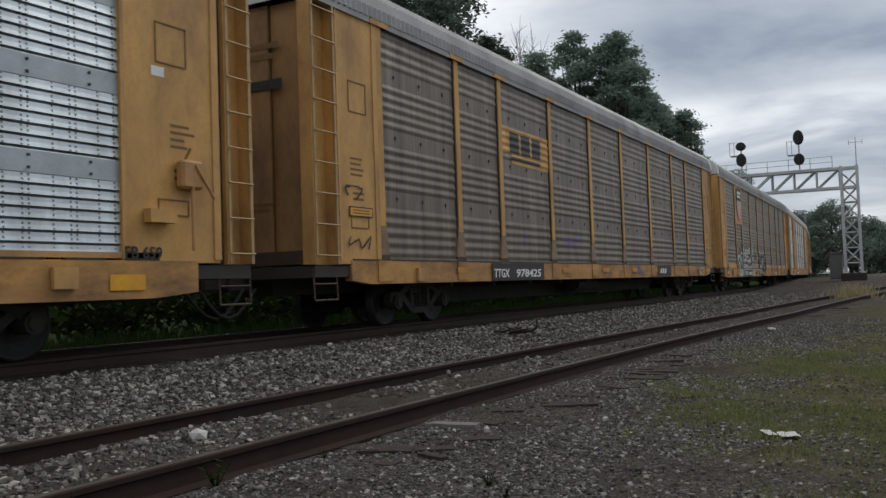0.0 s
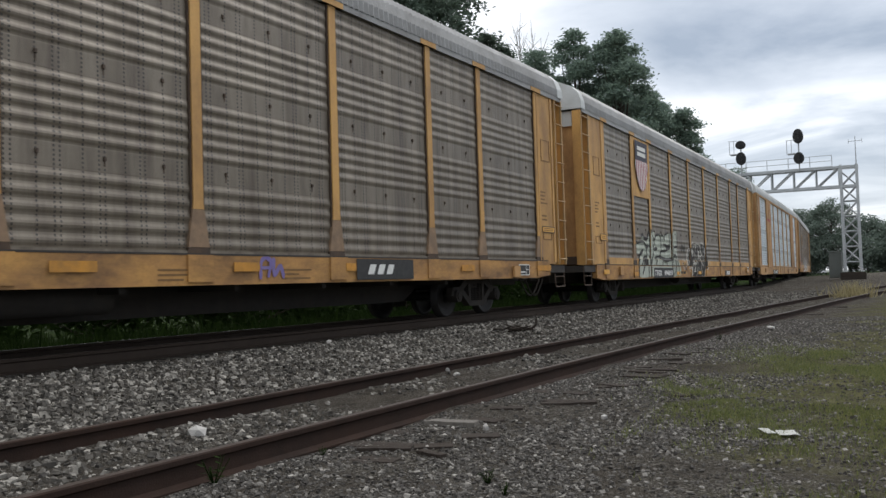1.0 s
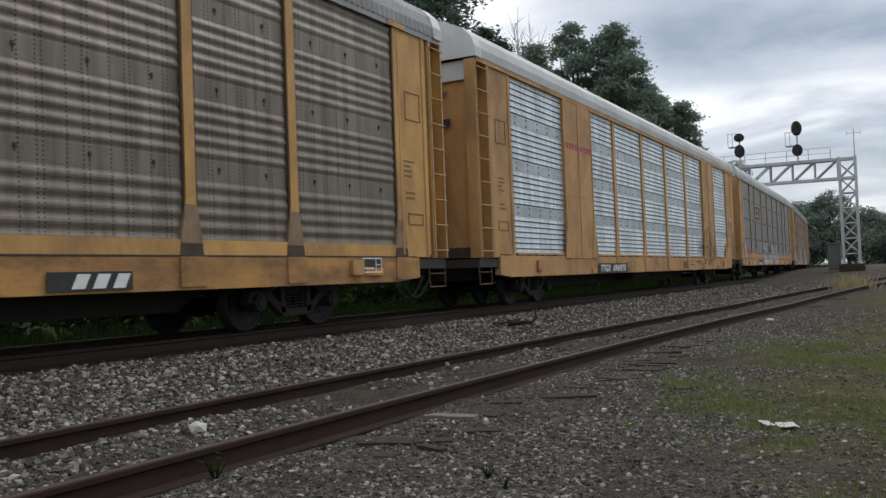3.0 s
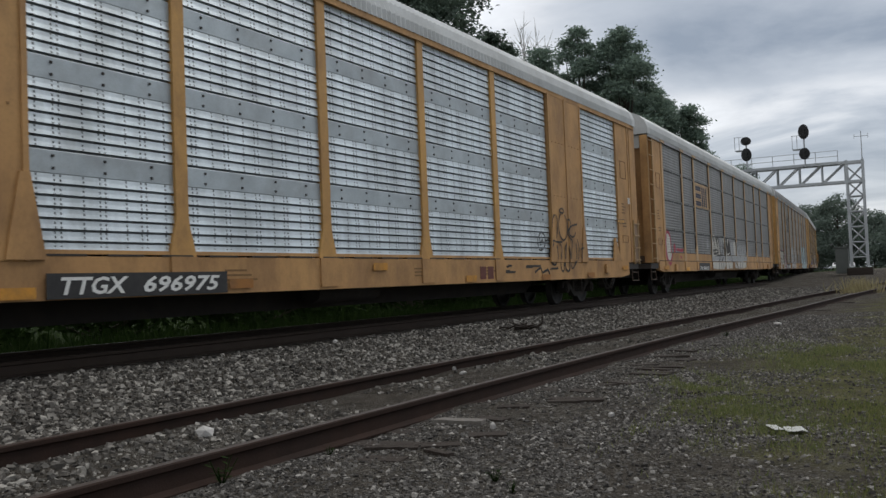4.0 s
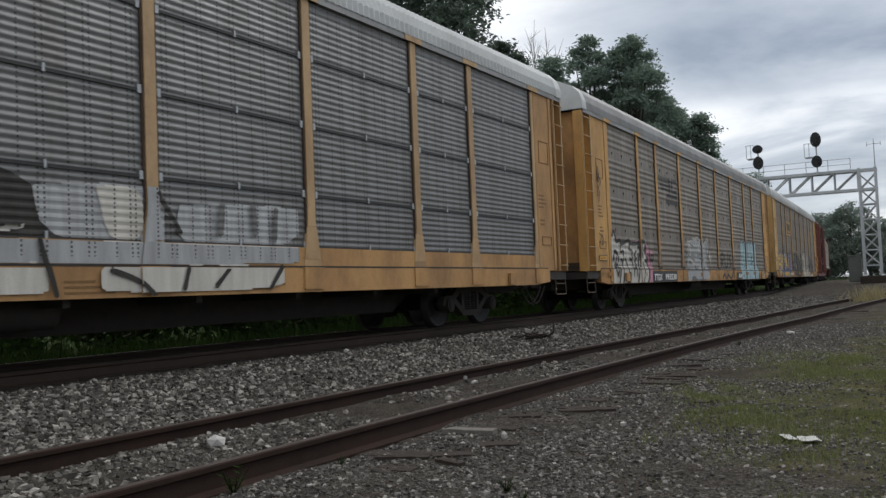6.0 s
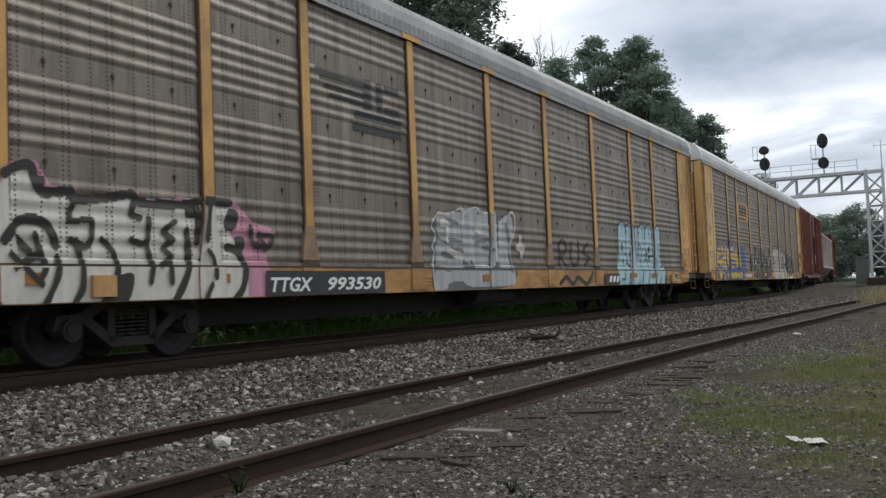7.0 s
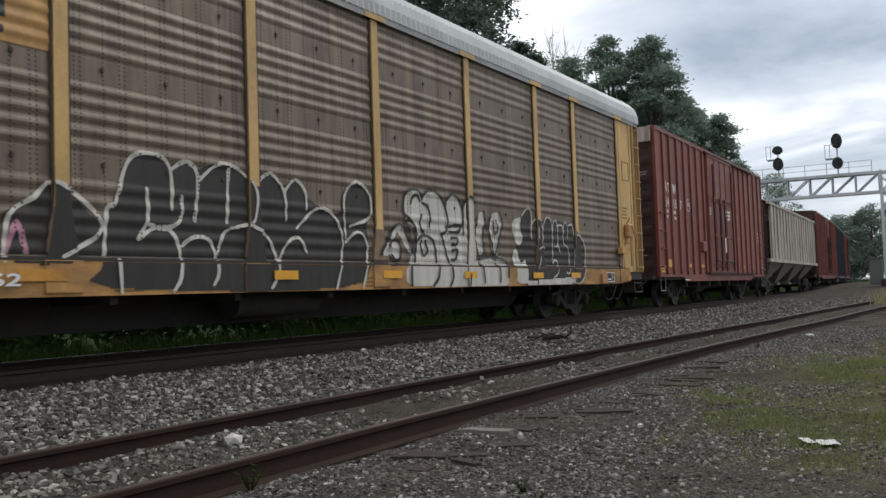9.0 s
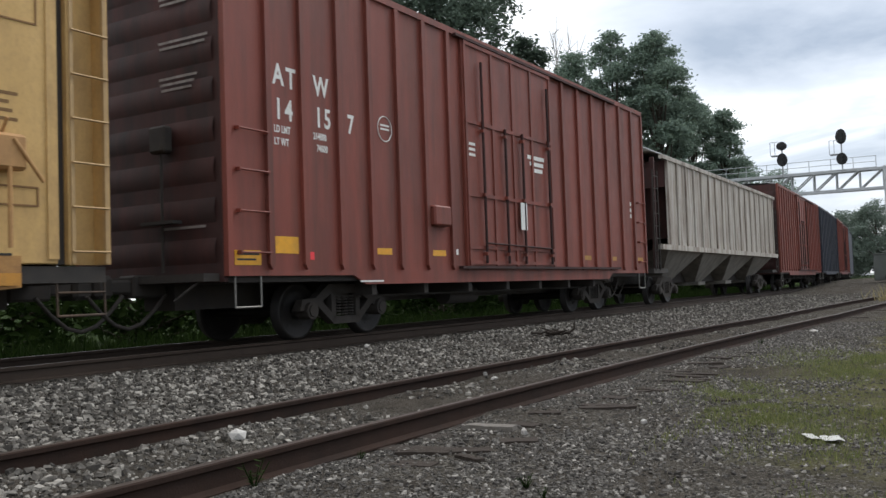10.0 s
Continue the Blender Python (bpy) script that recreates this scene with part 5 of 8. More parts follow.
def signal_bridge():
    ox, oy, z0 = -5.76, 67.0, 0.42
    br = root("signal_bridge", "galvanised lattice signal bridge with a walkway over the tracks", "signal bridge", at=pose(ox, oy, 0, 0, 0, 3))
    legs = [(-0.5, -0.4), (0.5, -0.4), (0.5, 0.4), (-0.5, 0.4)]
    top = 7.95
    for x, y in legs:
        part("tower_leg", Build().box(x - 0.085, x + 0.085, y - 0.085, y + 0.085, z0 + 0.3, top), "galv", br)
    b = Build()
    zs = [z0 + 0.9 + i * (top - z0 - 1.3) / 6 for i in range(7)]
    for za, zb in zip(zs, zs[1:]):
        for (x0, y0), (x1, y1) in zip(legs, legs[1:] + legs[:1]):
            b.rod((x0, y0, za), (x1, y1, zb), 0.045, sides=4)
            b.rod((x1, y1, za), (x0, y0, zb), 0.03, sides=4)
            b.rod((x0, y0, za), (x1, y1, za), 0.045, sides=4)
    part("tower_bracing", b, "galv", br)["kind"] = "stuff"
    part("footing", Build().box(-0.8, 0.8, -0.7, 0.7, -0.6, z0 + 0.2, 0.05), "tie", br, "dark weathered footing")
    for zc, name in ((7.8, "top_chord"), (6.48, "bottom_chord")):
        for y in (-0.4, 0.4):
            part(name, Build().box(-15.5, 0.6, y - 0.075, y + 0.075, zc - 0.085, zc + 0.085), "galv", br)
    b = Build()
    for i in range(11):
        x = -0.6 - i * 1.45
        for y in (-0.4, 0.4):
            b.rod((x, y, 6.48), (x, y, 7.8), 0.05, sides=4)
            b.rod((x, y, 7.8), (x - 1.45, y, 6.48), 0.05, sides=4)
        b.rod((x, -0.4, 6.48), (x, 0.4, 6.48), 0.04, sides=4)
        b.rod((x, -0.4, 7.8), (x - 1.45, 0.4, 7.8), 0.035, sides=4)
    part("truss_web", b, "galv", br)["kind"] = "stuff"
    b = Build()
    b.box(-15.5, -1.0, -0.4, 0.4, 7.89, 7.92)
    for i in range(11):
        x = -1.0 - i * 1.4
        b.rod((x, -0.45, 7.9), (x, -0.45, 8.66), 0.022, sides=4)
    for z in (8.28, 8.66):
        b.rod((-1.0, -0.45, z), (-15.5, -0.45, z), 0.02, sides=4)
    part("walkway_rail", b, "galv", br)
    b = Build()
    b.rod((0.5, -0.4, 7.9), (0.5, -0.4, 9.85), 0.04, 0.022, 6)
    b.rod((0.08, -0.4, 9.5), (0.92, -0.4, 9.5), 0.018, sides=4)
    for x in (0.08, 0.92):
        b.rod((x, -0.4, 9.35), (x, -0.4, 9.65), 0.016, sides=4)
    part("antenna", b, "galv", br)
    for x, zs_, talls in ((-3.05, (8.57, 10.08), (0.38, 0.48)), (-6.87, (8.86, 9.84), (0.43, 0.28))):
        mast = Build()
        mast.rod((x, -0.75, 7.7), (x, -0.75, zs_[1]), 0.05, sides=6)
        mast.box(x - 0.75, x - 0.2, -0.95, -0.2, zs_[0] + 0.35, zs_[0] + 0.39)
        for dx in (-0.75, -0.45):
            mast.rod((x + dx, -0.95, zs_[0] + 0.37), (x + dx, -0.95, zs_[0] + 1.3), 0.02, sides=4)
        mast.rod((x - 0.8, -0.95, zs_[0] + 1.3), (x - 0.2, -0.95, zs_[0] + 1.3), 0.02, sides=4)
        mast = part("signal_mast", mast, "galv", br)
        for k, z in enumerate(zs_):
            h = Build()
            tall = talls[k]
            ring = [(0.35 * math.cos(a) * (1 if math.sin(a) > 0 else min(1.0, 1.5 * abs(math.cos(a)) ** 0.3 + 0.2)), math.sin(a) * tall) for a in np.linspace(0, 2 * math.pi, 17)[:-1]]
            ring = [(px, pz * (1.15 if pz > 0 else 1.0)) for px, pz in ring]
            v = [(x + px, -0.95, z + pz) for px, pz in ring] + [(x + px, -0.80, z + pz) for px, pz in ring]
            n = len(ring)
            h.add(v, [(i, (i + 1) % n, n + (i + 1) % n, n + i) for i in range(n)] + [tuple(range(n)), tuple(range(2 * n - 1, n - 1, -1))])
            head = part("signal_head", h, "signal", mast, "black signal head facing along the track")
            for q in (0.22, -0.02, -0.24):
                if abs(q) < tall - 0.12:
                    part("hood", Build().rod((x, -0.95, z + q), (x, -1.15, z + q), 0.10, 0.11, 8), "signal", head)
    return br


signal_bridge()


M["cabinet"] = material("grey_green_cabinet", (0.12, 0.13, 0.12), 0.6, 0, (0.09, 0.1, 0.09), 0.5, 3)


def relay_box():
    r = root("relay_cabinet", "grey steel relay cabinet at the foot of the signal bridge", "cabinet", at=pose(-6.9, 67.5, 0.25))
    part("body", Build().box(-0.4, 0.4, -0.4, 0.4, 0.0, 1.75, 0.03), "cabinet", r)
    part("lid", Build().box(-0.46, 0.46, -0.46, 0.46, 1.75, 1.84, 0.02), "cabinet", r)


relay_box()

# ---- lettering, boards and spray paint on the cars ----
for name_, colour_, second_ in (("spray_black", (0.017, 0.016, 0.014), (0.034, 0.031, 0.027)), ("spray_white", (0.60, 0.575, 0.515), (0.47, 0.44, 0.385)),
                                ("spray_silver", (0.42, 0.43, 0.43), (0.28, 0.28, 0.28)), ("spray_grey", (0.11, 0.11, 0.11), (0.16, 0.16, 0.155)),
                                ("spray_pale", (0.40, 0.44, 0.36), (0.52, 0.54, 0.47)), ("spray_blue", (0.055, 0.10, 0.30), (0.04, 0.065, 0.17)),
                                ("spray_yellow", (0.60, 0.40, 0.06), (0.42, 0.30, 0.06)), ("spray_sky", (0.35, 0.52, 0.57), (0.46, 0.61, 0.64)),
                                ("spray_slate", (0.022, 0.036, 0.046), (0.04, 0.055, 0.065)), ("spray_pink", (0.55, 0.25, 0.33), (0.42, 0.2, 0.26)), ("spray_red", (0.42, 0.055, 0.09), (0.3, 0.05, 0.07)), ("spray_violet", (0.16, 0.12, 0.36), (0.2, 0.16, 0.3))):
    M[name_] = material(name_ + "_paint", colour_, 0.65, 0, second_, 0.8, 2.2, tuple(0.45 * v + w for v, w in zip(colour_, (0.035, 0.025, 0.015))), 0.45, 1.6, STREAK, holes=name_ in ("spray_white", "spray_silver", "spray_sky", "spray_pale", "spray_pink"))


def post_half(z):
    return 0.085 if z > 1.78 else min(0.2, 0.098 + (1.66 - z) * 0.17) if z < 1.66 else 0.09


def surface_x(skin, y, z, top=1.034, rail=1.17):
    """How far out the near side stands at the run y and height z."""
    if skin == "silver":
        if 4.94 < y < 7.06 or 20.62 < y < 22.85:
            return 1.516 if z > top else 1.49
    else:
        d = min(abs(y - p) for p in POSTS)
        if z < top:
            return 1.511 if d < 0.22 else 1.491
        if d < post_half(z):
            return POST + 0.001
        if y < POSTS[0] or y > POSTS[-1]:
            return 1.491
    if z < top:
        return 1.491
    if z < rail:
        return 1.476
    xs, zs = [p[0] for p in SKINS[skin]], [p[1] for p in SKINS[skin]]
    return 1.441 + float(np.interp(z, zs, xs))


def curve(points):
    """Rounds a polyline off."""
    if len(points) < 3:
        return np.array(points)
    p = [points[0]] + list(points) + [points[-1]]
    got = []
    for a, b, c, d in zip(p, p[1:], p[2:], p[3:]):
        a, b, c, d = map(np.array, (a, b, c, d))
        for t in (0.0, 0.33, 0.67):
            got.append(0.5 * (2 * b + (c - a) * t + (2 * a - 5 * b + 4 * c - d) * t * t + (3 * b - a - 3 * c + d) * t ** 3))
    return np.array(got + [np.array(points[-1])])


def stroke_field(line, y, z):
    best = np.full(y.shape, 9.0)
    pts = curve(line)
    for a, b in zip(pts, pts[1:]):
        d = b - a
        t = np.clip(((y - a[0]) * d[0] + (z - a[1]) * d[1]) / max(1e-9, d @ d), 0, 1)
        best = np.minimum(best, np.hypot(y - a[0] - t * d[0], z - a[1] - t * d[1]))
    return best


def fill_field(line, y, z):
    pts = curve(list(line) + [line[0]])
    inside = np.zeros(y.shape, bool)
    for a, b in zip(pts, pts[1:]):
        cross = (a[1] > z) != (b[1] > z)
        with np.errstate(divide="ignore", invalid="ignore"):
            inside ^= cross & (y < (b[0] - a[0]) * (z - a[1]) / (b[1] - a[1]) + a[0])
    d = stroke_field(list(line) + [line[0]], y, z)
    return np.where(inside, -d, d)


def spray(k, name, mode, mat, r, lines, lift):
    """Lays paint over the car's real relief, strip by strip."""
    car, skin = CARRIERS[k], SKIN_OF[k]
    low, top, rail = SILL[k]
    ally = [p[0] for l in lines for p in l]
    allz = [p[1] for l in lines for p in l]
    grow = r + 0.05
    step = 0.022
    zs = np.arange(max(low + 0.012, min(allz) - grow), min(5.0, max(allz) + grow), step)
    ys = np.arange(max(0.7, min(ally) - grow), min(26.7, max(ally) + grow), 0.014)
    b = Build()
    yy, zz = np.meshgrid(ys, zs)
    if mode == "fill":
        f = np.minimum.reduce([fill_field(l, yy, zz) for l in lines])
    else:
        f = np.minimum.reduce([stroke_field(l, yy, zz) for l in lines]) - r
    wob = np.sin(yy * 9 + zz * 13) * 0.004
    f = f + wob

    def crossings(row):
        on = row < 0
        got = [ys[k] + (ys[k + 1] - ys[k]) * row[k] / (row[k] - row[k + 1]) for k in np.flatnonzero(on[1:] != on[:-1])]
        return ([ys[0]] if on[0] else []) + got + ([ys[-1]] if on[-1] else [])

    for i, z in enumerate(zs[:-1]):
        below, above = crossings(f[i]), crossings(f[i + 1])
        if len(below) != len(above) or any(abs(p - q) > 0.12 for p, q in zip(below, above)):
            below = above = crossings((f[i] + f[i + 1]) / 2)
        if not below:
            continue
        stops = sorted(p + s * w for p in POSTS for s in (-1, 1) for w in (post_half(z), 0.22)) if skin != "silver" else [4.94, 7.06, 20.62, 22.85]
        for a0, c0, a1, c1 in zip(below[::2], below[1::2], above[::2], above[1::2]):
            inner = [q for q in stops if max(a0, a1) < q < min(c0, c1)]
            for p0, p1, q0, q1 in zip([a0] + inner, [a1] + inner, inner + [c0], inner + [c1]):
                m = (p0 + q0 + p1 + q1) / 4
                x0, x1 = surface_x(skin, m, z, top, rail) + lift, surface_x(skin, m, z + step, top, rail) + lift
                if top - 0.01 < z + step / 2 < top + 0.024:
                    continue
                b.add([(x0, p0 - HALF, z), (x0, q0 - HALF, z), (x1, q1 - HALF, z + step), (x1, p1 - HALF, z + step)], [(0, 1, 2, 3)])
    if b.f:
        me = b.done(name, mat)
        bm = bmesh.new()
        bm.from_mesh(me)
        bmesh.ops.remove_doubles(bm, verts=bm.verts[:], dist=0.003)
        bm.to_mesh(me)
        bm.free()
        part(name, me, None, car, "spray-painted graffiti")


SKIN_OF = {0: "silver", 1: "rack", 2: "rack", 3: "silver", 4: "slate", 5: "rack", 6: "umber"}

# spray paint: (kind, colour, half width, strokes of (y, z) on the car's side)
SPRAY = {}
SPRAY[(6, 'throwup')] = []
SPRAY[(6, 'throwup')].append(('fill', 'spray_black', 0, [[(8.83, 1.6), (9.16, 1.76), (9.42, 1.94), (9.95, 1.54), (10.07, 1.7), (10.3, 2.22), (10.58, 2.38), (10.9, 2.28), (11.12, 2.32), (11.34, 2.26), (11.71, 2.38), (12.1, 2.26), (12.36, 2.14), (12.63, 2.33), (12.85, 2.18), (13.14, 2.3), (13.37, 2.07), (14.06, 1.87), (14.21, 2.21), (14.64, 2.4), (14.92, 2.18), (14.75, 1.73), (14.79, 1.13), (14.01, 0.79), (10.05, 0.84), (9.95, 1.12), (8.91, 1.11)]]))
SPRAY[(6, 'throwup')].append(('line', 'spray_white', 0.04, [[(8.82, 1.13), (8.89, 1.57), (9.16, 1.76), (9.42, 1.94), (9.99, 1.51), (9.47, 1.17)], [(9.98, 1.15), (10.03, 1.7), (10.14, 1.77), (10.3, 2.22), (10.5, 2.37), (10.82, 2.34), (10.94, 2.15), (10.93, 1.76)], [(10.94, 2.22), (11.16, 2.34), (11.35, 2.19), (11.28, 1.64)], [(10.57, 1.97), (10.58, 1.61), (10.44, 1.39), (10.64, 1.51), (10.88, 1.52), (11.03, 1.3), (11.02, 0.96), (10.91, 0.8)]]))
SPRAY[(6, 'throwup')].append(('line', 'spray_white', 0.04, [[(10.57, 1.57), (10.8, 1.52), (11.06, 1.63), (11.08, 1.9)], [(11.03, 1.3), (11.27, 1.44), (11.54, 1.38), (11.62, 1.03), (11.53, 0.86)], [(11.86, 2.31), (11.81, 1.63)]]))
SPRAY[(6, 'throwup')].append(('line', 'spray_white', 0.035, [[(11.35, 2.12), (11.71, 2.37), (12.1, 2.3), (12.33, 2.06), (12.29, 1.73), (12.18, 1.63), (11.78, 1.53), (11.63, 1.24)], [(12.18, 1.63), (12.55, 1.48), (12.72, 1.07), (12.56, 0.81)], [(12.41, 2.22), (12.63, 2.34), (12.9, 2.11), (12.91, 1.73)], [(12.9, 2.11), (13.12, 2.3), (13.34, 2.14), (13.34, 1.91)]]))
SPRAY[(6, 'throwup')].append(('line', 'spray_white', 0.035, [[(13.12, 1.62), (13.55, 1.92), (13.93, 1.86), (14.15, 1.46), (13.91, 0.75)], [(12.72, 1.15), (12.93, 1.42), (13.17, 1.5), (13.32, 1.31)], [(14.21, 1.54), (14.21, 2.13), (14.5, 2.39), (14.85, 2.22), (14.83, 1.87), (14.32, 1.71)], [(14.2, 1.46), (14.53, 1.64), (14.76, 1.39), (14.56, 0.79)]]))
SPRAY[(6, 'throwup')].append(('line', 'spray_white', 0.035, [[(10.15, 1.15), (10.17, 0.78)]]))
SPRAY[(6, 'pink_tag')] = []
SPRAY[(6, 'pink_tag')].append(('line', 'spray_pink', 0.03, [[(8.23, 1.19), (8.35, 1.5), (8.53, 1.19)], [(8.66, 1.51), (8.68, 1.19)], [(8.85, 1.2), (8.98, 1.51), (9.07, 1.2)]]))
SPRAY[(4, 'silver_white')] = []
SPRAY[(4, 'silver_white')].append(('line', 'spray_silver', 0.09, [[(8.62, 1.84), (8.83, 1.9)], [(8.64, 1.71), (8.86, 1.76)]]))
SPRAY[(4, 'silver_white')].append(('fill', 'spray_black', 0, [[(9.53, 2.12), (12.45, 2.18), (13.53, 1.93), (13.8, 1.42), (9.49, 1.34)]]))
SPRAY[(4, 'silver_white')].append(('fill', 'spray_silver', 0, [[(9.36, 1.31), (17.61, 1.4), (17.42, 1.15), (9.35, 1.11)], [(10.9, 2.08), (12.26, 2.1), (12.3, 1.44), (11.42, 1.42)], [(13.53, 1.93), (15.14, 2.01), (15.21, 1.41), (13.8, 1.42)], [(15.51, 1.85), (17.66, 1.91), (17.45, 1.43), (15.59, 1.39)]]))
SPRAY[(4, 'silver_white')].append(('fill', 'spray_white', 0, [[(9.18, 2.08), (9.43, 2.13), (9.62, 1.8), (9.63, 1.5), (10.63, 1.49), (10.65, 1.4), (9.62, 1.31), (9.36, 1.31), (9.3, 1.37)], [(9.72, 1.95), (9.93, 1.91), (10.04, 1.47), (9.75, 1.68)], [(9.91, 2.19), (10.15, 2.21), (10.43, 1.92), (10.71, 1.54), (10.07, 1.52), (9.93, 1.89)], [(10.55, 2.02), (10.74, 2.07), (11.03, 1.77), (11.25, 1.42), (10.77, 1.4), (10.64, 1.76)]]))
SPRAY[(4, 'silver_white')].append(('fill', 'spray_white', 0, [[(11.67, 2.1), (12.13, 2.11), (12.41, 1.74), (12.57, 1.3), (12.18, 1.14), (12.14, 1.72)], [(12.82, 2.07), (13.09, 2.12), (12.94, 1.81)], [(12.49, 1.51), (13.39, 1.54), (13.38, 1.46), (12.58, 1.4)], [(9.28, 1.11), (10.6, 1.14), (13.05, 1.13), (13.63, 1.1), (13.6, 0.82), (9.33, 0.82)]]))
SPRAY[(4, 'silver_white')].append(('fill', 'spray_white', 0, [[(14.38, 1.1), (17.26, 1.11), (17.08, 0.83), (14.36, 0.83)], [(14.3, 1.97), (14.89, 1.96), (14.89, 1.44), (14.48, 1.43)]]))
SPRAY[(4, 'silver_white')].append(('line', 'spray_black', 0.032, [[(9.25, 2.1), (9.35, 1.7), (9.31, 1.37)], [(9.56, 2.12), (9.71, 1.72), (9.77, 1.51)], [(9.94, 2.11), (10.06, 1.73), (10.14, 1.52)], [(9.61, 1.55), (10.48, 1.59), (10.63, 1.47), (9.69, 1.42)]]))
SPRAY[(4, 'silver_white')].append(('line', 'spray_black', 0.032, [[(10.54, 2.03), (10.72, 1.76), (10.85, 1.41)], [(10.89, 2.04), (11.03, 1.68), (11.25, 1.42)], [(11.64, 2.18), (12.05, 1.72), (12.21, 1.44)], [(12.34, 2.03), (12.21, 1.44), (12.05, 1.05)]]))
SPRAY[(4, 'silver_white')].append(('line', 'spray_black', 0.032, [[(10.6, 1.14), (10.52, 0.8)], [(10.77, 1.27), (10.73, 1.14)], [(11.4, 1.09), (11.49, 0.82)], [(10.99, 1.05), (11.13, 0.78)]]))
SPRAY[(4, 'silver_white')].append(('line', 'spray_black', 0.032, [[(12.09, 1.1), (11.98, 0.86)], [(12.65, 1.1), (12.82, 0.8)], [(13.58, 1.36), (13.75, 0.79)], [(14.45, 1.05), (14.8, 0.94), (15.02, 0.77)]]))
SPRAY[(4, 'silver_white')].append(('line', 'spray_black', 0.032, [[(15.56, 1.07), (15.49, 0.84)], [(16.24, 1.07), (16.02, 0.87)], [(17.26, 1.11), (17.02, 0.83)], [(13.39, 1.54), (12.49, 1.48)]]))
SPRAY[(4, 'silver_white')].append(('line', 'spray_black', 0.032, [[(11.22, 2.1), (11.13, 1.6)], [(11.44, 1.79), (11.86, 1.67)], [(11.68, 1.57), (11.42, 1.42)], [(10.92, 1.32), (10.99, 1.14)]]))
SPRAY[(4, 'silver_white')].append(('line', 'spray_black', 0.032, [[(11.58, 1.28), (11.23, 1.14)], [(15.14, 1.95), (15.48, 1.51)]]))
SPRAY[(4, 'silver_white')].append(('line', 'spray_grey', 0.05, [[(16.75, 1.9), (16.77, 1.54)], [(16.18, 1.88), (16.14, 1.52)], [(17.19, 1.86), (17.15, 1.48)]]))
SPRAY[(4, 'red_round')] = []
SPRAY[(4, 'red_round')].append(('line', 'spray_red', 0.5, [[(2.27, 1.67), (2.29, 1.45)]]))
SPRAY[(4, 'red_round')].append(('line', 'spray_white', 0.36, [[(2.27, 1.67), (2.3, 1.49)]]))
SPRAY[(4, 'red_round')].append(('line', 'spray_red', 0.15, [[(3.19, 1.55), (3.21, 1.51)]]))
SPRAY[(4, 'red_round')].append(('line', 'spray_red', 0.05, [[(3.49, 1.5), (4.43, 1.49)], [(3.88, 1.26), (4.01, 1.23)]]))
SPRAY[(5, 'black_letters')] = []
SPRAY[(5, 'black_letters')].append(('line', 'spray_black', 0.055, [[(15.61, 1.18), (15.63, 1.71), (16.0, 1.73), (15.99, 1.5), (15.64, 1.45), (16.04, 1.18)], [(16.35, 1.75), (16.33, 1.28), (16.77, 1.29), (16.8, 1.77)], [(17.41, 1.74), (17.1, 1.55), (17.51, 1.42), (17.17, 1.23)], [(15.53, 0.79), (15.9, 0.94), (16.27, 0.77), (16.61, 0.93), (17.17, 0.76), (17.56, 1.02)]]))
SPRAY[(3, 'line_drawing')] = []
SPRAY[(3, 'line_drawing')].append(('line', 'spray_black', 0.02, [[(21.13, 2.29), (21.27, 2.34), (21.40, 2.28), (21.30, 2.22), (21.13, 2.25)], [(20.75, 2.16), (20.66, 1.97), (20.70, 1.67), (20.84, 1.60), (20.93, 1.78), (20.95, 2.09), (20.83, 2.16), (20.74, 2.12)], [(21.17, 2.21), (21.03, 1.94), (21.10, 1.69), (21.31, 1.57), (21.54, 1.71), (21.60, 1.98), (21.43, 2.18)], [(21.61, 2.08), (21.75, 2.07), (21.79, 1.93), (21.64, 1.82), (21.68, 1.66), (21.86, 1.58)]]))
SPRAY[(3, 'line_drawing')].append(('line', 'spray_black', 0.02, [[(22.22, 1.99), (21.78, 1.91), (21.72, 1.71), (21.96, 1.67), (22.11, 1.79)], [(20.31, 1.53), (20.51, 1.56), (20.88, 1.53), (21.18, 1.53)], [(20.67, 1.49), (20.55, 1.27), (20.59, 1.04), (20.81, 0.99), (20.92, 1.17), (20.87, 1.42)], [(21.04, 1.48), (21.17, 1.40), (21.11, 1.12), (21.18, 0.86), (21.31, 0.86), (21.37, 1.12), (21.41, 1.44)]]))
SPRAY[(3, 'line_drawing')].append(('line', 'spray_black', 0.02, [[(21.48, 1.52), (21.39, 1.17), (21.45, 0.88), (21.67, 0.86), (21.69, 1.12), (21.66, 1.44)], [(21.86, 1.56), (21.76, 1.18), (21.81, 0.91), (22.01, 0.96), (22.10, 1.18), (22.09, 1.51)], [(22.20, 1.60), (22.28, 1.40), (22.21, 1.12), (22.06, 1.01)], [(22.43, 1.38), (22.64, 1.41)], [(22.52, 1.52), (22.46, 1.07)]]))
SPRAY[(3, 'round_tag')] = []
SPRAY[(3, 'round_tag')].append(('line', 'spray_black', 0.02, [[(20.13, 1.74), (19.94, 1.57), (20.00, 1.33), (20.23, 1.36), (20.38, 1.53), (20.28, 1.70), (20.13, 1.74)], [(20.05, 1.60), (20.08, 1.45), (20.20, 1.58), (20.23, 1.46)]]))
SPRAY[(3, 'sill_scrawl')] = []
SPRAY[(3, 'sill_scrawl')].append(('line', 'spray_black', 0.025, [[(19.14, 0.95), (19.91, 0.97)], [(19.62, 0.83), (19.91, 0.92), (20.01, 0.82)], [(20.05, 0.81), (20.32, 0.88), (20.43, 0.79)], [(20.48, 0.89), (20.93, 0.91)], [(18.17, 0.96), (18.40, 0.97)], [(18.05, 0.85), (18.56, 0.85)]]))
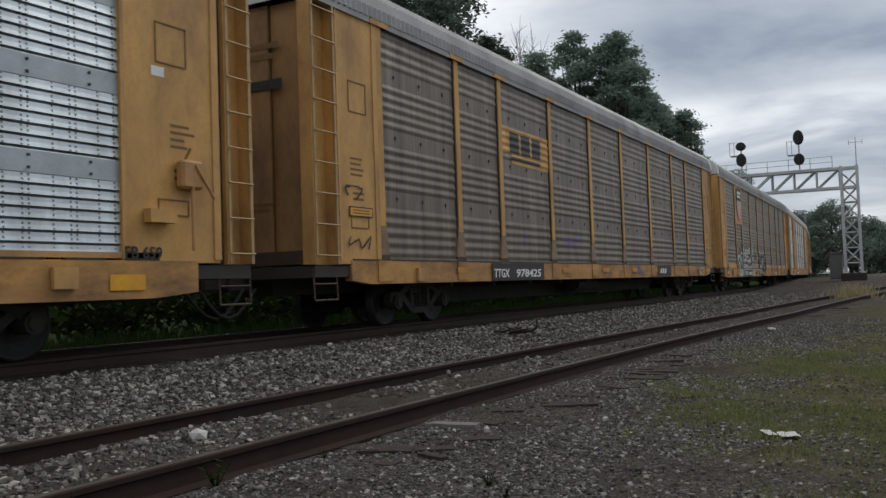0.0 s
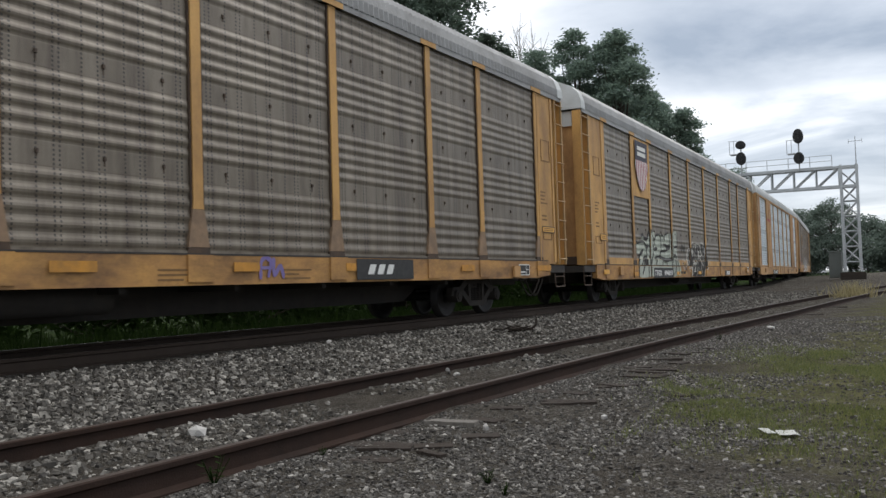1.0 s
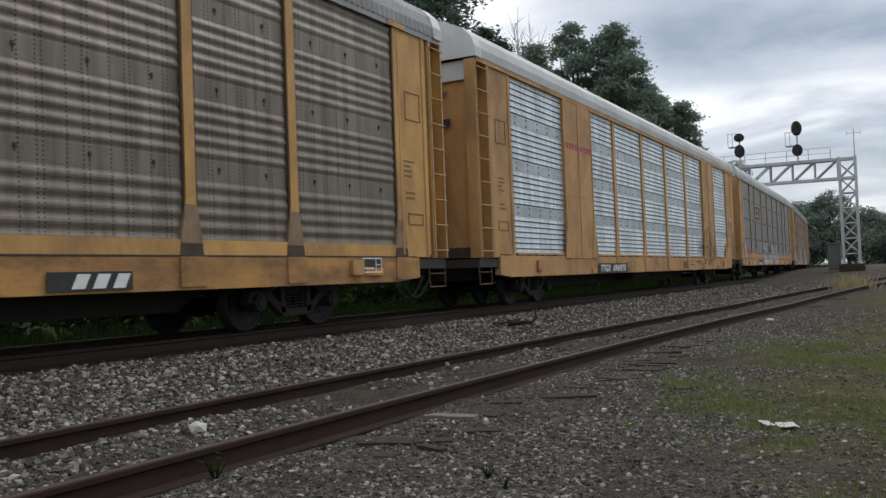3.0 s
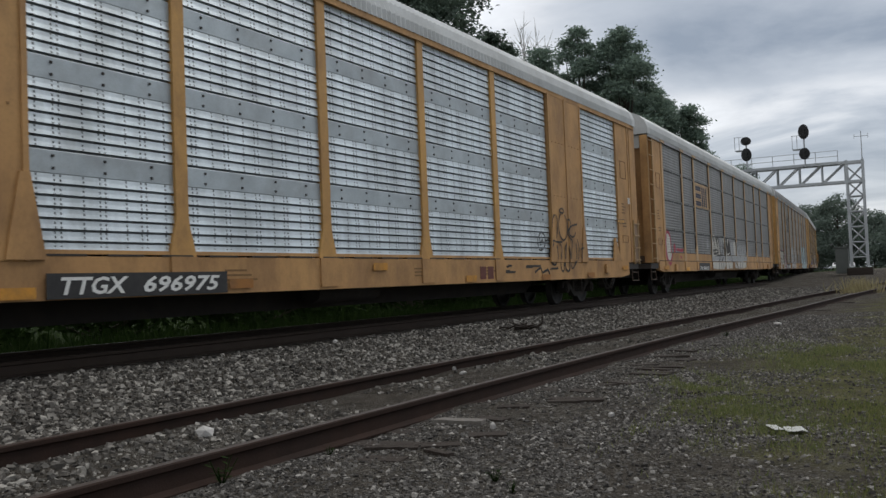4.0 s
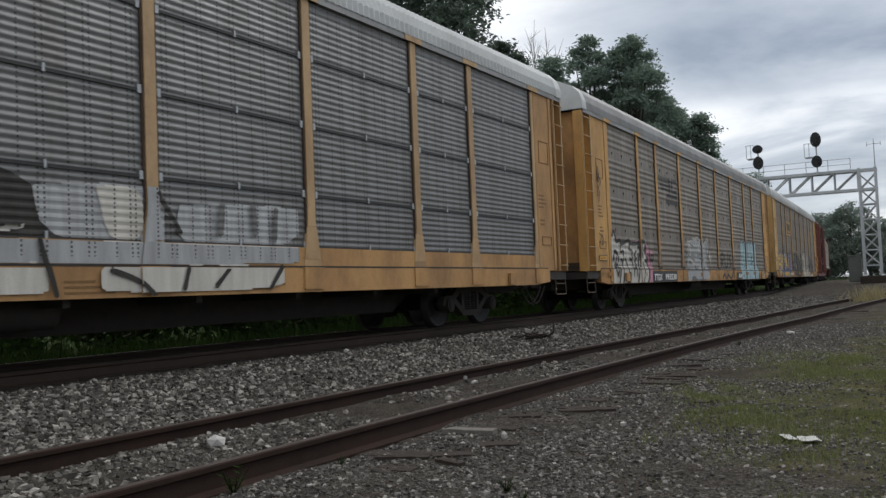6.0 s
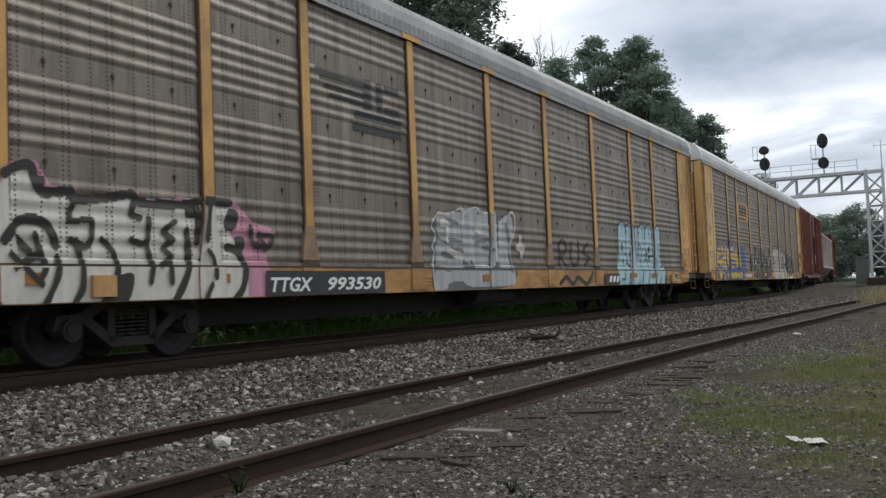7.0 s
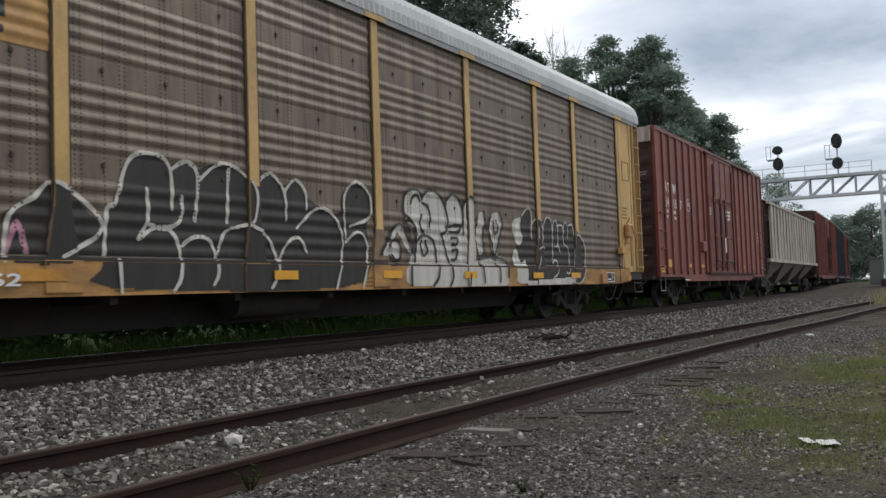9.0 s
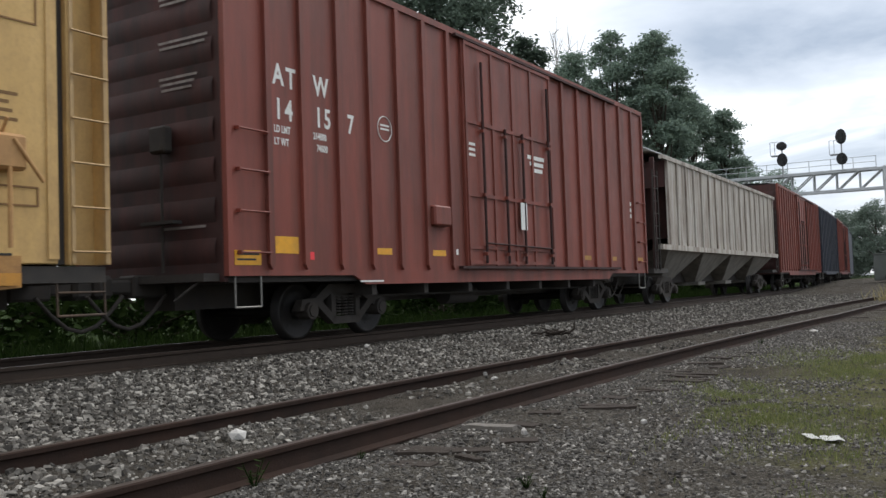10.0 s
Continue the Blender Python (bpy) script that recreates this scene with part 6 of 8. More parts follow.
SPRAY[(2, 'green_white')] = []
SPRAY[(2, 'green_white')].append(('fill', 'spray_pale', 0, [[(4.85, 1.79), (5.44, 1.78), (5.55, 1.99), (5.74, 2.06), (5.86, 1.93), (6.12, 1.88), (6.41, 2.07), (6.7, 2.14), (7.14, 2.14), (7.24, 2.01), (7.7, 2.1), (8.12, 2.11), (8.56, 2.12), (9.43, 2.18), (10.21, 2.27), (10.18, 1.77), (10.21, 1.4), (10.48, 1.03), (10.32, 0.7), (6.84, 0.7), (5.01, 0.7), (5.05, 1.06), (5.17, 1.26), (5.4, 1.42), (4.92, 1.43)]]))
SPRAY[(2, 'green_white')].append(('fill', 'spray_black', 0, [[(5.92, 1.71), (6.32, 1.7), (6.24, 1.59), (5.97, 1.58)], [(7.04, 1.64), (7.43, 1.67), (7.38, 1.57), (7.03, 1.54)], [(8.54, 1.75), (9.11, 1.78), (9.13, 1.61), (8.6, 1.6)], [(5.79, 1.2), (6.08, 1.21), (6.11, 1.07), (5.82, 1.07)]]))
SPRAY[(2, 'green_white')].append(('line', 'spray_black', 0.06, [[(4.94, 1.79), (4.85, 1.63), (4.89, 1.43)], [(5.55, 1.99), (5.71, 2.01), (5.86, 1.91), (6.16, 1.89), (6.37, 2.08), (6.6, 2.16)], [(5.3, 1.39), (5.08, 1.14), (4.97, 0.72)], [(5.3, 1.39), (5.65, 1.52)]]))
SPRAY[(2, 'green_white')].append(('line', 'spray_black', 0.06, [[(9.68, 1.39), (9.83, 1.13), (9.75, 0.88)], [(7.65, 1.35), (8.51, 1.25), (9.27, 1.28)]]))
SPRAY[(2, 'green_white')].append(('line', 'spray_black', 0.036, [[(5.02, 1.74), (5.54, 1.8), (5.79, 1.78), (6.0, 1.64), (6.04, 1.48), (6.09, 1.32)], [(5.98, 1.66), (6.32, 1.67)], [(5.4, 1.06), (5.57, 1.22), (5.83, 1.33), (6.09, 1.32)], [(5.7, 1.21), (6.09, 1.22), (6.1, 0.69)]]))
SPRAY[(2, 'green_white')].append(('line', 'spray_black', 0.036, [[(5.37, 0.79), (5.62, 1.02), (5.74, 1.21)], [(6.51, 2.09), (6.42, 1.07), (6.41, 0.73)], [(6.7, 2.12), (7.01, 1.86), (6.89, 1.59), (6.65, 1.33), (6.45, 1.07)], [(7.05, 1.87), (7.21, 2.01), (7.7, 2.09), (7.89, 1.91), (7.88, 1.54)]]))
SPRAY[(2, 'green_white')].append(('line', 'spray_black', 0.036, [[(7.95, 2.08), (8.24, 2.05), (8.34, 1.94), (8.47, 2.09), (8.75, 2.15)], [(8.15, 1.76), (8.54, 1.75)], [(9.09, 2.16), (9.06, 1.68)], [(9.44, 2.25), (9.36, 1.18)]]))
SPRAY[(2, 'green_white')].append(('line', 'spray_black', 0.036, [[(7.65, 1.37), (7.83, 1.52), (8.53, 1.56), (8.62, 1.61)], [(7.02, 1.29), (7.25, 1.34), (7.65, 1.35)], [(9.27, 1.28), (9.64, 1.44), (9.99, 1.34), (10.17, 0.77)], [(7.89, 1.07), (8.01, 1.22), (8.41, 1.2), (8.5, 1.08)]]))
SPRAY[(2, 'green_white')].append(('line', 'spray_black', 0.036, [[(7.25, 1.32), (7.08, 1.07)], [(9.35, 1.08), (9.44, 0.88), (9.33, 0.76)], [(10.21, 2.23), (10.13, 1.77)], [(9.6, 1.7), (10.13, 1.74)]]))
SPRAY[(2, 'small_throwup')] = []
SPRAY[(2, 'small_throwup')].append(('fill', 'spray_black', 0, [[(12.04, 1.67), (12.88, 1.88), (14.76, 1.92), (15.26, 1.78), (15.09, 1.11), (13.98, 0.72), (12.36, 0.74)]]))
SPRAY[(2, 'small_throwup')].append(('line', 'spray_white', 0.03, [[(11.97, 0.86), (11.97, 1.44), (12.18, 1.7)], [(12.55, 1.87), (12.83, 1.96), (12.75, 1.7), (12.85, 1.46)], [(13.16, 1.71), (13.48, 1.91), (13.93, 1.86), (14.07, 1.61), (13.89, 1.35)], [(14.27, 1.98), (14.76, 1.89), (14.99, 1.5)]]))
SPRAY[(2, 'small_throwup')].append(('line', 'spray_white', 0.03, [[(12.82, 1.16), (13.41, 1.2), (13.23, 0.85)], [(14.22, 1.55), (14.03, 1.23), (14.5, 1.04)], [(12.04, 1.03), (12.58, 1.04), (12.39, 0.74)], [(13.61, 1.72), (13.67, 1.35)]]))
SPRAY[(5, 'white_pink')] = []
SPRAY[(5, 'white_pink')].append(('fill', 'spray_pink', 0, [[(1.95, 2.11), (2.28, 2.18), (2.41, 2.03), (2.5, 1.92), (2.77, 1.93), (2.84, 1.86), (3.58, 1.96), (3.66, 1.88), (4.62, 1.96), (5.1, 1.96), (5.45, 1.72), (5.89, 1.59), (5.71, 1.36), (5.71, 0.72), (4.95, 0.59), (1.92, 0.64)]]))
SPRAY[(5, 'white_pink')].append(('fill', 'spray_white', 0, [[(1.94, 2.03), (2.25, 2.11), (2.3, 1.9), (2.37, 1.85), (2.73, 1.87), (2.78, 1.81), (3.5, 1.9), (3.66, 1.81), (5.05, 1.9), (4.99, 1.63), (5.13, 1.42), (5.27, 1.05), (5.26, 0.69), (1.92, 0.66)]]))
SPRAY[(5, 'white_pink')].append(('fill', 'spray_black', 0, [[(2.26, 2.1), (2.32, 2.01), (2.41, 2.02), (2.38, 1.87), (2.28, 1.93)], [(5.04, 1.86), (5.2, 1.82), (5.14, 1.6), (4.95, 1.57), (4.95, 1.7)], [(5.12, 1.5), (5.29, 1.49), (5.28, 1.31), (5.13, 1.29)], [(4.29, 1.83), (4.47, 1.86), (4.47, 1.71), (4.31, 1.7)]]))
SPRAY[(5, 'white_pink')].append(('fill', 'spray_black', 0, [[(3.25, 0.99), (3.48, 1.02), (3.38, 0.68), (3.13, 0.65)]]))
SPRAY[(5, 'white_pink')].append(('line', 'spray_black', 0.05, [[(1.94, 2.01), (2.12, 2.1), (2.25, 2.11), (2.31, 1.91), (2.43, 1.85), (2.7, 1.89), (2.75, 1.81), (3.16, 1.85), (3.5, 1.92), (3.62, 1.83), (4.29, 1.85), (4.48, 1.91), (4.66, 1.91), (5.05, 1.92)], [(4.98, 1.36), (5.16, 1.31), (5.27, 1.09), (5.21, 0.84), (5.07, 0.7)], [(1.93, 1.35), (2.09, 1.54), (2.27, 1.57), (2.43, 1.5), (2.52, 1.31)], [(4.31, 1.53), (4.32, 1.26), (4.26, 0.99), (4.08, 0.71)]]))
SPRAY[(5, 'white_pink')].append(('line', 'spray_black', 0.05, [[(4.47, 1.84), (4.51, 1.71), (4.46, 1.4)]]))
SPRAY[(5, 'white_pink')].append(('line', 'spray_black', 0.036, [[(2.75, 1.81), (2.68, 1.58), (2.95, 1.59), (2.91, 1.32), (2.69, 1.37)], [(2.76, 1.36), (2.81, 1.11), (2.8, 0.87), (2.71, 0.73)], [(3.07, 1.39), (3.22, 1.27), (3.25, 1.02), (3.13, 0.78), (3.02, 0.68)], [(3.54, 1.85), (3.48, 1.69), (3.61, 1.66)]]))
SPRAY[(5, 'white_pink')].append(('line', 'spray_black', 0.036, [[(3.73, 1.65), (3.69, 1.37), (3.47, 1.4)], [(3.69, 1.37), (3.74, 1.12), (3.71, 0.92)], [(4.13, 1.64), (3.94, 1.51), (4.08, 1.42), (3.93, 1.32), (4.05, 1.22), (3.88, 1.12)], [(4.01, 1.22), (4.02, 0.92)]]))
SPRAY[(5, 'white_pink')].append(('line', 'spray_black', 0.036, [[(2.52, 1.19), (2.5, 0.99), (2.36, 0.71)], [(1.99, 1.21), (2.32, 0.91)], [(2.27, 1.42), (2.36, 1.11), (2.32, 0.99)], [(2.08, 1.36), (2.2, 1.25)]]))
SPRAY[(5, 'white_pink')].append(('line', 'spray_black', 0.036, [[(2.02, 1.08), (2.3, 1.22)], [(4.61, 1.3), (4.7, 1.19), (4.71, 0.98)], [(4.66, 1.86), (4.6, 1.43)], [(5.4, 1.64), (5.44, 1.42), (5.71, 1.36)]]))
SPRAY[(5, 'white_pink')].append(('line', 'spray_black', 0.036, [[(5.55, 1.54), (5.83, 1.51), (5.71, 1.36), (5.55, 1.54)], [(4.63, 0.88), (4.53, 0.71)]]))
SPRAY[(5, 'white_scribble')] = []
SPRAY[(5, 'white_scribble')].append(('fill', 'spray_grey', 0, [[(10.02, 1.9), (10.3, 2.12), (11.09, 2.22), (11.66, 2.22), (12.43, 2.18), (13.2, 2.23), (13.31, 1.95), (13.15, 1.56), (13.1, 0.8), (9.96, 0.75)]]))
SPRAY[(5, 'white_scribble')].append(('fill', 'spray_silver', 0, [[(10.19, 2.03), (10.55, 2.12), (10.95, 2.16), (11.22, 2.06), (11.05, 1.5), (10.65, 1.53), (10.21, 1.71)], [(11.09, 2.22), (11.73, 2.27), (11.95, 2.15), (12.39, 2.13), (12.33, 1.17), (11.17, 1.25)], [(10.17, 1.59), (10.52, 1.56), (11.04, 1.33), (11.02, 1.12), (10.15, 1.15)], [(12.62, 2.05), (13.02, 2.22), (13.25, 2.14), (13.22, 1.75), (12.97, 1.46), (13.03, 1.13), (12.56, 1.13)]]))
SPRAY[(5, 'white_scribble')].append(('fill', 'spray_silver', 0, [[(10.0, 1.06), (12.36, 1.08), (13.12, 1.03), (13.06, 0.78), (11.28, 0.78), (11.01, 0.87), (10.48, 0.85), (10.41, 0.74), (9.99, 0.75)]]))
SPRAY[(5, 'white_scribble')].append(('line', 'spray_white', 0.032, [[(10.3, 2.12), (10.04, 1.94), (10.01, 1.82), (10.13, 1.69), (10.0, 1.5), (10.06, 1.37), (9.94, 1.07), (9.99, 0.75)], [(10.23, 2.1), (10.68, 2.1), (11.09, 2.24), (11.18, 2.1), (11.11, 1.88)], [(11.18, 2.14), (11.66, 2.29), (11.96, 2.19), (12.43, 2.23)], [(12.62, 2.05), (12.84, 2.07), (13.2, 2.28), (13.37, 2.15), (13.26, 1.8), (13.06, 1.56), (13.13, 1.18), (13.16, 0.89), (13.06, 0.75)]]))
SPRAY[(5, 'white_scribble')].append(('line', 'spray_white', 0.07, [[(12.43, 2.18), (12.41, 1.31)], [(13.57, 1.77), (13.59, 1.38)], [(13.39, 1.57), (13.7, 1.55)], [(10.35, 1.92), (10.54, 1.91), (10.52, 1.64)]]))
SPRAY[(5, 'white_scribble')].append(('line', 'spray_white', 0.07, [[(10.64, 1.4), (11.04, 1.33)], [(11.64, 1.86), (11.86, 1.83)]]))
SPRAY[(5, 'white_scribble')].append(('line', 'spray_grey', 0.03, [[(10.54, 2.01), (10.93, 1.95)], [(10.59, 1.65), (11.05, 1.62)], [(10.84, 1.47), (11.07, 1.45)], [(11.38, 1.25), (11.45, 1.16)]]))
SPRAY[(5, 'white_scribble')].append(('line', 'spray_grey', 0.03, [[(10.32, 1.39), (10.7, 1.32)], [(11.84, 1.52), (12.3, 1.49)], [(11.62, 1.64), (12.24, 1.69)], [(12.92, 2.02), (13.04, 1.65)]]))
SPRAY[(5, 'blue_letters')] = []
SPRAY[(5, 'blue_letters')].append(('fill', 'spray_sky', 0, [[(19.51, 1.25), (19.63, 1.64), (19.65, 2.09), (19.67, 2.29), (19.89, 2.41), (20.11, 2.42), (20.26, 2.3), (20.48, 2.39), (20.73, 2.4), (20.88, 2.31), (21.11, 2.38), (21.33, 2.31), (21.64, 2.43), (21.95, 2.36), (22.23, 2.44), (22.51, 2.38), (22.61, 2.28), (22.97, 2.44), (23.29, 2.42), (23.42, 2.24), (23.34, 1.55), (23.42, 1.52), (23.41, 1.33), (23.63, 1.3), (23.74, 1.1), (23.72, 0.72), (19.5, 0.71)]]))
SPRAY[(5, 'blue_letters')].append(('fill', 'spray_slate', 0, [[(19.85, 1.81), (19.93, 1.85), (20.0, 1.81), (19.99, 1.66), (19.93, 1.58), (19.89, 1.63)], [(20.5, 1.62), (20.65, 1.63), (20.6, 1.39), (20.53, 1.4)], [(19.92, 1.38), (20.03, 1.4), (19.99, 1.23)], [(22.18, 1.78), (22.33, 1.8), (22.34, 1.62), (22.17, 1.62)]]))
SPRAY[(5, 'blue_letters')].append(('fill', 'spray_slate', 0, [[(22.15, 1.51), (22.32, 1.52), (22.22, 1.34)], [(23.71, 1.1), (23.8, 1.03), (23.69, 0.68), (23.55, 0.72)]]))
SPRAY[(5, 'blue_letters')].append(('line', 'spray_slate', 0.021, [[(19.63, 1.61), (19.65, 2.09), (19.67, 2.29), (19.89, 2.41), (20.11, 2.42), (20.24, 2.33), (20.29, 2.24)], [(20.3, 2.3), (20.48, 2.39), (20.73, 2.4), (20.88, 2.31), (20.93, 2.03), (20.94, 1.65), (21.06, 1.35)], [(20.28, 2.24), (20.25, 1.91), (20.18, 1.57)], [(20.09, 1.54), (20.26, 1.55), (20.27, 1.32)]]))
SPRAY[(5, 'blue_letters')].append(('line', 'spray_slate', 0.021, [[(20.17, 1.28), (20.46, 1.26), (20.54, 1.03)], [(20.73, 2.39), (20.71, 1.95), (20.57, 1.45), (20.54, 1.03)], [(20.93, 2.31), (21.11, 2.38), (21.29, 2.33), (21.35, 2.2), (21.3, 1.87), (21.27, 1.45)], [(21.36, 2.33), (21.64, 2.43), (21.91, 2.37), (21.97, 2.26), (21.9, 1.77), (22.02, 1.64)]]))
SPRAY[(5, 'blue_letters')].append(('line', 'spray_slate', 0.021, [[(21.28, 1.77), (21.38, 1.84), (21.5, 1.8), (21.53, 1.46)], [(21.37, 1.45), (21.48, 1.23), (21.52, 0.96), (21.4, 0.74)], [(21.77, 1.53), (22.01, 1.61), (22.01, 1.54), (21.79, 1.4), (22.01, 1.42), (22.12, 1.17), (22.08, 0.89), (21.9, 0.73)], [(22.01, 2.33), (22.23, 2.44), (22.46, 2.39), (22.59, 2.24), (22.56, 1.53)]]))
SPRAY[(5, 'blue_letters')].append(('line', 'spray_slate', 0.021, [[(22.15, 1.53), (22.58, 1.53)], [(22.76, 2.3), (22.97, 2.44), (23.27, 2.43), (23.42, 2.24), (23.34, 1.55), (23.42, 1.52), (23.39, 1.33)], [(22.73, 2.18), (22.73, 1.68), (22.62, 1.39), (22.56, 1.03)], [(22.68, 1.54), (22.84, 1.39), (22.79, 1.03), (22.65, 0.74)]]))
SPRAY[(5, 'blue_letters')].append(('line', 'spray_slate', 0.021, [[(23.1, 1.84), (23.11, 1.32)], [(23.29, 1.21), (23.46, 1.29), (23.66, 1.22), (23.74, 1.09)], [(19.96, 1.23), (19.99, 0.97), (19.89, 0.75)], [(20.38, 1.03), (20.31, 0.74)]]))
SPRAY[(5, 'blue_letters')].append(('line', 'spray_slate', 0.021, [[(21.14, 1.04), (21.11, 0.84), (21.01, 0.72)], [(20.52, 0.88), (20.38, 0.72)], [(23.14, 1.03), (23.06, 0.81), (22.95, 0.72)], [(19.63, 1.61), (19.56, 1.31)]]))
SPRAY[(5, 'blue_letters')].append(('line', 'spray_slate', 0.021, [[(19.65, 0.87), (19.92, 0.87)]]))
SPRAY[(6, 'pale_letters')] = []
SPRAY[(6, 'pale_letters')].append(('fill', 'spray_white', 0, [[(15.8, 2.01), (15.83, 2.27), (15.96, 2.39), (16.21, 2.41), (16.35, 2.28), (16.49, 2.41), (16.72, 2.43), (16.93, 2.35), (17.07, 2.18), (17.14, 2.31), (17.31, 2.42), (17.53, 2.34), (17.69, 2.11), (17.65, 1.81), (17.72, 1.69), (17.79, 2.28), (18.03, 2.43), (18.14, 2.22), (18.07, 1.36), (18.16, 1.24), (18.99, 1.34), (19.31, 1.26), (19.29, 0.94), (19.2, 0.77), (15.88, 0.81), (15.91, 1.2), (16.03, 1.39), (16.12, 1.58), (16.23, 1.66), (16.02, 1.8), (15.86, 1.86)], [(18.24, 2.06), (18.35, 2.15), (18.5, 2.15), (18.48, 1.94), (18.4, 1.81), (18.41, 1.42), (18.16, 1.32), (18.15, 1.88)], [(18.75, 2.09), (18.88, 2.17), (19.11, 2.18), (19.22, 2.03), (19.09, 1.75), (18.97, 1.52), (18.99, 1.34), (18.8, 1.38), (18.73, 1.65), (18.63, 1.86)], [(15.06, 1.29), (15.16, 1.45), (15.35, 1.55), (15.45, 1.73), (15.59, 1.8), (15.73, 1.76), (15.82, 1.6), (15.99, 1.39), (15.9, 1.35), (15.7, 1.56), (15.6, 1.68), (15.5, 1.59), (15.44, 1.37), (15.34, 1.3)]]))
SPRAY[(6, 'pale_letters')].append(('fill', 'spray_white', 0, [[(15.42, 1.5), (15.6, 1.51), (15.64, 1.31), (15.49, 1.2), (15.37, 1.3)]]))
SPRAY[(6, 'pale_letters')].append(('line', 'spray_black', 0.026, [[(15.94, 1.91), (15.79, 2.01), (15.83, 2.27), (15.96, 2.39), (16.21, 2.41), (16.35, 2.28)], [(16.01, 2.17), (16.06, 2.27), (16.2, 2.32), (16.28, 2.23)], [(16.34, 2.25), (16.49, 2.41), (16.72, 2.43), (16.93, 2.35), (17.13, 2.11), (17.16, 1.87), (17.05, 1.72), (16.93, 1.69)], [(16.36, 2.2), (16.53, 2.14), (16.59, 1.99), (16.55, 1.79)]]))
SPRAY[(6, 'pale_letters')].append(('line', 'spray_black', 0.026, [[(16.32, 1.99), (16.26, 1.89), (16.29, 1.74), (16.37, 1.72)], [(17.1, 2.18), (17.18, 2.33), (17.34, 2.42), (17.55, 2.35), (17.72, 2.11), (17.65, 1.9), (17.5, 1.75)], [(15.81, 1.82), (15.9, 1.89), (16.04, 1.85), (16.13, 1.69), (16.06, 1.43), (15.96, 1.57), (15.93, 1.76), (15.81, 1.82)], [(16.05, 1.17), (16.12, 1.47), (16.23, 1.61), (16.43, 1.65), (16.66, 1.56), (16.73, 1.33), (16.73, 1.18)]]))
SPRAY[(6, 'pale_letters')].append(('line', 'spray_black', 0.026, [[(16.28, 1.55), (16.25, 1.47), (16.33, 1.32), (16.45, 1.36), (16.4, 1.55)], [(16.93, 1.69), (17.04, 1.42), (17.15, 1.18)], [(17.08, 1.82), (17.57, 1.87), (17.5, 1.75), (17.18, 1.75)], [(17.24, 1.63), (17.46, 1.64), (17.45, 1.53), (17.27, 1.52)]]))
SPRAY[(6, 'pale_letters')].append(('line', 'spray_black', 0.026, [[(17.26, 1.41), (17.45, 1.43), (17.39, 1.27), (17.22, 1.26)], [(17.72, 2.23), (17.94, 2.42), (18.14, 2.31)], [(18.24, 2.06), (18.11, 1.75), (18.17, 1.45), (18.23, 1.28)], [(18.5, 2.15), (18.53, 1.95), (18.4, 1.72), (18.46, 1.37)]]))
SPRAY[(6, 'pale_letters')].append(('line', 'spray_black', 0.026, [[(18.75, 2.09), (18.63, 1.86), (18.77, 1.56), (18.83, 1.31), (19.09, 1.75), (19.22, 1.99), (19.12, 2.19)], [(18.84, 2.01), (18.86, 1.79), (19.02, 1.84), (18.95, 2.03)], [(15.3, 1.55), (15.48, 1.75), (15.61, 1.8), (15.76, 1.75), (16.01, 1.35)], [(15.35, 1.44), (15.42, 1.53), (15.6, 1.51), (15.65, 1.31), (15.51, 1.2), (15.39, 1.3)]]))
SPRAY[(6, 'pale_letters')].append(('line', 'spray_black', 0.026, [[(15.06, 1.29), (15.16, 1.45), (15.35, 1.55)], [(15.89, 1.13), (15.88, 0.81)], [(16.76, 1.14), (16.72, 0.94), (16.54, 0.79)], [(17.18, 1.14), (17.21, 0.94), (17.11, 0.8)]]))
SPRAY[(6, 'pale_letters')].append(('line', 'spray_black', 0.026, [[(17.8, 0.98), (17.76, 0.79)], [(18.16, 1.2), (18.3, 1.11), (18.35, 0.85)], [(18.09, 1.32), (18.99, 1.31), (19.3, 1.21), (19.32, 0.94)], [(18.82, 1.2), (18.97, 1.07), (18.96, 0.85)]]))
SPRAY[(6, 'grey_letters')] = []
SPRAY[(6, 'grey_letters')].append(('fill', 'spray_black', 0, [[(19.85, 1.83), (20.08, 2.18), (20.31, 2.34), (20.52, 2.26), (20.53, 2.05), (20.78, 2.18), (21.0, 2.09), (21.3, 2.22), (21.51, 2.13), (21.73, 2.19), (22.2, 2.14), (22.64, 2.14), (22.89, 1.95), (23.29, 1.8), (23.34, 1.42), (23.15, 0.92), (22.64, 0.77), (20.08, 0.78), (20.0, 1.13), (19.8, 1.53)]]))
SPRAY[(6, 'grey_letters')].append(('fill', 'spray_white', 0, [[(19.63, 1.94), (19.73, 2.08), (20.08, 2.15), (19.98, 1.94), (20.09, 1.78), (20.06, 1.64), (19.83, 1.59), (19.72, 1.75)], [(19.61, 1.26), (19.67, 1.46), (19.82, 1.49), (19.96, 1.23), (20.19, 1.27), (20.19, 0.83), (19.74, 0.83), (19.73, 1.06)], [(20.22, 0.86), (21.35, 0.89), (22.65, 0.92), (22.26, 0.76), (20.22, 0.78)]]))
SPRAY[(6, 'grey_letters')].append(('line', 'spray_white', 0.028, [[(20.52, 1.73), (20.53, 2.01), (20.78, 2.16), (20.98, 2.12), (21.08, 1.98), (21.04, 1.62), (20.81, 1.53)], [(20.82, 1.97), (20.82, 1.75)], [(21.08, 1.98), (21.24, 2.18), (21.4, 2.22), (21.56, 2.06), (21.51, 1.22)], [(21.59, 1.98), (21.65, 2.14), (21.79, 2.17), (21.84, 2.04), (21.83, 1.61)]]))
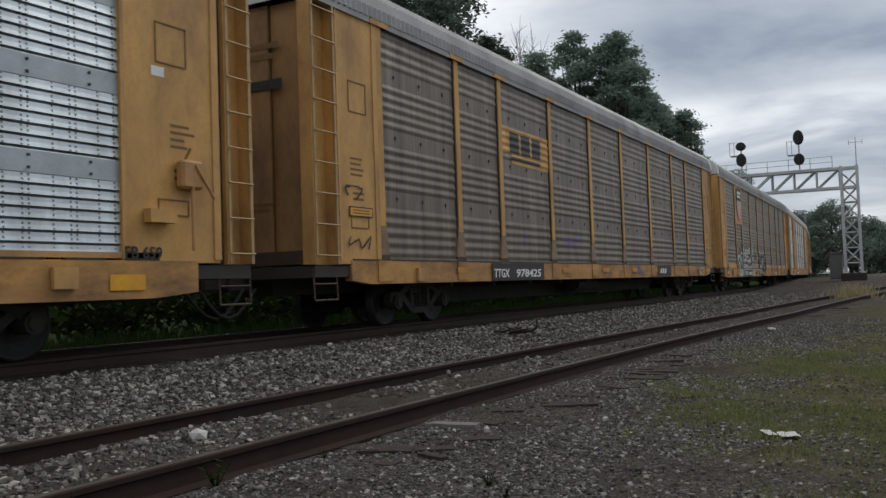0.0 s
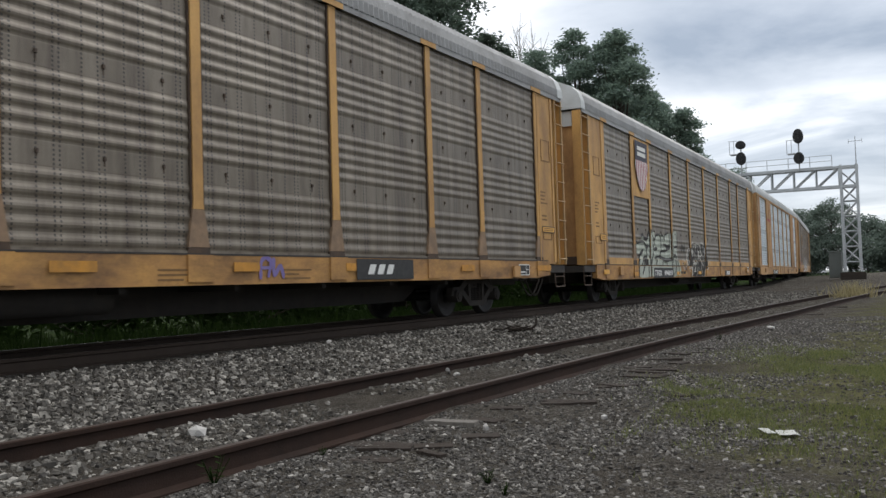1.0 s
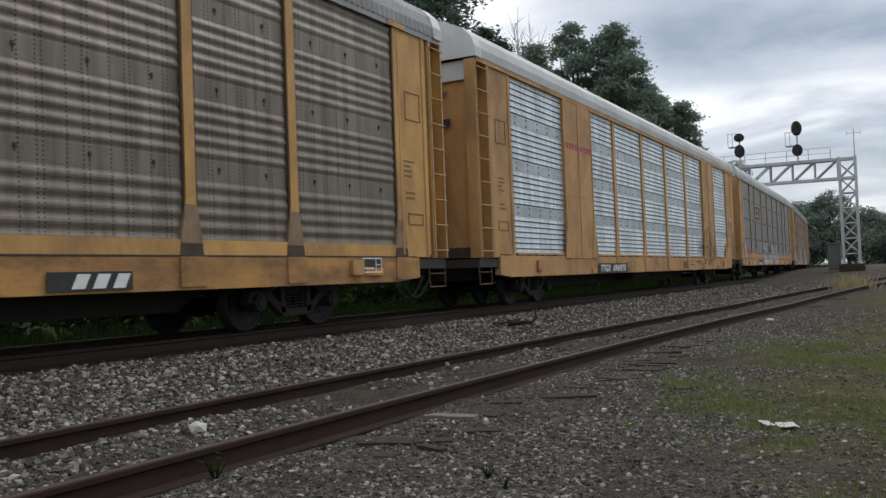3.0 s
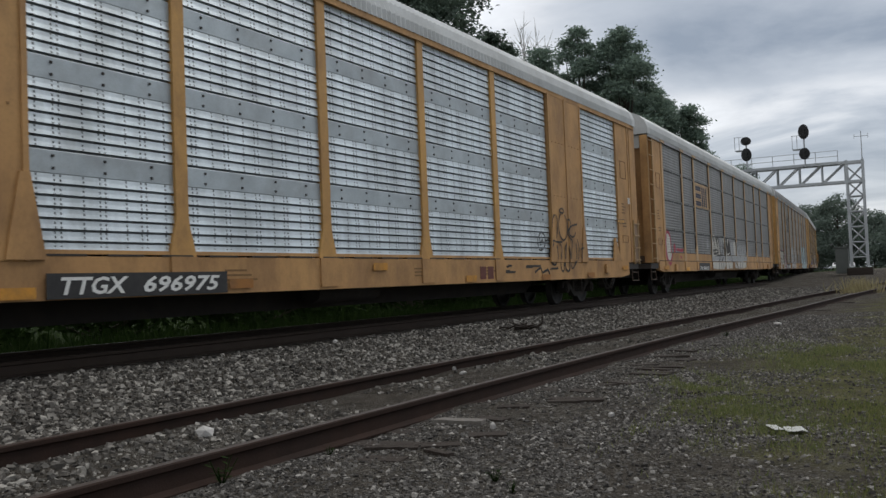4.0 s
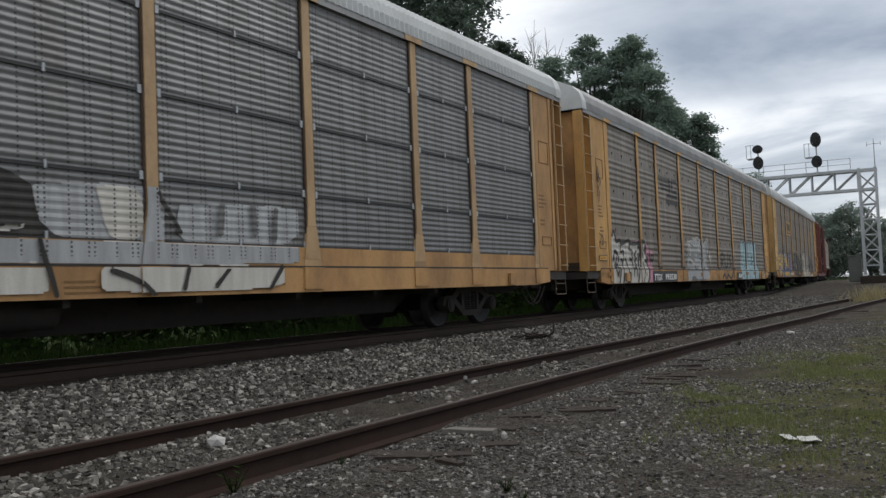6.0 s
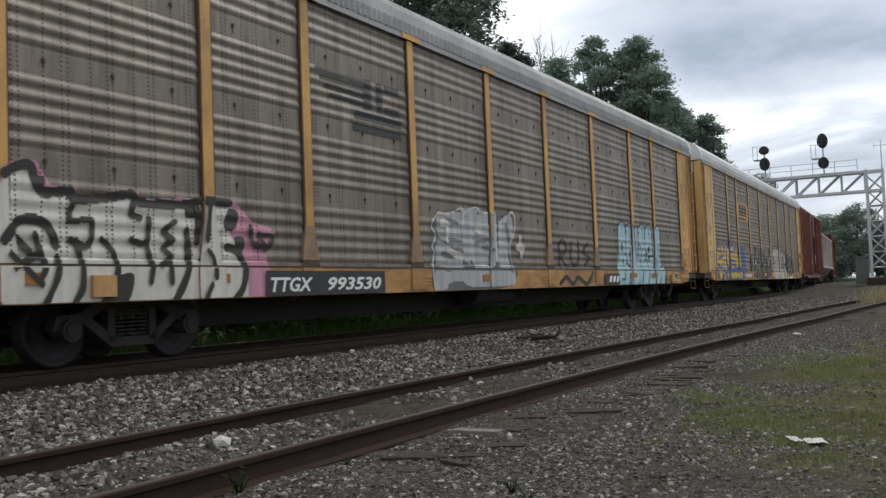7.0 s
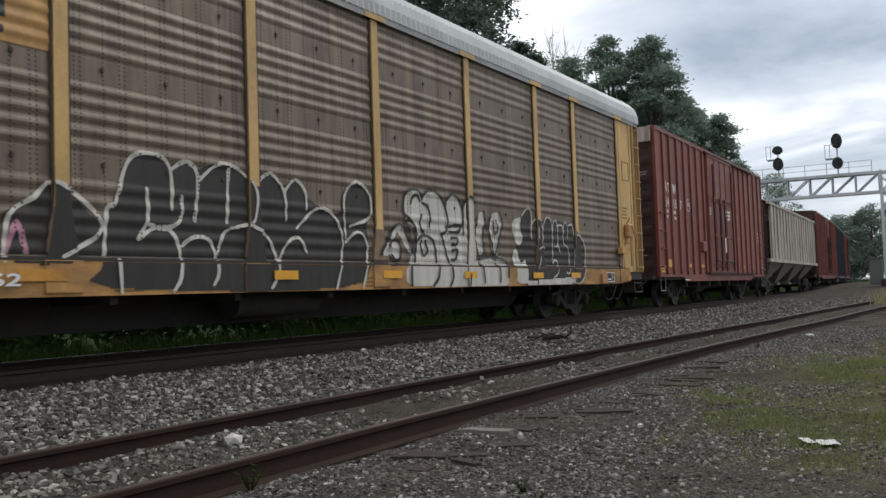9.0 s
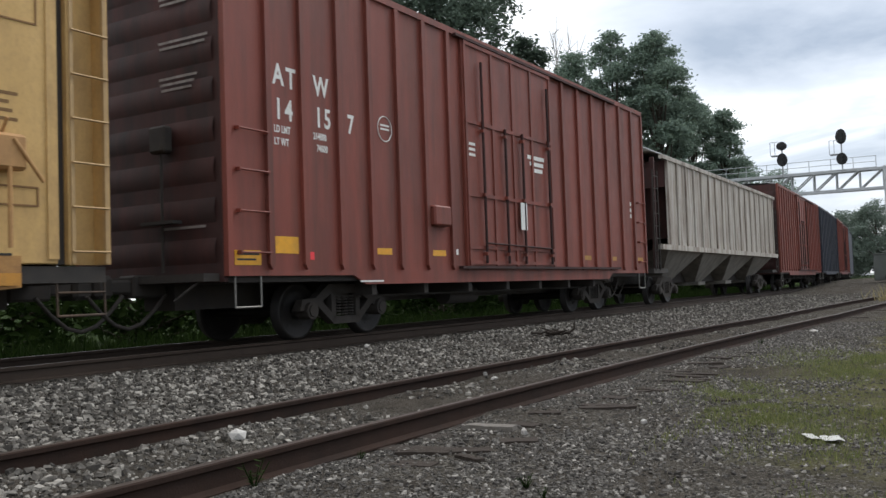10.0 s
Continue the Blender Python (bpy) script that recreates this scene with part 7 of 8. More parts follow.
SPRAY[(6, 'grey_letters')].append(('line', 'spray_white', 0.028, [[(21.65, 1.59), (21.83, 1.6), (21.94, 1.48)], [(21.87, 2.06), (22.02, 2.09), (22.14, 2.02), (22.12, 1.71), (22.32, 1.6), (22.41, 1.4), (22.34, 1.04), (22.15, 1.03)], [(22.17, 2.06), (22.29, 2.18), (22.38, 2.08), (22.37, 1.8)], [(22.42, 2.08), (22.57, 2.13), (22.7, 2.06), (22.69, 1.86)]]))
SPRAY[(6, 'grey_letters')].append(('line', 'spray_white', 0.028, [[(22.79, 1.9), (23.09, 1.88), (23.35, 1.64), (23.34, 1.34), (23.18, 1.0), (22.84, 0.79), (22.45, 0.84)], [(22.77, 1.57), (22.66, 1.12)], [(20.85, 1.36), (20.83, 1.25), (20.73, 1.13)], [(21.51, 1.22), (21.59, 1.3), (21.72, 1.27), (21.71, 1.04), (21.46, 0.92)]]))
SPRAY[(6, 'grey_letters')].append(('line', 'spray_white', 0.028, [[(20.08, 2.18), (20.31, 2.34), (20.52, 2.3), (20.53, 2.05)], [(21.04, 1.58), (21.11, 1.55)]]))
SPRAY[(6, 'yellow_blue')] = []
SPRAY[(6, 'yellow_blue')].append(('fill', 'spray_blue', 0, [[(2.05, 1.85), (2.24, 1.96), (2.53, 2.07), (3.04, 2.08), (3.59, 2.1), (4.31, 2.1), (4.55, 2.38), (4.65, 2.6), (4.92, 2.63), (5.0, 2.21), (5.38, 2.01), (6.29, 1.99), (6.98, 2.13), (7.9, 2.11), (8.03, 1.19), (7.07, 0.78), (2.3, 0.8), (2.05, 1.13)]]))
SPRAY[(6, 'yellow_blue')].append(('fill', 'spray_yellow', 0, [[(2.23, 1.61), (2.38, 1.9), (2.58, 2.0), (2.83, 2.01), (3.01, 1.84), (3.02, 1.69), (2.72, 1.7), (2.47, 1.63), (2.47, 1.54), (3.13, 1.6), (3.14, 1.44), (2.91, 1.28), (2.71, 1.39), (2.41, 1.4), (2.33, 1.3), (2.45, 1.19), (3.11, 1.21), (3.11, 1.14), (2.36, 1.13), (2.24, 1.34)], [(3.2, 2.02), (3.42, 2.04), (3.42, 1.22), (3.2, 1.21)], [(3.43, 1.6), (3.7, 1.99), (4.0, 2.1), (4.05, 1.94), (3.92, 1.58), (3.62, 1.49)], [(3.56, 1.49), (3.79, 1.49), (3.96, 1.21), (3.61, 1.18)]]))
SPRAY[(6, 'yellow_blue')].append(('fill', 'spray_yellow', 0, [[(4.1, 1.54), (4.2, 1.95), (4.43, 2.05), (4.53, 1.89), (4.47, 1.4), (4.27, 1.31)], [(4.82, 1.91), (5.16, 1.88), (5.6, 1.95), (5.64, 1.34), (5.06, 1.24), (4.86, 1.32)], [(5.75, 1.96), (6.13, 1.94), (6.34, 1.45), (6.09, 1.26), (5.77, 1.52)], [(6.63, 2.11), (6.87, 1.84), (6.93, 1.37), (6.34, 1.31), (6.47, 1.63)]]))
SPRAY[(6, 'yellow_blue')].append(('fill', 'spray_yellow', 0, [[(2.26, 1.1), (2.8, 1.1), (2.81, 0.92), (2.59, 0.81), (2.4, 0.85)], [(2.9, 1.08), (3.22, 1.08), (3.19, 0.88), (2.94, 0.84)], [(3.78, 1.03), (4.01, 1.03), (4.01, 0.83), (3.83, 0.87)], [(4.32, 1.03), (5.19, 1.06), (5.11, 0.82), (4.5, 0.84)]]))
SPRAY[(6, 'yellow_blue')].append(('fill', 'spray_yellow', 0, [[(5.26, 1.06), (5.8, 1.06), (5.73, 0.86), (5.32, 0.83)], [(5.85, 1.06), (6.82, 1.06), (6.72, 0.82), (5.91, 0.86)], [(2.95, 2.02), (3.16, 2.03), (3.08, 1.77), (3.01, 1.87)]]))
SPRAY[(6, 'yellow_blue')].append(('line', 'spray_blue', 0.035, [[(2.5, 1.61), (3.15, 1.66)], [(2.52, 1.88), (2.93, 1.85)], [(3.24, 1.7), (3.41, 1.69)], [(4.87, 1.57), (5.57, 1.53)]]))
SPRAY[(6, 'yellow_blue')].append(('line', 'spray_blue', 0.035, [[(5.38, 1.94), (5.37, 1.29)], [(4.93, 1.41), (5.49, 1.38)], [(3.75, 1.84), (3.93, 1.81)]]))
SPRAY[(6, 'yellow_blue')].append(('fill', 'spray_white', 0, [[(4.85, 2.08), (5.38, 2.09), (5.2, 1.95), (4.95, 1.95)], [(2.81, 2.09), (3.02, 2.1), (2.93, 2.04)]]))
SPRAY[(2, 'throwup')] = []
SPRAY[(2, 'throwup')].append(('fill', 'spray_black', 0, [[(11.76, 1.26), (11.83, 1.5), (11.95, 1.66), (12.14, 1.7), (12.32, 1.59), (12.48, 1.45), (12.71, 1.46), (12.77, 1.65), (12.47, 1.7), (12.5, 1.88), (12.73, 1.95), (12.93, 1.8), (13.12, 1.87), (13.43, 1.94), (13.6, 1.88), (13.83, 1.92), (14.01, 1.87), (14.2, 1.96), (14.46, 1.89), (14.71, 1.57), (14.88, 1.5), (14.92, 1.71), (15.13, 1.76), (15.34, 1.55), (15.29, 1.16), (15.09, 0.95), (14.61, 0.92), (14.43, 0.66), (12.33, 0.68), (12.3, 1.03), (11.97, 1.03), (11.78, 1.06)]]))
SPRAY[(2, 'throwup')].append(('fill', 'spray_white', 0, [[(11.61, 1.13), (11.62, 1.39), (11.73, 1.6), (11.86, 1.68), (11.98, 1.69), (11.83, 1.5), (11.76, 1.26), (11.78, 1.06), (11.64, 1.07)], [(12.37, 1.7), (12.43, 1.88), (12.58, 1.96), (12.7, 1.95), (12.53, 1.85), (12.49, 1.74), (12.72, 1.64), (12.71, 1.48), (12.56, 1.44), (12.58, 1.55), (12.42, 1.59)], [(11.88, 0.99), (12.21, 1.06), (12.35, 1.05), (12.29, 0.85), (12.16, 0.66), (12.1, 0.68), (12.2, 0.92), (11.88, 0.94)], [(13.64, 1.65), (13.78, 1.62), (13.81, 1.38), (13.61, 1.36), (13.7, 1.5)]]))
SPRAY[(2, 'throwup')].append(('fill', 'spray_white', 0, [[(12.84, 1.28), (12.91, 1.17), (13.2, 1.22), (13.19, 1.14), (12.96, 1.14), (12.92, 0.86), (12.8, 0.86), (12.8, 1.1), (12.57, 1.12), (12.6, 1.17), (12.78, 1.2)], [(14.81, 1.73), (14.95, 1.75), (14.91, 1.48), (14.84, 1.49)]]))
SPRAY[(2, 'throwup')].append(('line', 'spray_white', 0.027, [[(11.86, 1.68), (12.09, 1.72), (12.27, 1.62), (12.46, 1.43), (12.66, 1.44)], [(12.58, 1.96), (12.78, 1.95), (12.91, 1.84), (12.98, 1.69)], [(12.96, 1.84), (13.15, 1.89), (13.22, 1.74), (13.18, 1.44), (13.19, 1.14)], [(13.15, 1.85), (13.31, 1.92), (13.54, 1.91), (13.6, 1.8), (13.55, 1.53), (13.46, 1.37), (13.63, 1.32), (13.81, 1.37)]]))
SPRAY[(2, 'throwup')].append(('line', 'spray_white', 0.027, [[(13.63, 1.88), (13.83, 1.92), (14.01, 1.83), (14.09, 1.63), (14.22, 1.47)], [(14.01, 1.87), (14.21, 1.97), (14.46, 1.89), (14.64, 1.65), (14.8, 1.48)], [(13.82, 1.56), (13.94, 1.6), (14.12, 1.55), (14.22, 1.47), (14.31, 1.56), (14.39, 1.4), (14.29, 1.15), (14.09, 0.83), (13.96, 0.67)], [(13.85, 1.42), (13.99, 1.44), (14.09, 1.35), (13.98, 1.11), (13.82, 0.87)]]))
SPRAY[(2, 'throwup')].append(('line', 'spray_white', 0.027, [[(14.63, 1.49), (14.61, 0.99), (14.4, 0.66)], [(14.94, 1.67), (15.13, 1.76), (15.34, 1.55), (15.32, 1.16), (15.09, 0.97), (14.81, 0.92)], [(13.52, 0.99), (13.52, 0.84)], [(12.95, 1.54), (12.91, 1.32)]]))
SPRAY[(2, 'throwup')].append(('line', 'spray_white', 0.027, [[(12.5, 1.21), (12.75, 1.25), (12.86, 1.32)], [(12.55, 1.1), (12.56, 0.85), (12.92, 0.86)], [(12.96, 1.14), (13.12, 1.14), (13.19, 0.99), (13.1, 0.77), (12.92, 0.7)], [(12.04, 1.62), (12.16, 1.65), (12.25, 1.56)]]))
SPRAY[(2, 'heart_tag')] = []
SPRAY[(2, 'heart_tag')].append(('line', 'spray_white', 0.022, [[(11.09, 0.98), (10.9, 1.09), (10.89, 1.21), (10.98, 1.28), (11.1, 1.25), (11.14, 1.22), (11.26, 1.28), (11.42, 1.22), (11.44, 1.09), (11.33, 1.03)], [(10.9, 1.06), (11.01, 0.93), (11.17, 0.93), (11.37, 1.03)], [(11.14, 1.34), (11.14, 1.3)], [(15.31, 1.03), (15.39, 1.16), (15.62, 1.24), (15.84, 1.17), (15.95, 1.03)]]))
SPRAY[(2, 'dark_tag')] = []
SPRAY[(2, 'dark_tag')].append(('line', 'spray_black', 0.032, [[(10.94, 1.81), (10.81, 1.74), (10.8, 1.61), (10.93, 1.61)], [(10.91, 1.81), (10.92, 1.62)], [(10.98, 1.78), (11.11, 1.76), (11.11, 1.57)], [(11.01, 1.69), (11.11, 1.69)]]))
SPRAY[(2, 'dark_tag')].append(('line', 'spray_black', 0.032, [[(11.19, 1.57), (11.25, 1.73), (11.27, 1.57), (11.4, 1.81)]]))
SPRAY[(2, 'name_tag')] = []
SPRAY[(2, 'name_tag')].append(('line', 'spray_black', 0.018, [[(10.92, 1.15), (11.06, 1.15)], [(10.98, 1.15), (10.98, 1.07)], [(11.09, 1.12), (11.17, 1.07)], [(11.23, 1.13), (11.23, 1.07)]]))
SPRAY[(2, 'name_tag')].append(('line', 'spray_black', 0.018, [[(11.31, 1.15), (11.41, 1.08)], [(11.19, 0.9), (11.22, 0.99), (11.27, 0.9)], [(11.3, 0.9), (11.31, 0.99), (11.37, 0.96)], [(11.4, 0.99), (11.4, 0.9), (11.48, 0.89)]]))
SPRAY[(1, 'violet_tag')] = []
SPRAY[(1, 'violet_tag')].append(('line', 'spray_violet', 0.03, [[(10.14, 1.7), (10.38, 1.75), (10.42, 1.57)], [(10.55, 1.76), (10.54, 1.55)], [(10.54, 1.67), (10.8, 1.71), (10.79, 1.56)], [(10.89, 1.75), (10.88, 1.59)]]))
SPRAY[(1, 'violet_tag')].append(('line', 'spray_violet', 0.03, [[(11.01, 1.75), (11.25, 1.77), (11.24, 1.63), (11.0, 1.59)], [(7.82, 1.79), (7.81, 1.52)]]))
SPRAY[(1, 'violet_tag')].append(('line', 'spray_violet', 0.03, [[(16.18, 0.84), (16.21, 1.07), (16.39, 1.06), (16.34, 0.85)], [(16.45, 1.07), (16.46, 0.85), (16.59, 0.99), (16.65, 0.85)], [(16.19, 0.96), (16.38, 0.95)]]))

SPRAY[(5, 'end_scrawl')] = []
SPRAY[(5, 'end_scrawl')].append(('line', 'spray_black', 0.016, [[(0.95, 3.73), (1.09, 3.7), (0.96, 3.57), (1.11, 3.5), (0.94, 3.39), (1.12, 3.36)], [(1.04, 3.73), (1.01, 3.27), (1.11, 3.07), (1.01, 2.81)], [(1.18, 3.65), (1.08, 3.46), (1.24, 3.38), (1.12, 3.22)], [(0.94, 3.32), (0.98, 3.09), (0.91, 2.94)]]))
SPRAY[(5, 'end_scrawl')].append(('line', 'spray_black', 0.016, [[(0.94, 2.01), (1.08, 1.95), (0.98, 1.77)], [(1.12, 1.99), (1.21, 1.89), (1.11, 1.71), (1.28, 1.79)]]))
SPRAY[(1, 'end_scrawl')] = []
SPRAY[(1, 'end_scrawl')].append(('line', 'spray_black', 0.016, [[(0.89, 2.13), (0.84, 2.26), (1.29, 2.25), (1.13, 2.09)], [(0.94, 1.48), (0.88, 1.35), (1.15, 1.44), (1.24, 1.31), (1.5, 1.5), (1.43, 1.31)]]))

M["navy"] = material("navy_paint", (0.022, 0.023, 0.045), 0.6, 0, (0.045, 0.04, 0.05), 0.6, 4)
M["rust"] = material("dark_red_paint", (0.13, 0.035, 0.025), 0.65, 0, (0.1, 0.04, 0.03), 0.6, 4)
M["stencil_yellow"] = material("faded_label", (0.42, 0.22, 0.045), 0.6, 0, (0.3, 0.16, 0.04), 0.7, 12)
M["redspot"] = material("red_reflector", (0.85, 0.05, 0.06), 0.3)


for (k_, name_), layers in SPRAY.items():
    for i_, (mode_, mat_, r_, lines_) in enumerate(layers):
        for j_, line_ in enumerate(lines_):
            spray(k_, "graffiti", mode_, mat_, r_ * (0.62 if mat_ == "spray_white" and r_ < 0.06 else 1.0), [line_], 0.004 + 0.003 * i_ + 0.0004 * j_)


def plate(car, y0, y1, z0, z1, mat, x=1.513, thick=0.004, name="plate", label=""):
    return part(name, Build().box(x, x + thick, y0 - HALF, y1 - HALF, z0, z1), mat, car, label)


def number_board(k, y0, y1, z0, z1, words, lean=0.0):
    """A black field on the sill with two words, each filling (y0, y1, z0, z1)."""
    car = CARRIERS[k]
    if y1 > y0:
        plate(car, y0, y1, z0, z1, "ink", name="number_board", label="black number board")
    for word, a, c, e, f in words:
        lettering(word, 0.3, "white", car, (1.5185, a - HALF, e), lean=lean, fill=(c - a, f - e))


number_board(1, 5.93, 8.69, 0.75, 1.11, (("TTGX", 6.02, 6.76, 0.81, 0.99), ("978425", 7.13, 8.5, 0.81, 0.985)), 0.12)
number_board(2, 6.67, 9.28, 0.65, 0.98, (("TTGX", 6.78, 7.67, 0.715, 0.90), ("994693", 8.02, 9.12, 0.715, 0.895)), 0.15)
number_board(3, 7.22, 9.85, 0.65, 0.92, (("TTGX", 7.39, 8.27, 0.69, 0.88), ("696975", 8.49, 9.71, 0.69, 0.88)), 0.25)
number_board(4, 6.74, 8.68, 0.76, 1.05, (("GTW", 6.78, 7.28, 0.775, 0.915), ("504123", 7.42, 8.47, 0.78, 0.915)), 0.15)
number_board(5, 5.64, 8.42, 0.72, 1.06, (("TTGX", 5.72, 6.6, 0.77, 0.97), ("993530", 6.95, 8.3, 0.775, 0.97)), 0.25)
number_board(6, 0, 0, 0, 0, (("TTGX", 7.3, 7.85, 0.87, 1.0), ("603562", 7.95, 8.97, 0.87, 1.0)), 0.1)
lettering("* LD LMT 80000", 0.13, "ink", CARRIERS[2], (1.494, 10.34 - HALF, 0.765))
lettering("FB 659", 0.2, "ink", CARRIERS[0], (1.494, 25.16 - HALF, 1.10))
lettering("BI", 0.24, "white", CARRIERS[3], (1.494, 26.42 - HALF, 2.75))

# reflectors, stencils, small fittings along the sills: (from, to, height, paint)
F_, A_, O_ = "fresh", "aged_reflector", "orange_patch"
M[A_] = material("aged_reflector_sheet", (0.60, 0.27, 0.03), 0.6, 0, (0.42, 0.2, 0.04), 0.8, 5, (0.2, 0.11, 0.04), 0.6, 3)
M[O_] = material("dull_orange_paint", (0.36, 0.15, 0.03), 0.7, 0, (0.27, 0.12, 0.035), 0.8, 5, (0.12, 0.07, 0.035), 0.6, 3)
REFLECTORS = (
    ((3.1, 3.6, 0.86, A_), (20.2, 20.7, 0.86, A_)),
    ((4.42, 4.88, 0.96, A_), (7.17, 7.61, 1.03, F_), (9.91, 10.38, 0.96, A_), (12.9, 13.5, 0.97, A_), (15.65, 16.15, 0.97, A_), (18.14, 18.4, 0.97, A_), (21.9, 22.42, 0.96, A_), (25.5, 26.28, 0.96, A_)),
    ((1.48, 1.96, 0.86, F_), (4.41, 4.9, 0.79, A_), (9.79, 10.3, 0.79, F_), (13.31, 13.81, 0.80, F_), (24.6, 25.1, 0.82, A_)),
    ((6.7, 7.1, 0.72, A_), (9.9, 10.34, 0.76, O_), (13.19, 13.6, 0.97, A_), (16.33, 16.75, 0.73, A_), (19.94, 20.43, 0.71, O_), (22.88, 23.36, 0.73, O_), (25.65, 26.12, 0.90, A_)),
    ((1.44, 2.03, 0.89, A_), (4.68, 5.12, 0.83, F_), (8.99, 9.5, 0.83, O_), (11.79, 12.3, 0.83, O_)),
    ((1.47, 2.35, 0.97, O_), (4.45, 4.97, 0.96, O_), (6.61, 7.1, 1.02, A_), (11.77, 12.24, 0.94, O_), (20.4, 20.92, 0.97, O_), (22.3, 22.75, 0.97, O_), (25.35, 26.28, 0.93, A_)),
    ((0.98, 1.4, 0.88, A_), (8.95, 9.5, 0.98, A_), (12.6, 13.07, 0.98, F_), (15.08, 15.59, 0.99, F_), (17.6, 18.05, 0.98, F_), (20.42, 20.9, 0.97, F_), (22.37, 22.9, 0.97, F_), (26.0, 26.28, 0.9, A_)),
)
for k_, car_ in enumerate(CARRIERS):
    rng_ = random.Random(40 + k_)
    for y_, e_, z_, m_ in REFLECTORS[k_]:
        plate(car_, y_, e_, z_ - 0.06, z_ + 0.06, m_, 1.5135, 0.003, "reflector", "yellow reflector strip")
    for y_ in (2.9, 24.2):
        plate(car_, y_, y_ + 0.3, 0.77, 1.0, "tan" if k_ else "yellow", 1.50, 0.05, "bracket")
    st_ = plate(car_, 24.5, 25.05, 0.80, 1.04, "ink", 1.5125, 0.003, "stencil_board", "black stencil board with white frame") if k_ in (1, 2, 5, 6) else None
    for a_, c_, d_, e_ in ((24.5, 25.05, 1.02, 1.04), (24.5, 25.05, 0.80, 0.82), (24.5, 24.52, 0.80, 1.04), (24.87, 24.885, 0.80, 1.04), (25.03, 25.05, 0.80, 1.04), (24.55, 24.82, 0.86, 0.885), (24.9, 25.01, 0.92, 0.935)) if st_ else ():
        part("stencil_line", Build().box(1.516, 1.5175, a_ - HALF, c_ - HALF, d_, e_), "white", st_)
    for y_, m_ in ((26.1, "ink"), (1.2, "ink")):
        for i_ in range(4):
            plate(car_, y_ - 0.2, y_ - 0.2 + rng_.uniform(0.22, 0.42), 2.7 - i_ * 0.085, 2.735 - i_ * 0.085, "stencil", 1.4755, 0.0015, "stencil_bar")
        for i_ in range(2):
            plate(car_, y_ - 0.15, y_ - 0.15 + rng_.uniform(0.2, 0.35), 2.15 - i_ * 0.09, 2.19 - i_ * 0.09, "stencil", 1.4755, 0.0015, "stencil_bar")
    for i_ in range(3):
        y_ = (9.8, 14.2, 17.0)[i_] + rng_.uniform(-0.4, 0.4)
        for j_ in range(3):
            plate(car_, y_, y_ + rng_.uniform(0.35, 0.7), 0.80 + j_ * 0.06, 0.825 + j_ * 0.06, "stencil", 1.4915, 0.0015, "stencil_bar")
    # stripe board beside the middle
    if k_ in (1, 2, 5):
        u_, low_, top_ = {1: (18.42, 0.77, 1.1), 2: (18.79, 0.67, 0.88), 5: (18.35, 0.73, 1.02)}[k_]
        b_ = plate(car_, u_, u_ + (1.7 if k_ == 1 else 1.12), low_, top_, "ink", 1.5125, 0.003, "stripe_board", "black board with slanted white bars")
        for j_ in range(3):
            v_, e_ = u_ + 0.3 + j_ * 0.27, (low_ + top_) / 2
            part("stripe", Build().prism([(v_ - HALF, e_ - 0.08), (v_ + 0.17 - HALF, e_ - 0.08), (v_ + 0.25 - HALF, e_ + 0.08), (v_ + 0.08 - HALF, e_ + 0.08)], 1.516, 1.518), "white", b_)
    if k_ == 3:
        for j_ in range(3):
            plate(car_, 16.95 + j_ * 0.33, 17.2 + j_ * 0.33, 0.71, 0.96, "rust", 1.494, 0.002, "stripe", "faded dark red mark")

# yellow warning labels in dark frames: car, from, to, bottom, top
for k_, a_, c_, d_, e_ in ((1, 25.92, 26.64, 1.78, 1.93), (2, 1.34, 1.86, 1.71, 1.89), (5, 26.00, 26.48, 1.25, 1.46), (1, 0.92, 1.58, 1.80, 1.96), (3, 25.48, 26.02, 2.15, 2.27), (5, 0.87, 1.48, 1.31, 1.46)):
    label_ = plate(CARRIERS[k_], a_, c_, d_, e_, "ink", 1.4905, 0.002, "warning_label", "yellow warning label in a dark frame")
    part("label_field", Build().box(1.4925, 1.494, a_ + 0.025 - HALF, c_ - 0.025 - HALF, d_ + 0.02, e_ - 0.02), "fresh", label_)
    for j_ in range(2):
        part("label_bar", Build().box(1.494, 1.495, a_ + 0.09 - HALF, c_ - 0.1 - HALF, d_ + (e_ - d_) * (0.3 + 0.28 * j_), d_ + (e_ - d_) * (0.42 + 0.28 * j_)), "stencil", label_)

# hand brake on the first car's rear end, and its yellow plates
b_ = Build()
b_.box(1.49, 1.62, 25.95 - HALF, 26.3 - HALF, 1.95, 2.3, 0.03)
b_.rod((1.6, 26.12 - HALF, 1.2), (1.6, 26.12 - HALF, 1.98), 0.022)
b_.rod((1.62, 26.15 - HALF, 2.25), (1.64, 26.45 - HALF, 1.85), 0.02)
b_.rod((1.5, 26.1 - HALF, 2.3), (1.6, 26.1 - HALF, 2.45), 0.018)
for k_ in (0, 6):
    part("hand_brake", b_.done("hand_brake", "tan") if k_ == 0 else bpy.data.meshes["hand_brake"], None, CARRIERS[k_], "hand brake box with a chain rod")
    plate(CARRIERS[k_], 25.45, 25.85, 1.52, 1.68, "yellow", 1.49, 0.12, "brake_shoe_box")
plate(CARRIERS[0], 24.95, 25.45, 0.74, 0.92, "fresh", 1.5, 0.004, "warning_label", "yellow warning label")
plate(CARRIERS[0], 25.62, 25.82, 3.28, 3.4, "white", 1.4755, 0.003, "sticker", "small white sticker")


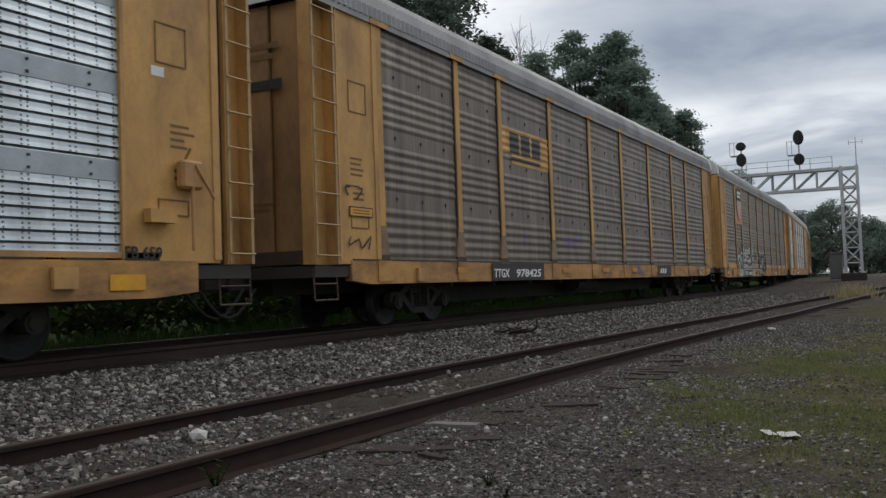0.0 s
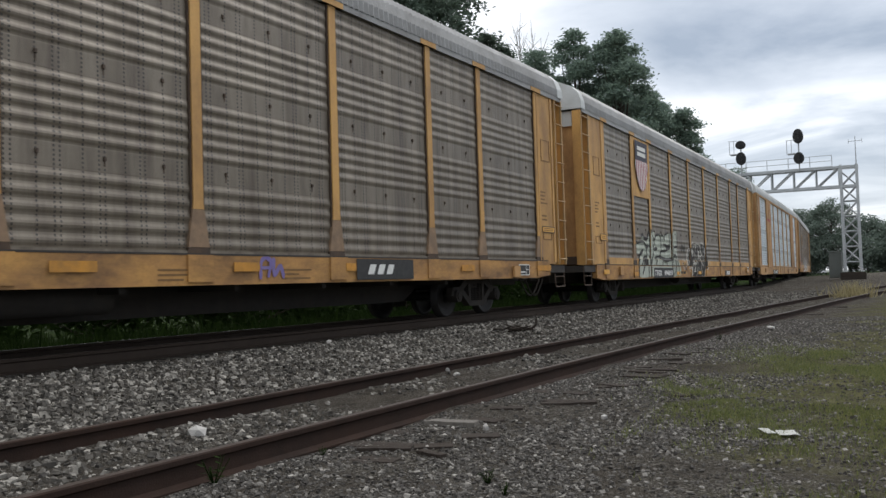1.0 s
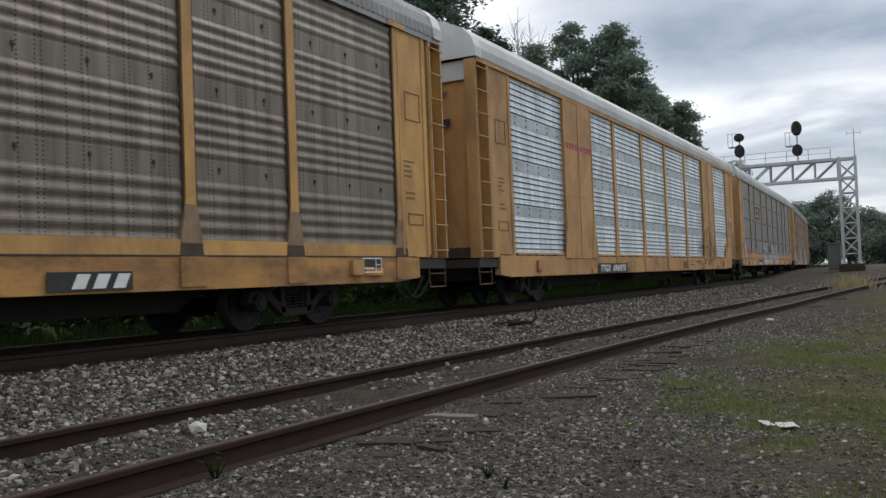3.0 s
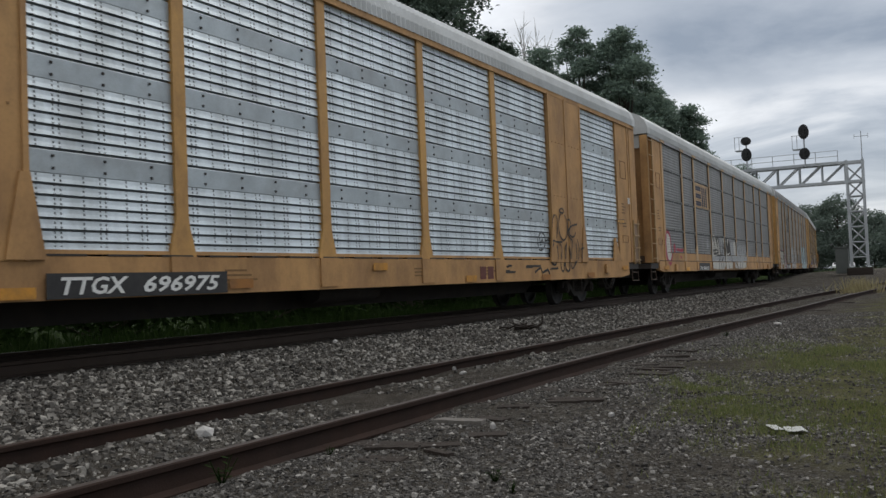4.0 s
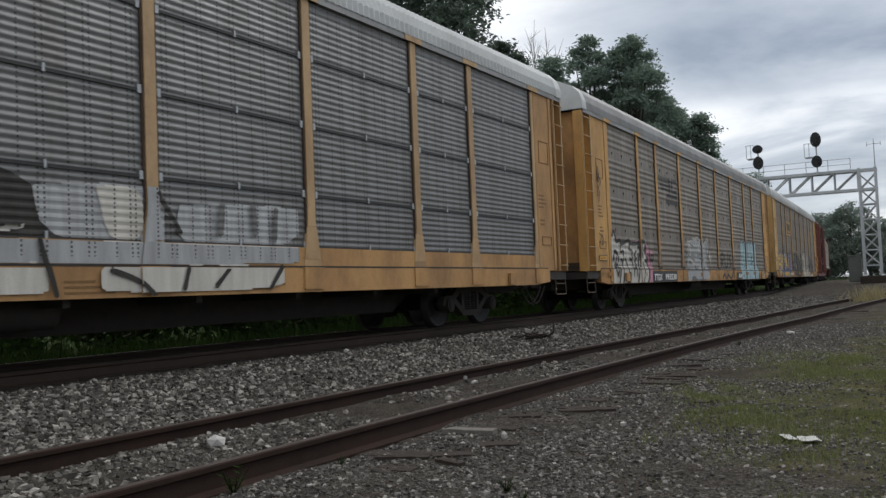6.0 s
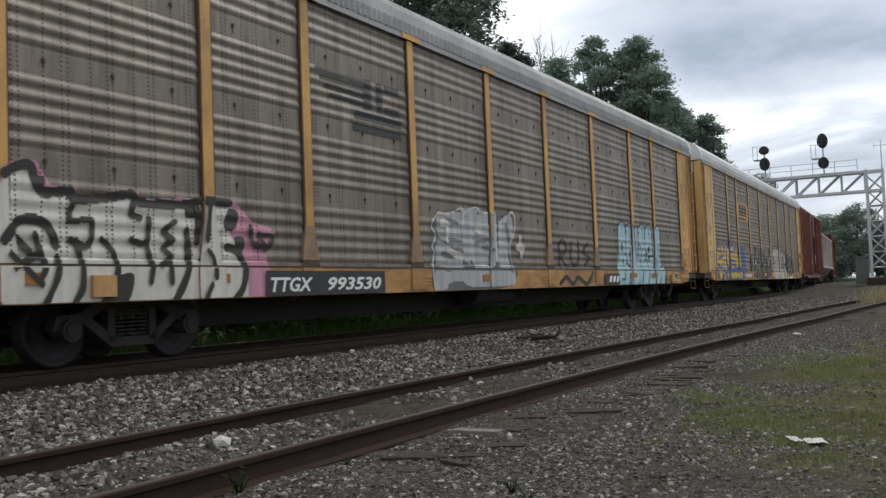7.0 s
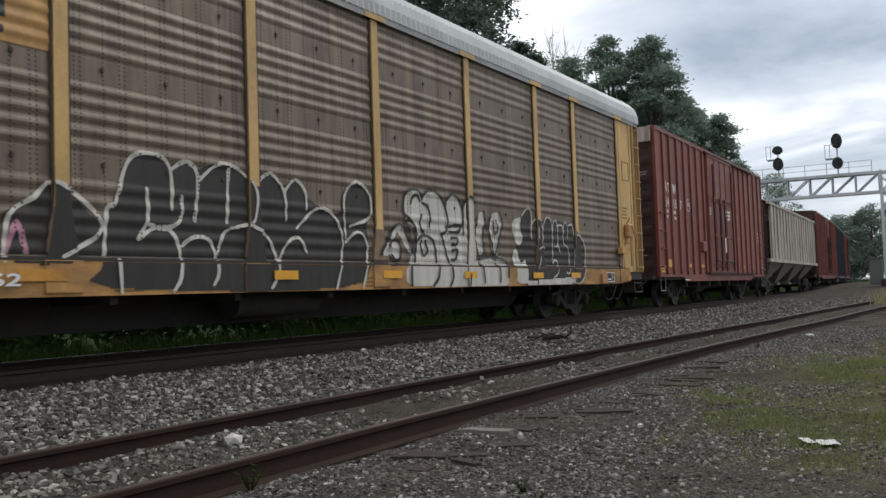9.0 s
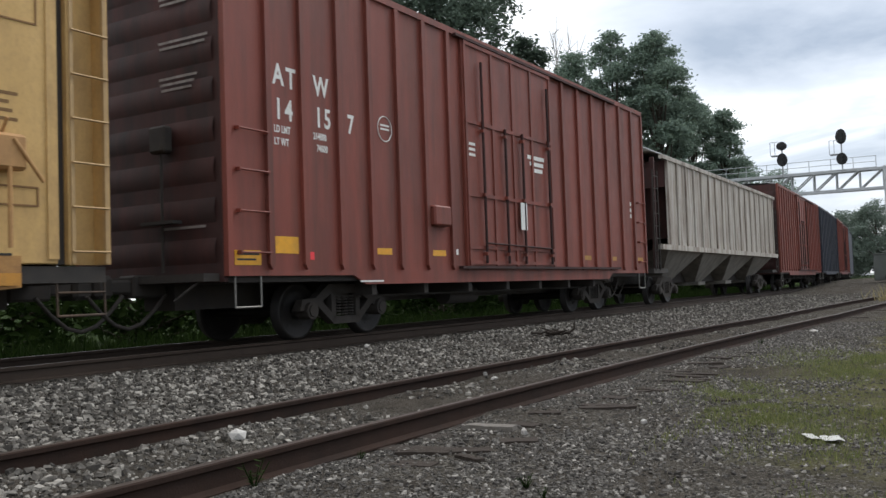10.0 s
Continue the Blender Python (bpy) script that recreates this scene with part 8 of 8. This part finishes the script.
def skin_sign(k, name, y0, y1, z0, z1, mat, lift, label=""):
    """A painted field that follows the panel's ribs."""
    car, skin = CARRIERS[k], SKIN_OF[k]
    b = Build()
    zs = np.arange(z0, z1, 0.02)
    for z in zs:
        zt = min(z + 0.02, z1)
        xa, xb = surface_x(skin, (y0 + y1) / 2, z) + lift, surface_x(skin, (y0 + y1) / 2, zt) + lift
        b.add([(xa, y0 - HALF, z), (xa, y1 - HALF, z), (xb, y1 - HALF, zt), (xb, y0 - HALF, zt)], [(0, 1, 2, 3)])
    return part(name, b, mat, car, label)


# scraped white daub on the end panel
spray(6, "paint_daub", "stroke", "spray_white", 0.011, [[(0.84, 3.50), (0.95, 3.36), (1.12, 3.34), (1.02, 3.48), (1.20, 3.44), (1.16, 3.26)], [(1.08, 3.54), (1.14, 3.30), (1.30, 3.16), (1.22, 3.06)],
      [(0.93, 3.18), (0.98, 2.82), (1.18, 2.80)], [(0.99, 3.20), (1.06, 2.88), (1.10, 3.18), (1.16, 2.86)], [(1.18, 2.84), (1.28, 2.96), (1.32, 2.78), (1.40, 2.98), (1.48, 2.82)], [(1.30, 3.10), (1.44, 3.04), (1.50, 2.94)]], -0.012)

# railway emblems, as plain shapes
for k_ in (1, 6):
    skin_sign(k_, "emblem_field", 6.72, 9.38, 3.5, 4.05, "yellow", 0.006, "faded yellow emblem field")
    skin_sign(k_, "emblem_field", 7.25, 9.38, 3.28, 3.5, "yellow", 0.006)
    for y_ in (7.15, 7.76, 8.37):
        skin_sign(k_, "emblem_block", y_, y_ + 0.5, 3.52, 3.97, "ink", 0.010)
    skin_sign(k_, "emblem_bar", 7.2, 8.85, 3.36, 3.44, "ink", 0.010)
skin_sign(4, "emblem_field", 6.74, 9.34, 3.17, 4.11, "pale_tan", 0.006, "tan emblem field")
for a_, c_, d_, e_ in ((6.97, 7.90, 3.82, 4.0), (6.97, 7.90, 3.53, 3.71), (6.97, 7.90, 3.24, 3.42), (8.04, 8.27, 3.24, 4.0), (8.38, 8.61, 3.24, 4.0), (8.72, 8.95, 3.24, 4.0)):
    skin_sign(4, "emblem_block", a_, c_, d_, e_, "navy", 0.010)
part("emblem_panel", Build().box(1.462, 1.482, 4.775 - HALF, 6.535 - HALF, 3.17, 4.99, 0.006), "yellow", CARRIERS[2], "flat yellow emblem panel")
for i_ in range(4):
    skin_sign(5, "emblem_bar", 6.9 + 0.1 * i_, 8.15, 4.02 - i_ * 0.12, 4.08 - i_ * 0.12, "ink", 0.006)
skin_sign(5, "emblem_block", 8.1, 8.3, 3.62, 4.1, "ink", 0.008)
skin_sign(5, "emblem_block", 8.45, 8.6, 3.62, 4.1, "ink", 0.008)
skin_sign(5, "emblem_block", 8.68, 9.1, 3.62, 3.74, "ink", 0.008)
skin_sign(5, "emblem_block", 8.68, 9.1, 3.98, 4.1, "ink", 0.008)
for i_ in range(2):
    skin_sign(5, "emblem_bar", 7.85 - 0.05 * i_, 9.15, 3.44 - i_ * 0.2, 3.56 - i_ * 0.2, "ink", 0.008)


def shield():
    """Blue-topped shield with red and white stripes on its yellow panel."""
    c, z0, z1 = 5.66 - HALF, 3.36, 4.9
    def half(z):
        u = (z - z0) / (z1 - z0)
        return 0.70 * min(1.0, (max(0.0, u / 0.5)) ** 0.42) if u < 0.5 else 0.70 - 0.05 * math.sin((u - 0.5) * 6.28)
    zs = np.linspace(z0, z1, 24)
    def shape(a, b, lo, hi, grow=0.0):
        q = Build()
        v, f = [], []
        rows = [z for z in zs if lo - 1e-6 <= z <= hi + 1e-6]
        for z in rows:
            h = half(z) + grow
            v += [(0, c + max(-h, min(h, a)), z), (0, c + max(-h, min(h, b)), z)]
        for i in range(len(rows) - 1):
            f.append((2 * i, 2 * i + 1, 2 * i + 3, 2 * i + 2))
        return q.add(v, f)
    car = CARRIERS[2]
    base = part("shield", shape(-0.9, 0.9, z0, z1, 0.03), "navy", car, "shield emblem, blue above red and white stripes", at=pose(1.515, 0, 0))
    part("shield_stripes", shape(-0.9, 0.9, z0, 4.32), "white", base, at=pose(0.003, 0, 0))
    for i in range(7):
        y = -0.61 + i * 0.19
        part("stripe", shape(y, y + 0.085, z0, 4.3), "spray_red", base, at=pose(0.006, 0, 0))
    for z in (4.62, 4.44):
        part("bar", Build().box(0.004, 0.006, c - 0.46, c + 0.46, z, z + 0.12), "white", base)


shield()

# lettering of the red boxcar
h_ = 15.9 / 2
for words_, y_, z_, s_ in (("A", 0.93, 3.52, 0.40), ("T", 1.2, 3.5, 0.40), ("W", 1.78, 3.5, 0.40), ("1", 0.95, 3.05, 0.40), ("4", 1.16, 3.05, 0.40), ("1", 1.8, 3.05, 0.40), ("5", 2.0, 3.05, 0.40), ("7", 2.55, 3.05, 0.40),
                           ("LD LMT", 0.93, 2.86, 0.14), ("LT WT", 0.93, 2.69, 0.14), ("214000", 1.75, 2.86, 0.14), ("74600", 1.82, 2.69, 0.14)):
    lettering(words_, s_, "white", redcar, (1.462, y_ - h_, z_), squeeze=0.8 if s_ > 0.2 else 0.7)


def on_box(name, mat, y0, y1, z0, z1, x=1.462, label=""):
    return part(name, Build().box(x, x + 0.003, y0 - h_, y1 - h_, z0, z1), mat, redcar, label)


on_box("reflector", "fresh", 0.9, 1.37, 1.22, 1.45, label="yellow reflector")
on_box("warning_label", "fresh", 0.14, 0.62, 1.06, 1.25, label="yellow warning label")
on_box("light_spot", "redspot", 1.56, 1.7, 1.14, 1.25, label="small red reflector")
for y_ in (3.2, 4.85, 11.5, 13.2, 15.2):
    on_box("reflector", "stencil_yellow" if y_ > 11 else "fresh", y_, y_ + 0.42, 1.24, 1.34)
on_box("stencil_bar", "white", 2.75, 3.35, 0.815, 0.84, 1.476)
for i_ in range(3):
    on_box("stencil_bar", "white", 8.55 + 0.1 * i_, 9.35 - 0.05 * i_, 3.3 - i_ * 0.13, 3.38 - i_ * 0.13, 1.517)
    on_box("stencil_bar", "white", 6.1, 6.35, 3.3 - i_ * 0.1, 3.35 - i_ * 0.1, 1.517)
    on_box("stencil_bar", "white", 14.75, 14.85, 2.7 - i_ * 0.16, 2.8 - i_ * 0.16)
on_box("sticker", "white", 5.62, 5.7, 1.27, 1.37)
on_box("placard", "white", 8.02, 8.3, 1.8, 2.35, 1.585, "white route placard on the door")
b_ = Build()
for i_ in range(20):
    a_, c_ = 2 * math.pi * i_ / 20, 2 * math.pi * (i_ + 1) / 20
    b_.rod((1.463, 3.52 - h_ + 0.19 * math.cos(a_), 3.24 + 0.2 * math.sin(a_)), (1.463, 3.52 - h_ + 0.19 * math.cos(c_), 3.24 + 0.2 * math.sin(c_)), 0.009, sides=4)
part("ring_mark", b_, "white", redcar)
for i_ in range(2):
    on_box("stencil_bar", "white", 3.4, 3.64, 3.28 - i_ * 0.06, 3.31 - i_ * 0.06)
part("side_box", Build().box(1.46, 1.6, 4.75 - h_, 5.3 - h_, 1.75, 2.1, 0.03), "boxcar", redcar)
part("end_band", Build().box(-1.4, 1.4, -h_ - 0.085, -h_ - 0.08, 4.9, 5.34), "hopper", redcar, "pale band across the end wall")
M["dim_white"] = material("dim_white_stencil", (0.30, 0.27, 0.25), 0.7, 0, (0.15, 0.12, 0.11), 0.8, 14)
for z_, n_, e_ in ((4.66, 3, 0.62), (4.0, 2, 0.9), (3.52, 3, 0.7), (1.55, 1, 0.8)):
    for j_ in range(n_):
        part("stencil_bar", Build().box(0.35 + 0.02 * j_, 0.35 + e_ - 0.05 * j_, -h_ - 0.039, -h_ - 0.036, z_ - j_ * 0.075, z_ + 0.032 - j_ * 0.075), "dim_white", redcar)
for j_ in range(2):
    on_box("label_bar", "ink", 0.18, 0.58 - 0.06 * j_, 1.19 - 0.07 * j_, 1.215 - 0.07 * j_, 1.4655)
# end sill, brake step and pipes below the end wall
b_ = Build()
b_.box(-1.35, 1.35, -h_ - 0.28, -h_ - 0.02, 0.86, 0.96)
b_.box(0.15, 0.75, -h_ - 0.22, -h_ - 0.06, 1.62, 1.66)
b_.rod((0.45, -h_ - 0.12, 1.0), (0.45, -h_ - 0.12, 2.9), 0.02)
b_.box(0.30, 0.60, -h_ - 0.20, -h_ - 0.04, 2.55, 2.9, 0.03)
b_.rod((1.25, -h_ - 0.2, 0.9), (0.9, -h_ - 0.35, 0.62), 0.018)
part("end_brake_gear", b_, "black", redcar, "black brake gear on the end wall")

for j_ in range(9):
    plate(CARRIERS[3], 5.10 + 0.215 * j_, 5.10 + 0.155 + 0.215 * j_, 3.80, 3.95, "spray_red", 1.5005, 0.002, "painted_bar", "faded red painted bar")

# ---- small things on the ground ----


def lump(name, label, x, y, size, mat, seed, squash=0.7, category="stone"):
    rng = random.Random(seed)
    bm = bmesh.new()
    bmesh.ops.create_icosphere(bm, subdivisions=1, radius=1)
    for q in bm.verts:
        k = 1 + 0.3 * noise.noise(q.co * 1.7 + Vector((seed, 0, 0))) + rng.uniform(-0.22, 0.22)
        q.co = Vector((q.co.x * size * k, q.co.y * size * 0.8 * k, q.co.z * size * squash * k))
    ob = new(name, Build().mesh(bm).done(name, mat))
    ob.matrix_basis = pose(x, y, ground_z(x, y) + size * squash * 0.45 + (0.02 if size > 0.06 else 0.0), 0, 0, seed * 40)
    return tagged(ob, label, category)


M["chalk"] = material("pale_limestone", (0.46, 0.44, 0.41), 0.85, 0, (0.34, 0.32, 0.295), 0.6, 12, bump=0.5)
M["paper"] = material("weathered_paper", (0.44, 0.44, 0.41), 0.8, 0, (0.28, 0.27, 0.245), 0.4, 8)
M["plank"] = material("grey_weathered_wood", (0.13, 0.116, 0.10), 0.9, 0, (0.16, 0.145, 0.125), 0.7, 5, stretch=(1, 9, 9), bump=0.6)
lump("white_stone", "large pale stone lying between the siding rails", -4.74, 4.74, 0.075, "chalk", 1, 0.6)
lump("white_stone", "small pale stone on dark gravel", -2.46, 6.9, 0.032, "chalk", 2, 1.0)
lump("white_stone", "small pale upright stone on dark gravel", -3.03, 5.94, 0.034, "chalk", 3, 1.1)
lump("white_stone", "pale stone beside the far end of the siding", -3.24, 19.2, 0.09, "chalk", 4, 0.5)
lump("white_stone", "pale stone between the siding rails", -5.35, 9.5, 0.035, "chalk", 5, 1.0)
lump("white_stone", "pale flat stone between the siding rails", -5.05, 9.2, 0.05, "chalk", 6, 0.5)
lump("white_stone", "small pale stone on dark gravel", -3.1, 5.2, 0.025, "chalk", 7)
lump("white_stone", "pale stone at the foot of the main rail", -8.15, 10.9, 0.05, "chalk", 8, 0.9)


def sheet(name, label, x, y, w, l, turn, seed):
    rng = random.Random(seed)
    v, n = [], 7
    for i in range(n):
        for j in range(n):
            u, s = i / (n - 1) - 0.5, j / (n - 1) - 0.5
            v.append((u * w + rng.uniform(-0.003, 0.003), s * l + rng.uniform(-0.004, 0.004), 0.006 + 0.012 * abs(noise.noise(Vector((u * 3, s * 3, seed))))))
    f = [(i * n + j, i * n + j + 1, (i + 1) * n + j + 1, (i + 1) * n + j) for i in range(n - 1) for j in range(n - 1)]
    under = [(a, b, c - 0.003) for a, b, c in v]
    ob = new(name, Build().add(v, f).add(under, [q[::-1] for q in f]).done(name, "paper"))
    ob.matrix_basis = pose(x, y, ground_z(x, y) + 0.022, 0, 0, turn)
    return tagged(ob, label, "litter")


sheet("paper_sheet", "crumpled pale paper sheet on the grass", -1.02, 6.50, 0.13, 0.20, 20, 3)
sheet("paper_scrap", "torn pale paper scrap on the grass", -1.15, 6.5, 0.07, 0.20, 25, 5)


def board(name, label, x, y, l, w, h, turn, seed, mat="plank", tip=0.0):
    b = Build()
    rng = random.Random(seed)
    n = 9
    top = [(-l / 2 + l * i / n, w / 2 + rng.uniform(-0.012, 0.012)) for i in range(n + 1)] + [(l / 2 - l * i / n, -w / 2 + rng.uniform(-0.012, 0.012)) for i in range(n + 1)]
    m = len(top)
    v = [(a, c, h * (1 + rng.uniform(-0.15, 0.05))) for a, c in top] + [(a, c, 0) for a, c in top]
    f = [tuple(range(m)), tuple(range(2 * m - 1, m - 1, -1))] + [(i, (i + 1) % m, m + (i + 1) % m, m + i) for i in range(m)]
    ob = new(name, b.add(v, f).done(name, mat))
    ob.matrix_basis = pose(x, y, ground_z(x, y) - 0.006, 0, tip, turn)
    return tagged(ob, label, "plank")


board("plank", "weathered grey plank lying on the gravel", -3.37, 6.04, 0.40, 0.13, 0.04, 8, 1)
board("plank", "dark split plank lying on the gravel", -3.33, 5.03, 0.36, 0.06, 0.03, 22, 2, "tie")
board("plank", "dark split plank end on the gravel", -2.95, 5.0, 0.26, 0.07, 0.03, -25, 3, "tie")
for i_, (x_, y_, l_, t_) in enumerate(((-3.05, 8.9, 0.5, 40), (-2.95, 9.9, 0.4, 15), (-3.1, 10.6, 0.5, 5), (-3.0, 11.7, 0.4, -10), (-2.2, 8.4, 0.22, 60), (-3.1, 7.6, 0.4, 10))):
    board("tie_piece", "dark rotten timber piece half sunk in gravel", x_, y_, l_, 0.12, 0.022, t_, 20 + i_, "tie")


rng_ = random.Random(77)
for i_ in range(16):
    y_ = 4.6 + 0.62 * i_ + rng_.uniform(-0.2, 0.2)
    board("tie_piece", "dark rotten timber piece half sunk in gravel", siding_x(y_) + rng_.uniform(1.2, 1.65), y_, rng_.uniform(0.22, 0.5), rng_.uniform(0.09, 0.17), rng_.uniform(0.014, 0.03), rng_.uniform(-20, 40), 60 + i_, "tie")


def branch():
    """Driftwood-like dark stick heap on the ballast."""
    b = Build()
    rng = random.Random(9)
    for i in range(16):
        a = Vector((rng.uniform(-0.42, 0.35), rng.uniform(-0.14, 0.14), rng.uniform(0.0, 0.08)))
        c = a + Vector((rng.uniform(-0.3, 0.35), rng.uniform(-0.15, 0.15), rng.uniform(0.0, 0.1)))
        b.rod(a, c, 0.022, 0.01, 5)
    b.rod((0.34, 0, 0.03), (0.46, 0.0, 0.12), 0.026, 0.018, 5)
    b.rod((0.46, 0.0, 0.12), (0.47, 0.0, 0.33), 0.018, 0.008, 5)
    x, y = -7.2, 15.3
    ob = new("branch_heap", b.done("branch_heap", "tie"))
    ob.matrix_basis = pose(x, y, ground_z(x, y) + 0.03, 0, 0, 20)
    tagged(ob, "dark broken branches lying on the ballast", "branch")


branch()


def weed(name, label, x, y, h, n, seed, mat="weed"):
    rng = random.Random(seed)
    b = Build()
    for i in range(n):
        a = rng.uniform(0, 6.283)
        lean = rng.uniform(0.1, 0.6) * h
        top = Vector((math.cos(a) * lean, math.sin(a) * lean, h * rng.uniform(0.5, 1.0)))
        b.rod((0, 0, 0), top, 0.004, 0.002, 4)
        for k in range(4):
            p = top * (0.3 + 0.2 * k)
            c = rng.uniform(0, 6.283)
            d = Vector((math.cos(c), math.sin(c), rng.uniform(-0.1, 0.4))) * h * 0.28
            s = Vector((-math.sin(c), math.cos(c), 0)) * h * 0.06
            b.add([tuple(p), tuple(p + d * 0.5 + s), tuple(p + d), tuple(p + d * 0.5 - s)], [(0, 1, 2, 3)])
    ob = new(name, b.done(name, mat))
    ob.matrix_basis = pose(x, y, ground_z(x, y) - 0.01)
    return tagged(ob, label, "weed")


W_ = "small green weed growing beside the siding rail"
weed("weed", W_, -3.62, 3.75, 0.17, 9, 1)
weed("weed", W_, -3.6, 4.7, 0.09, 6, 2)
weed("weed", W_, -2.3, 4.5, 0.09, 9, 3)
weed("weed", W_, -2.1, 4.3, 0.08, 8, 4)
weed("weed", W_, -3.55, 16.0, 0.16, 8, 5)

def far_car(x, y, turn, seed):
    z = ground_z(x, y)
    c = root("parked_car", "white car parked far beyond the tracks", "car", "parked cars", at=pose(x, y, z, 0, 0, turn))
    b = Build()
    prof = [(-2.1, 0.35), (-2.15, 0.75), (-1.9, 0.92), (-1.2, 1.0), (-0.5, 1.42), (0.9, 1.44), (1.7, 1.0), (2.1, 0.9), (2.15, 0.4)]
    v = [(s * (0.85 if zz < 1.1 else 0.66), yy, zz) for s in (-1, 1) for yy, zz in prof]
    n = len(prof)
    b.add(v, [tuple(range(n)), tuple(range(2 * n - 1, n - 1, -1))] + [(i, (i + 1) % n, n + (i + 1) % n, n + i) for i in range(n)])
    part("body", b, "carwhite", c)
    part("windscreen", Build().add([(-0.66, -1.16, 1.03), (0.66, -1.16, 1.03), (0.58, -0.56, 1.40), (-0.58, -0.56, 1.40)], [(0, 1, 2, 3)]), "signal", c)
    for s in (-1, 1):
        for yy in (-1.35, 1.35):
            part("wheel", Build().rod((s * 0.7, yy, 0.32), (s * 0.88, yy, 0.32), 0.32, sides=14), "black", c)


M["carwhite"] = material("white_car_paint", (0.75, 0.75, 0.74), 0.3, 0, (0.7, 0.7, 0.7), 0.3, 2)
far_car(-21.6, 201, 4, 1)
far_car(-18.9, 199, 4, 2)

BODY_WIDE = 1.05         # the carriers are about 3.15 m wide over their sills


def widen(cars):
    """Brings the carriers' bodies to their full width; trucks and couplers keep theirs."""
    done = set()
    for car in cars:
        for ob in car.children_recursive:
            if ob.type != "MESH" or ob.name.split(".")[0] in ("truck", "wheelset", "coupler"):
                continue
            ob.matrix_basis.translation.x *= BODY_WIDE
            if ob.data.name not in done:
                done.add(ob.data.name)
                ob.data.transform(Matrix.Diagonal((BODY_WIDE, 1, 1, 1)))


widen(CARRIERS)
motions()
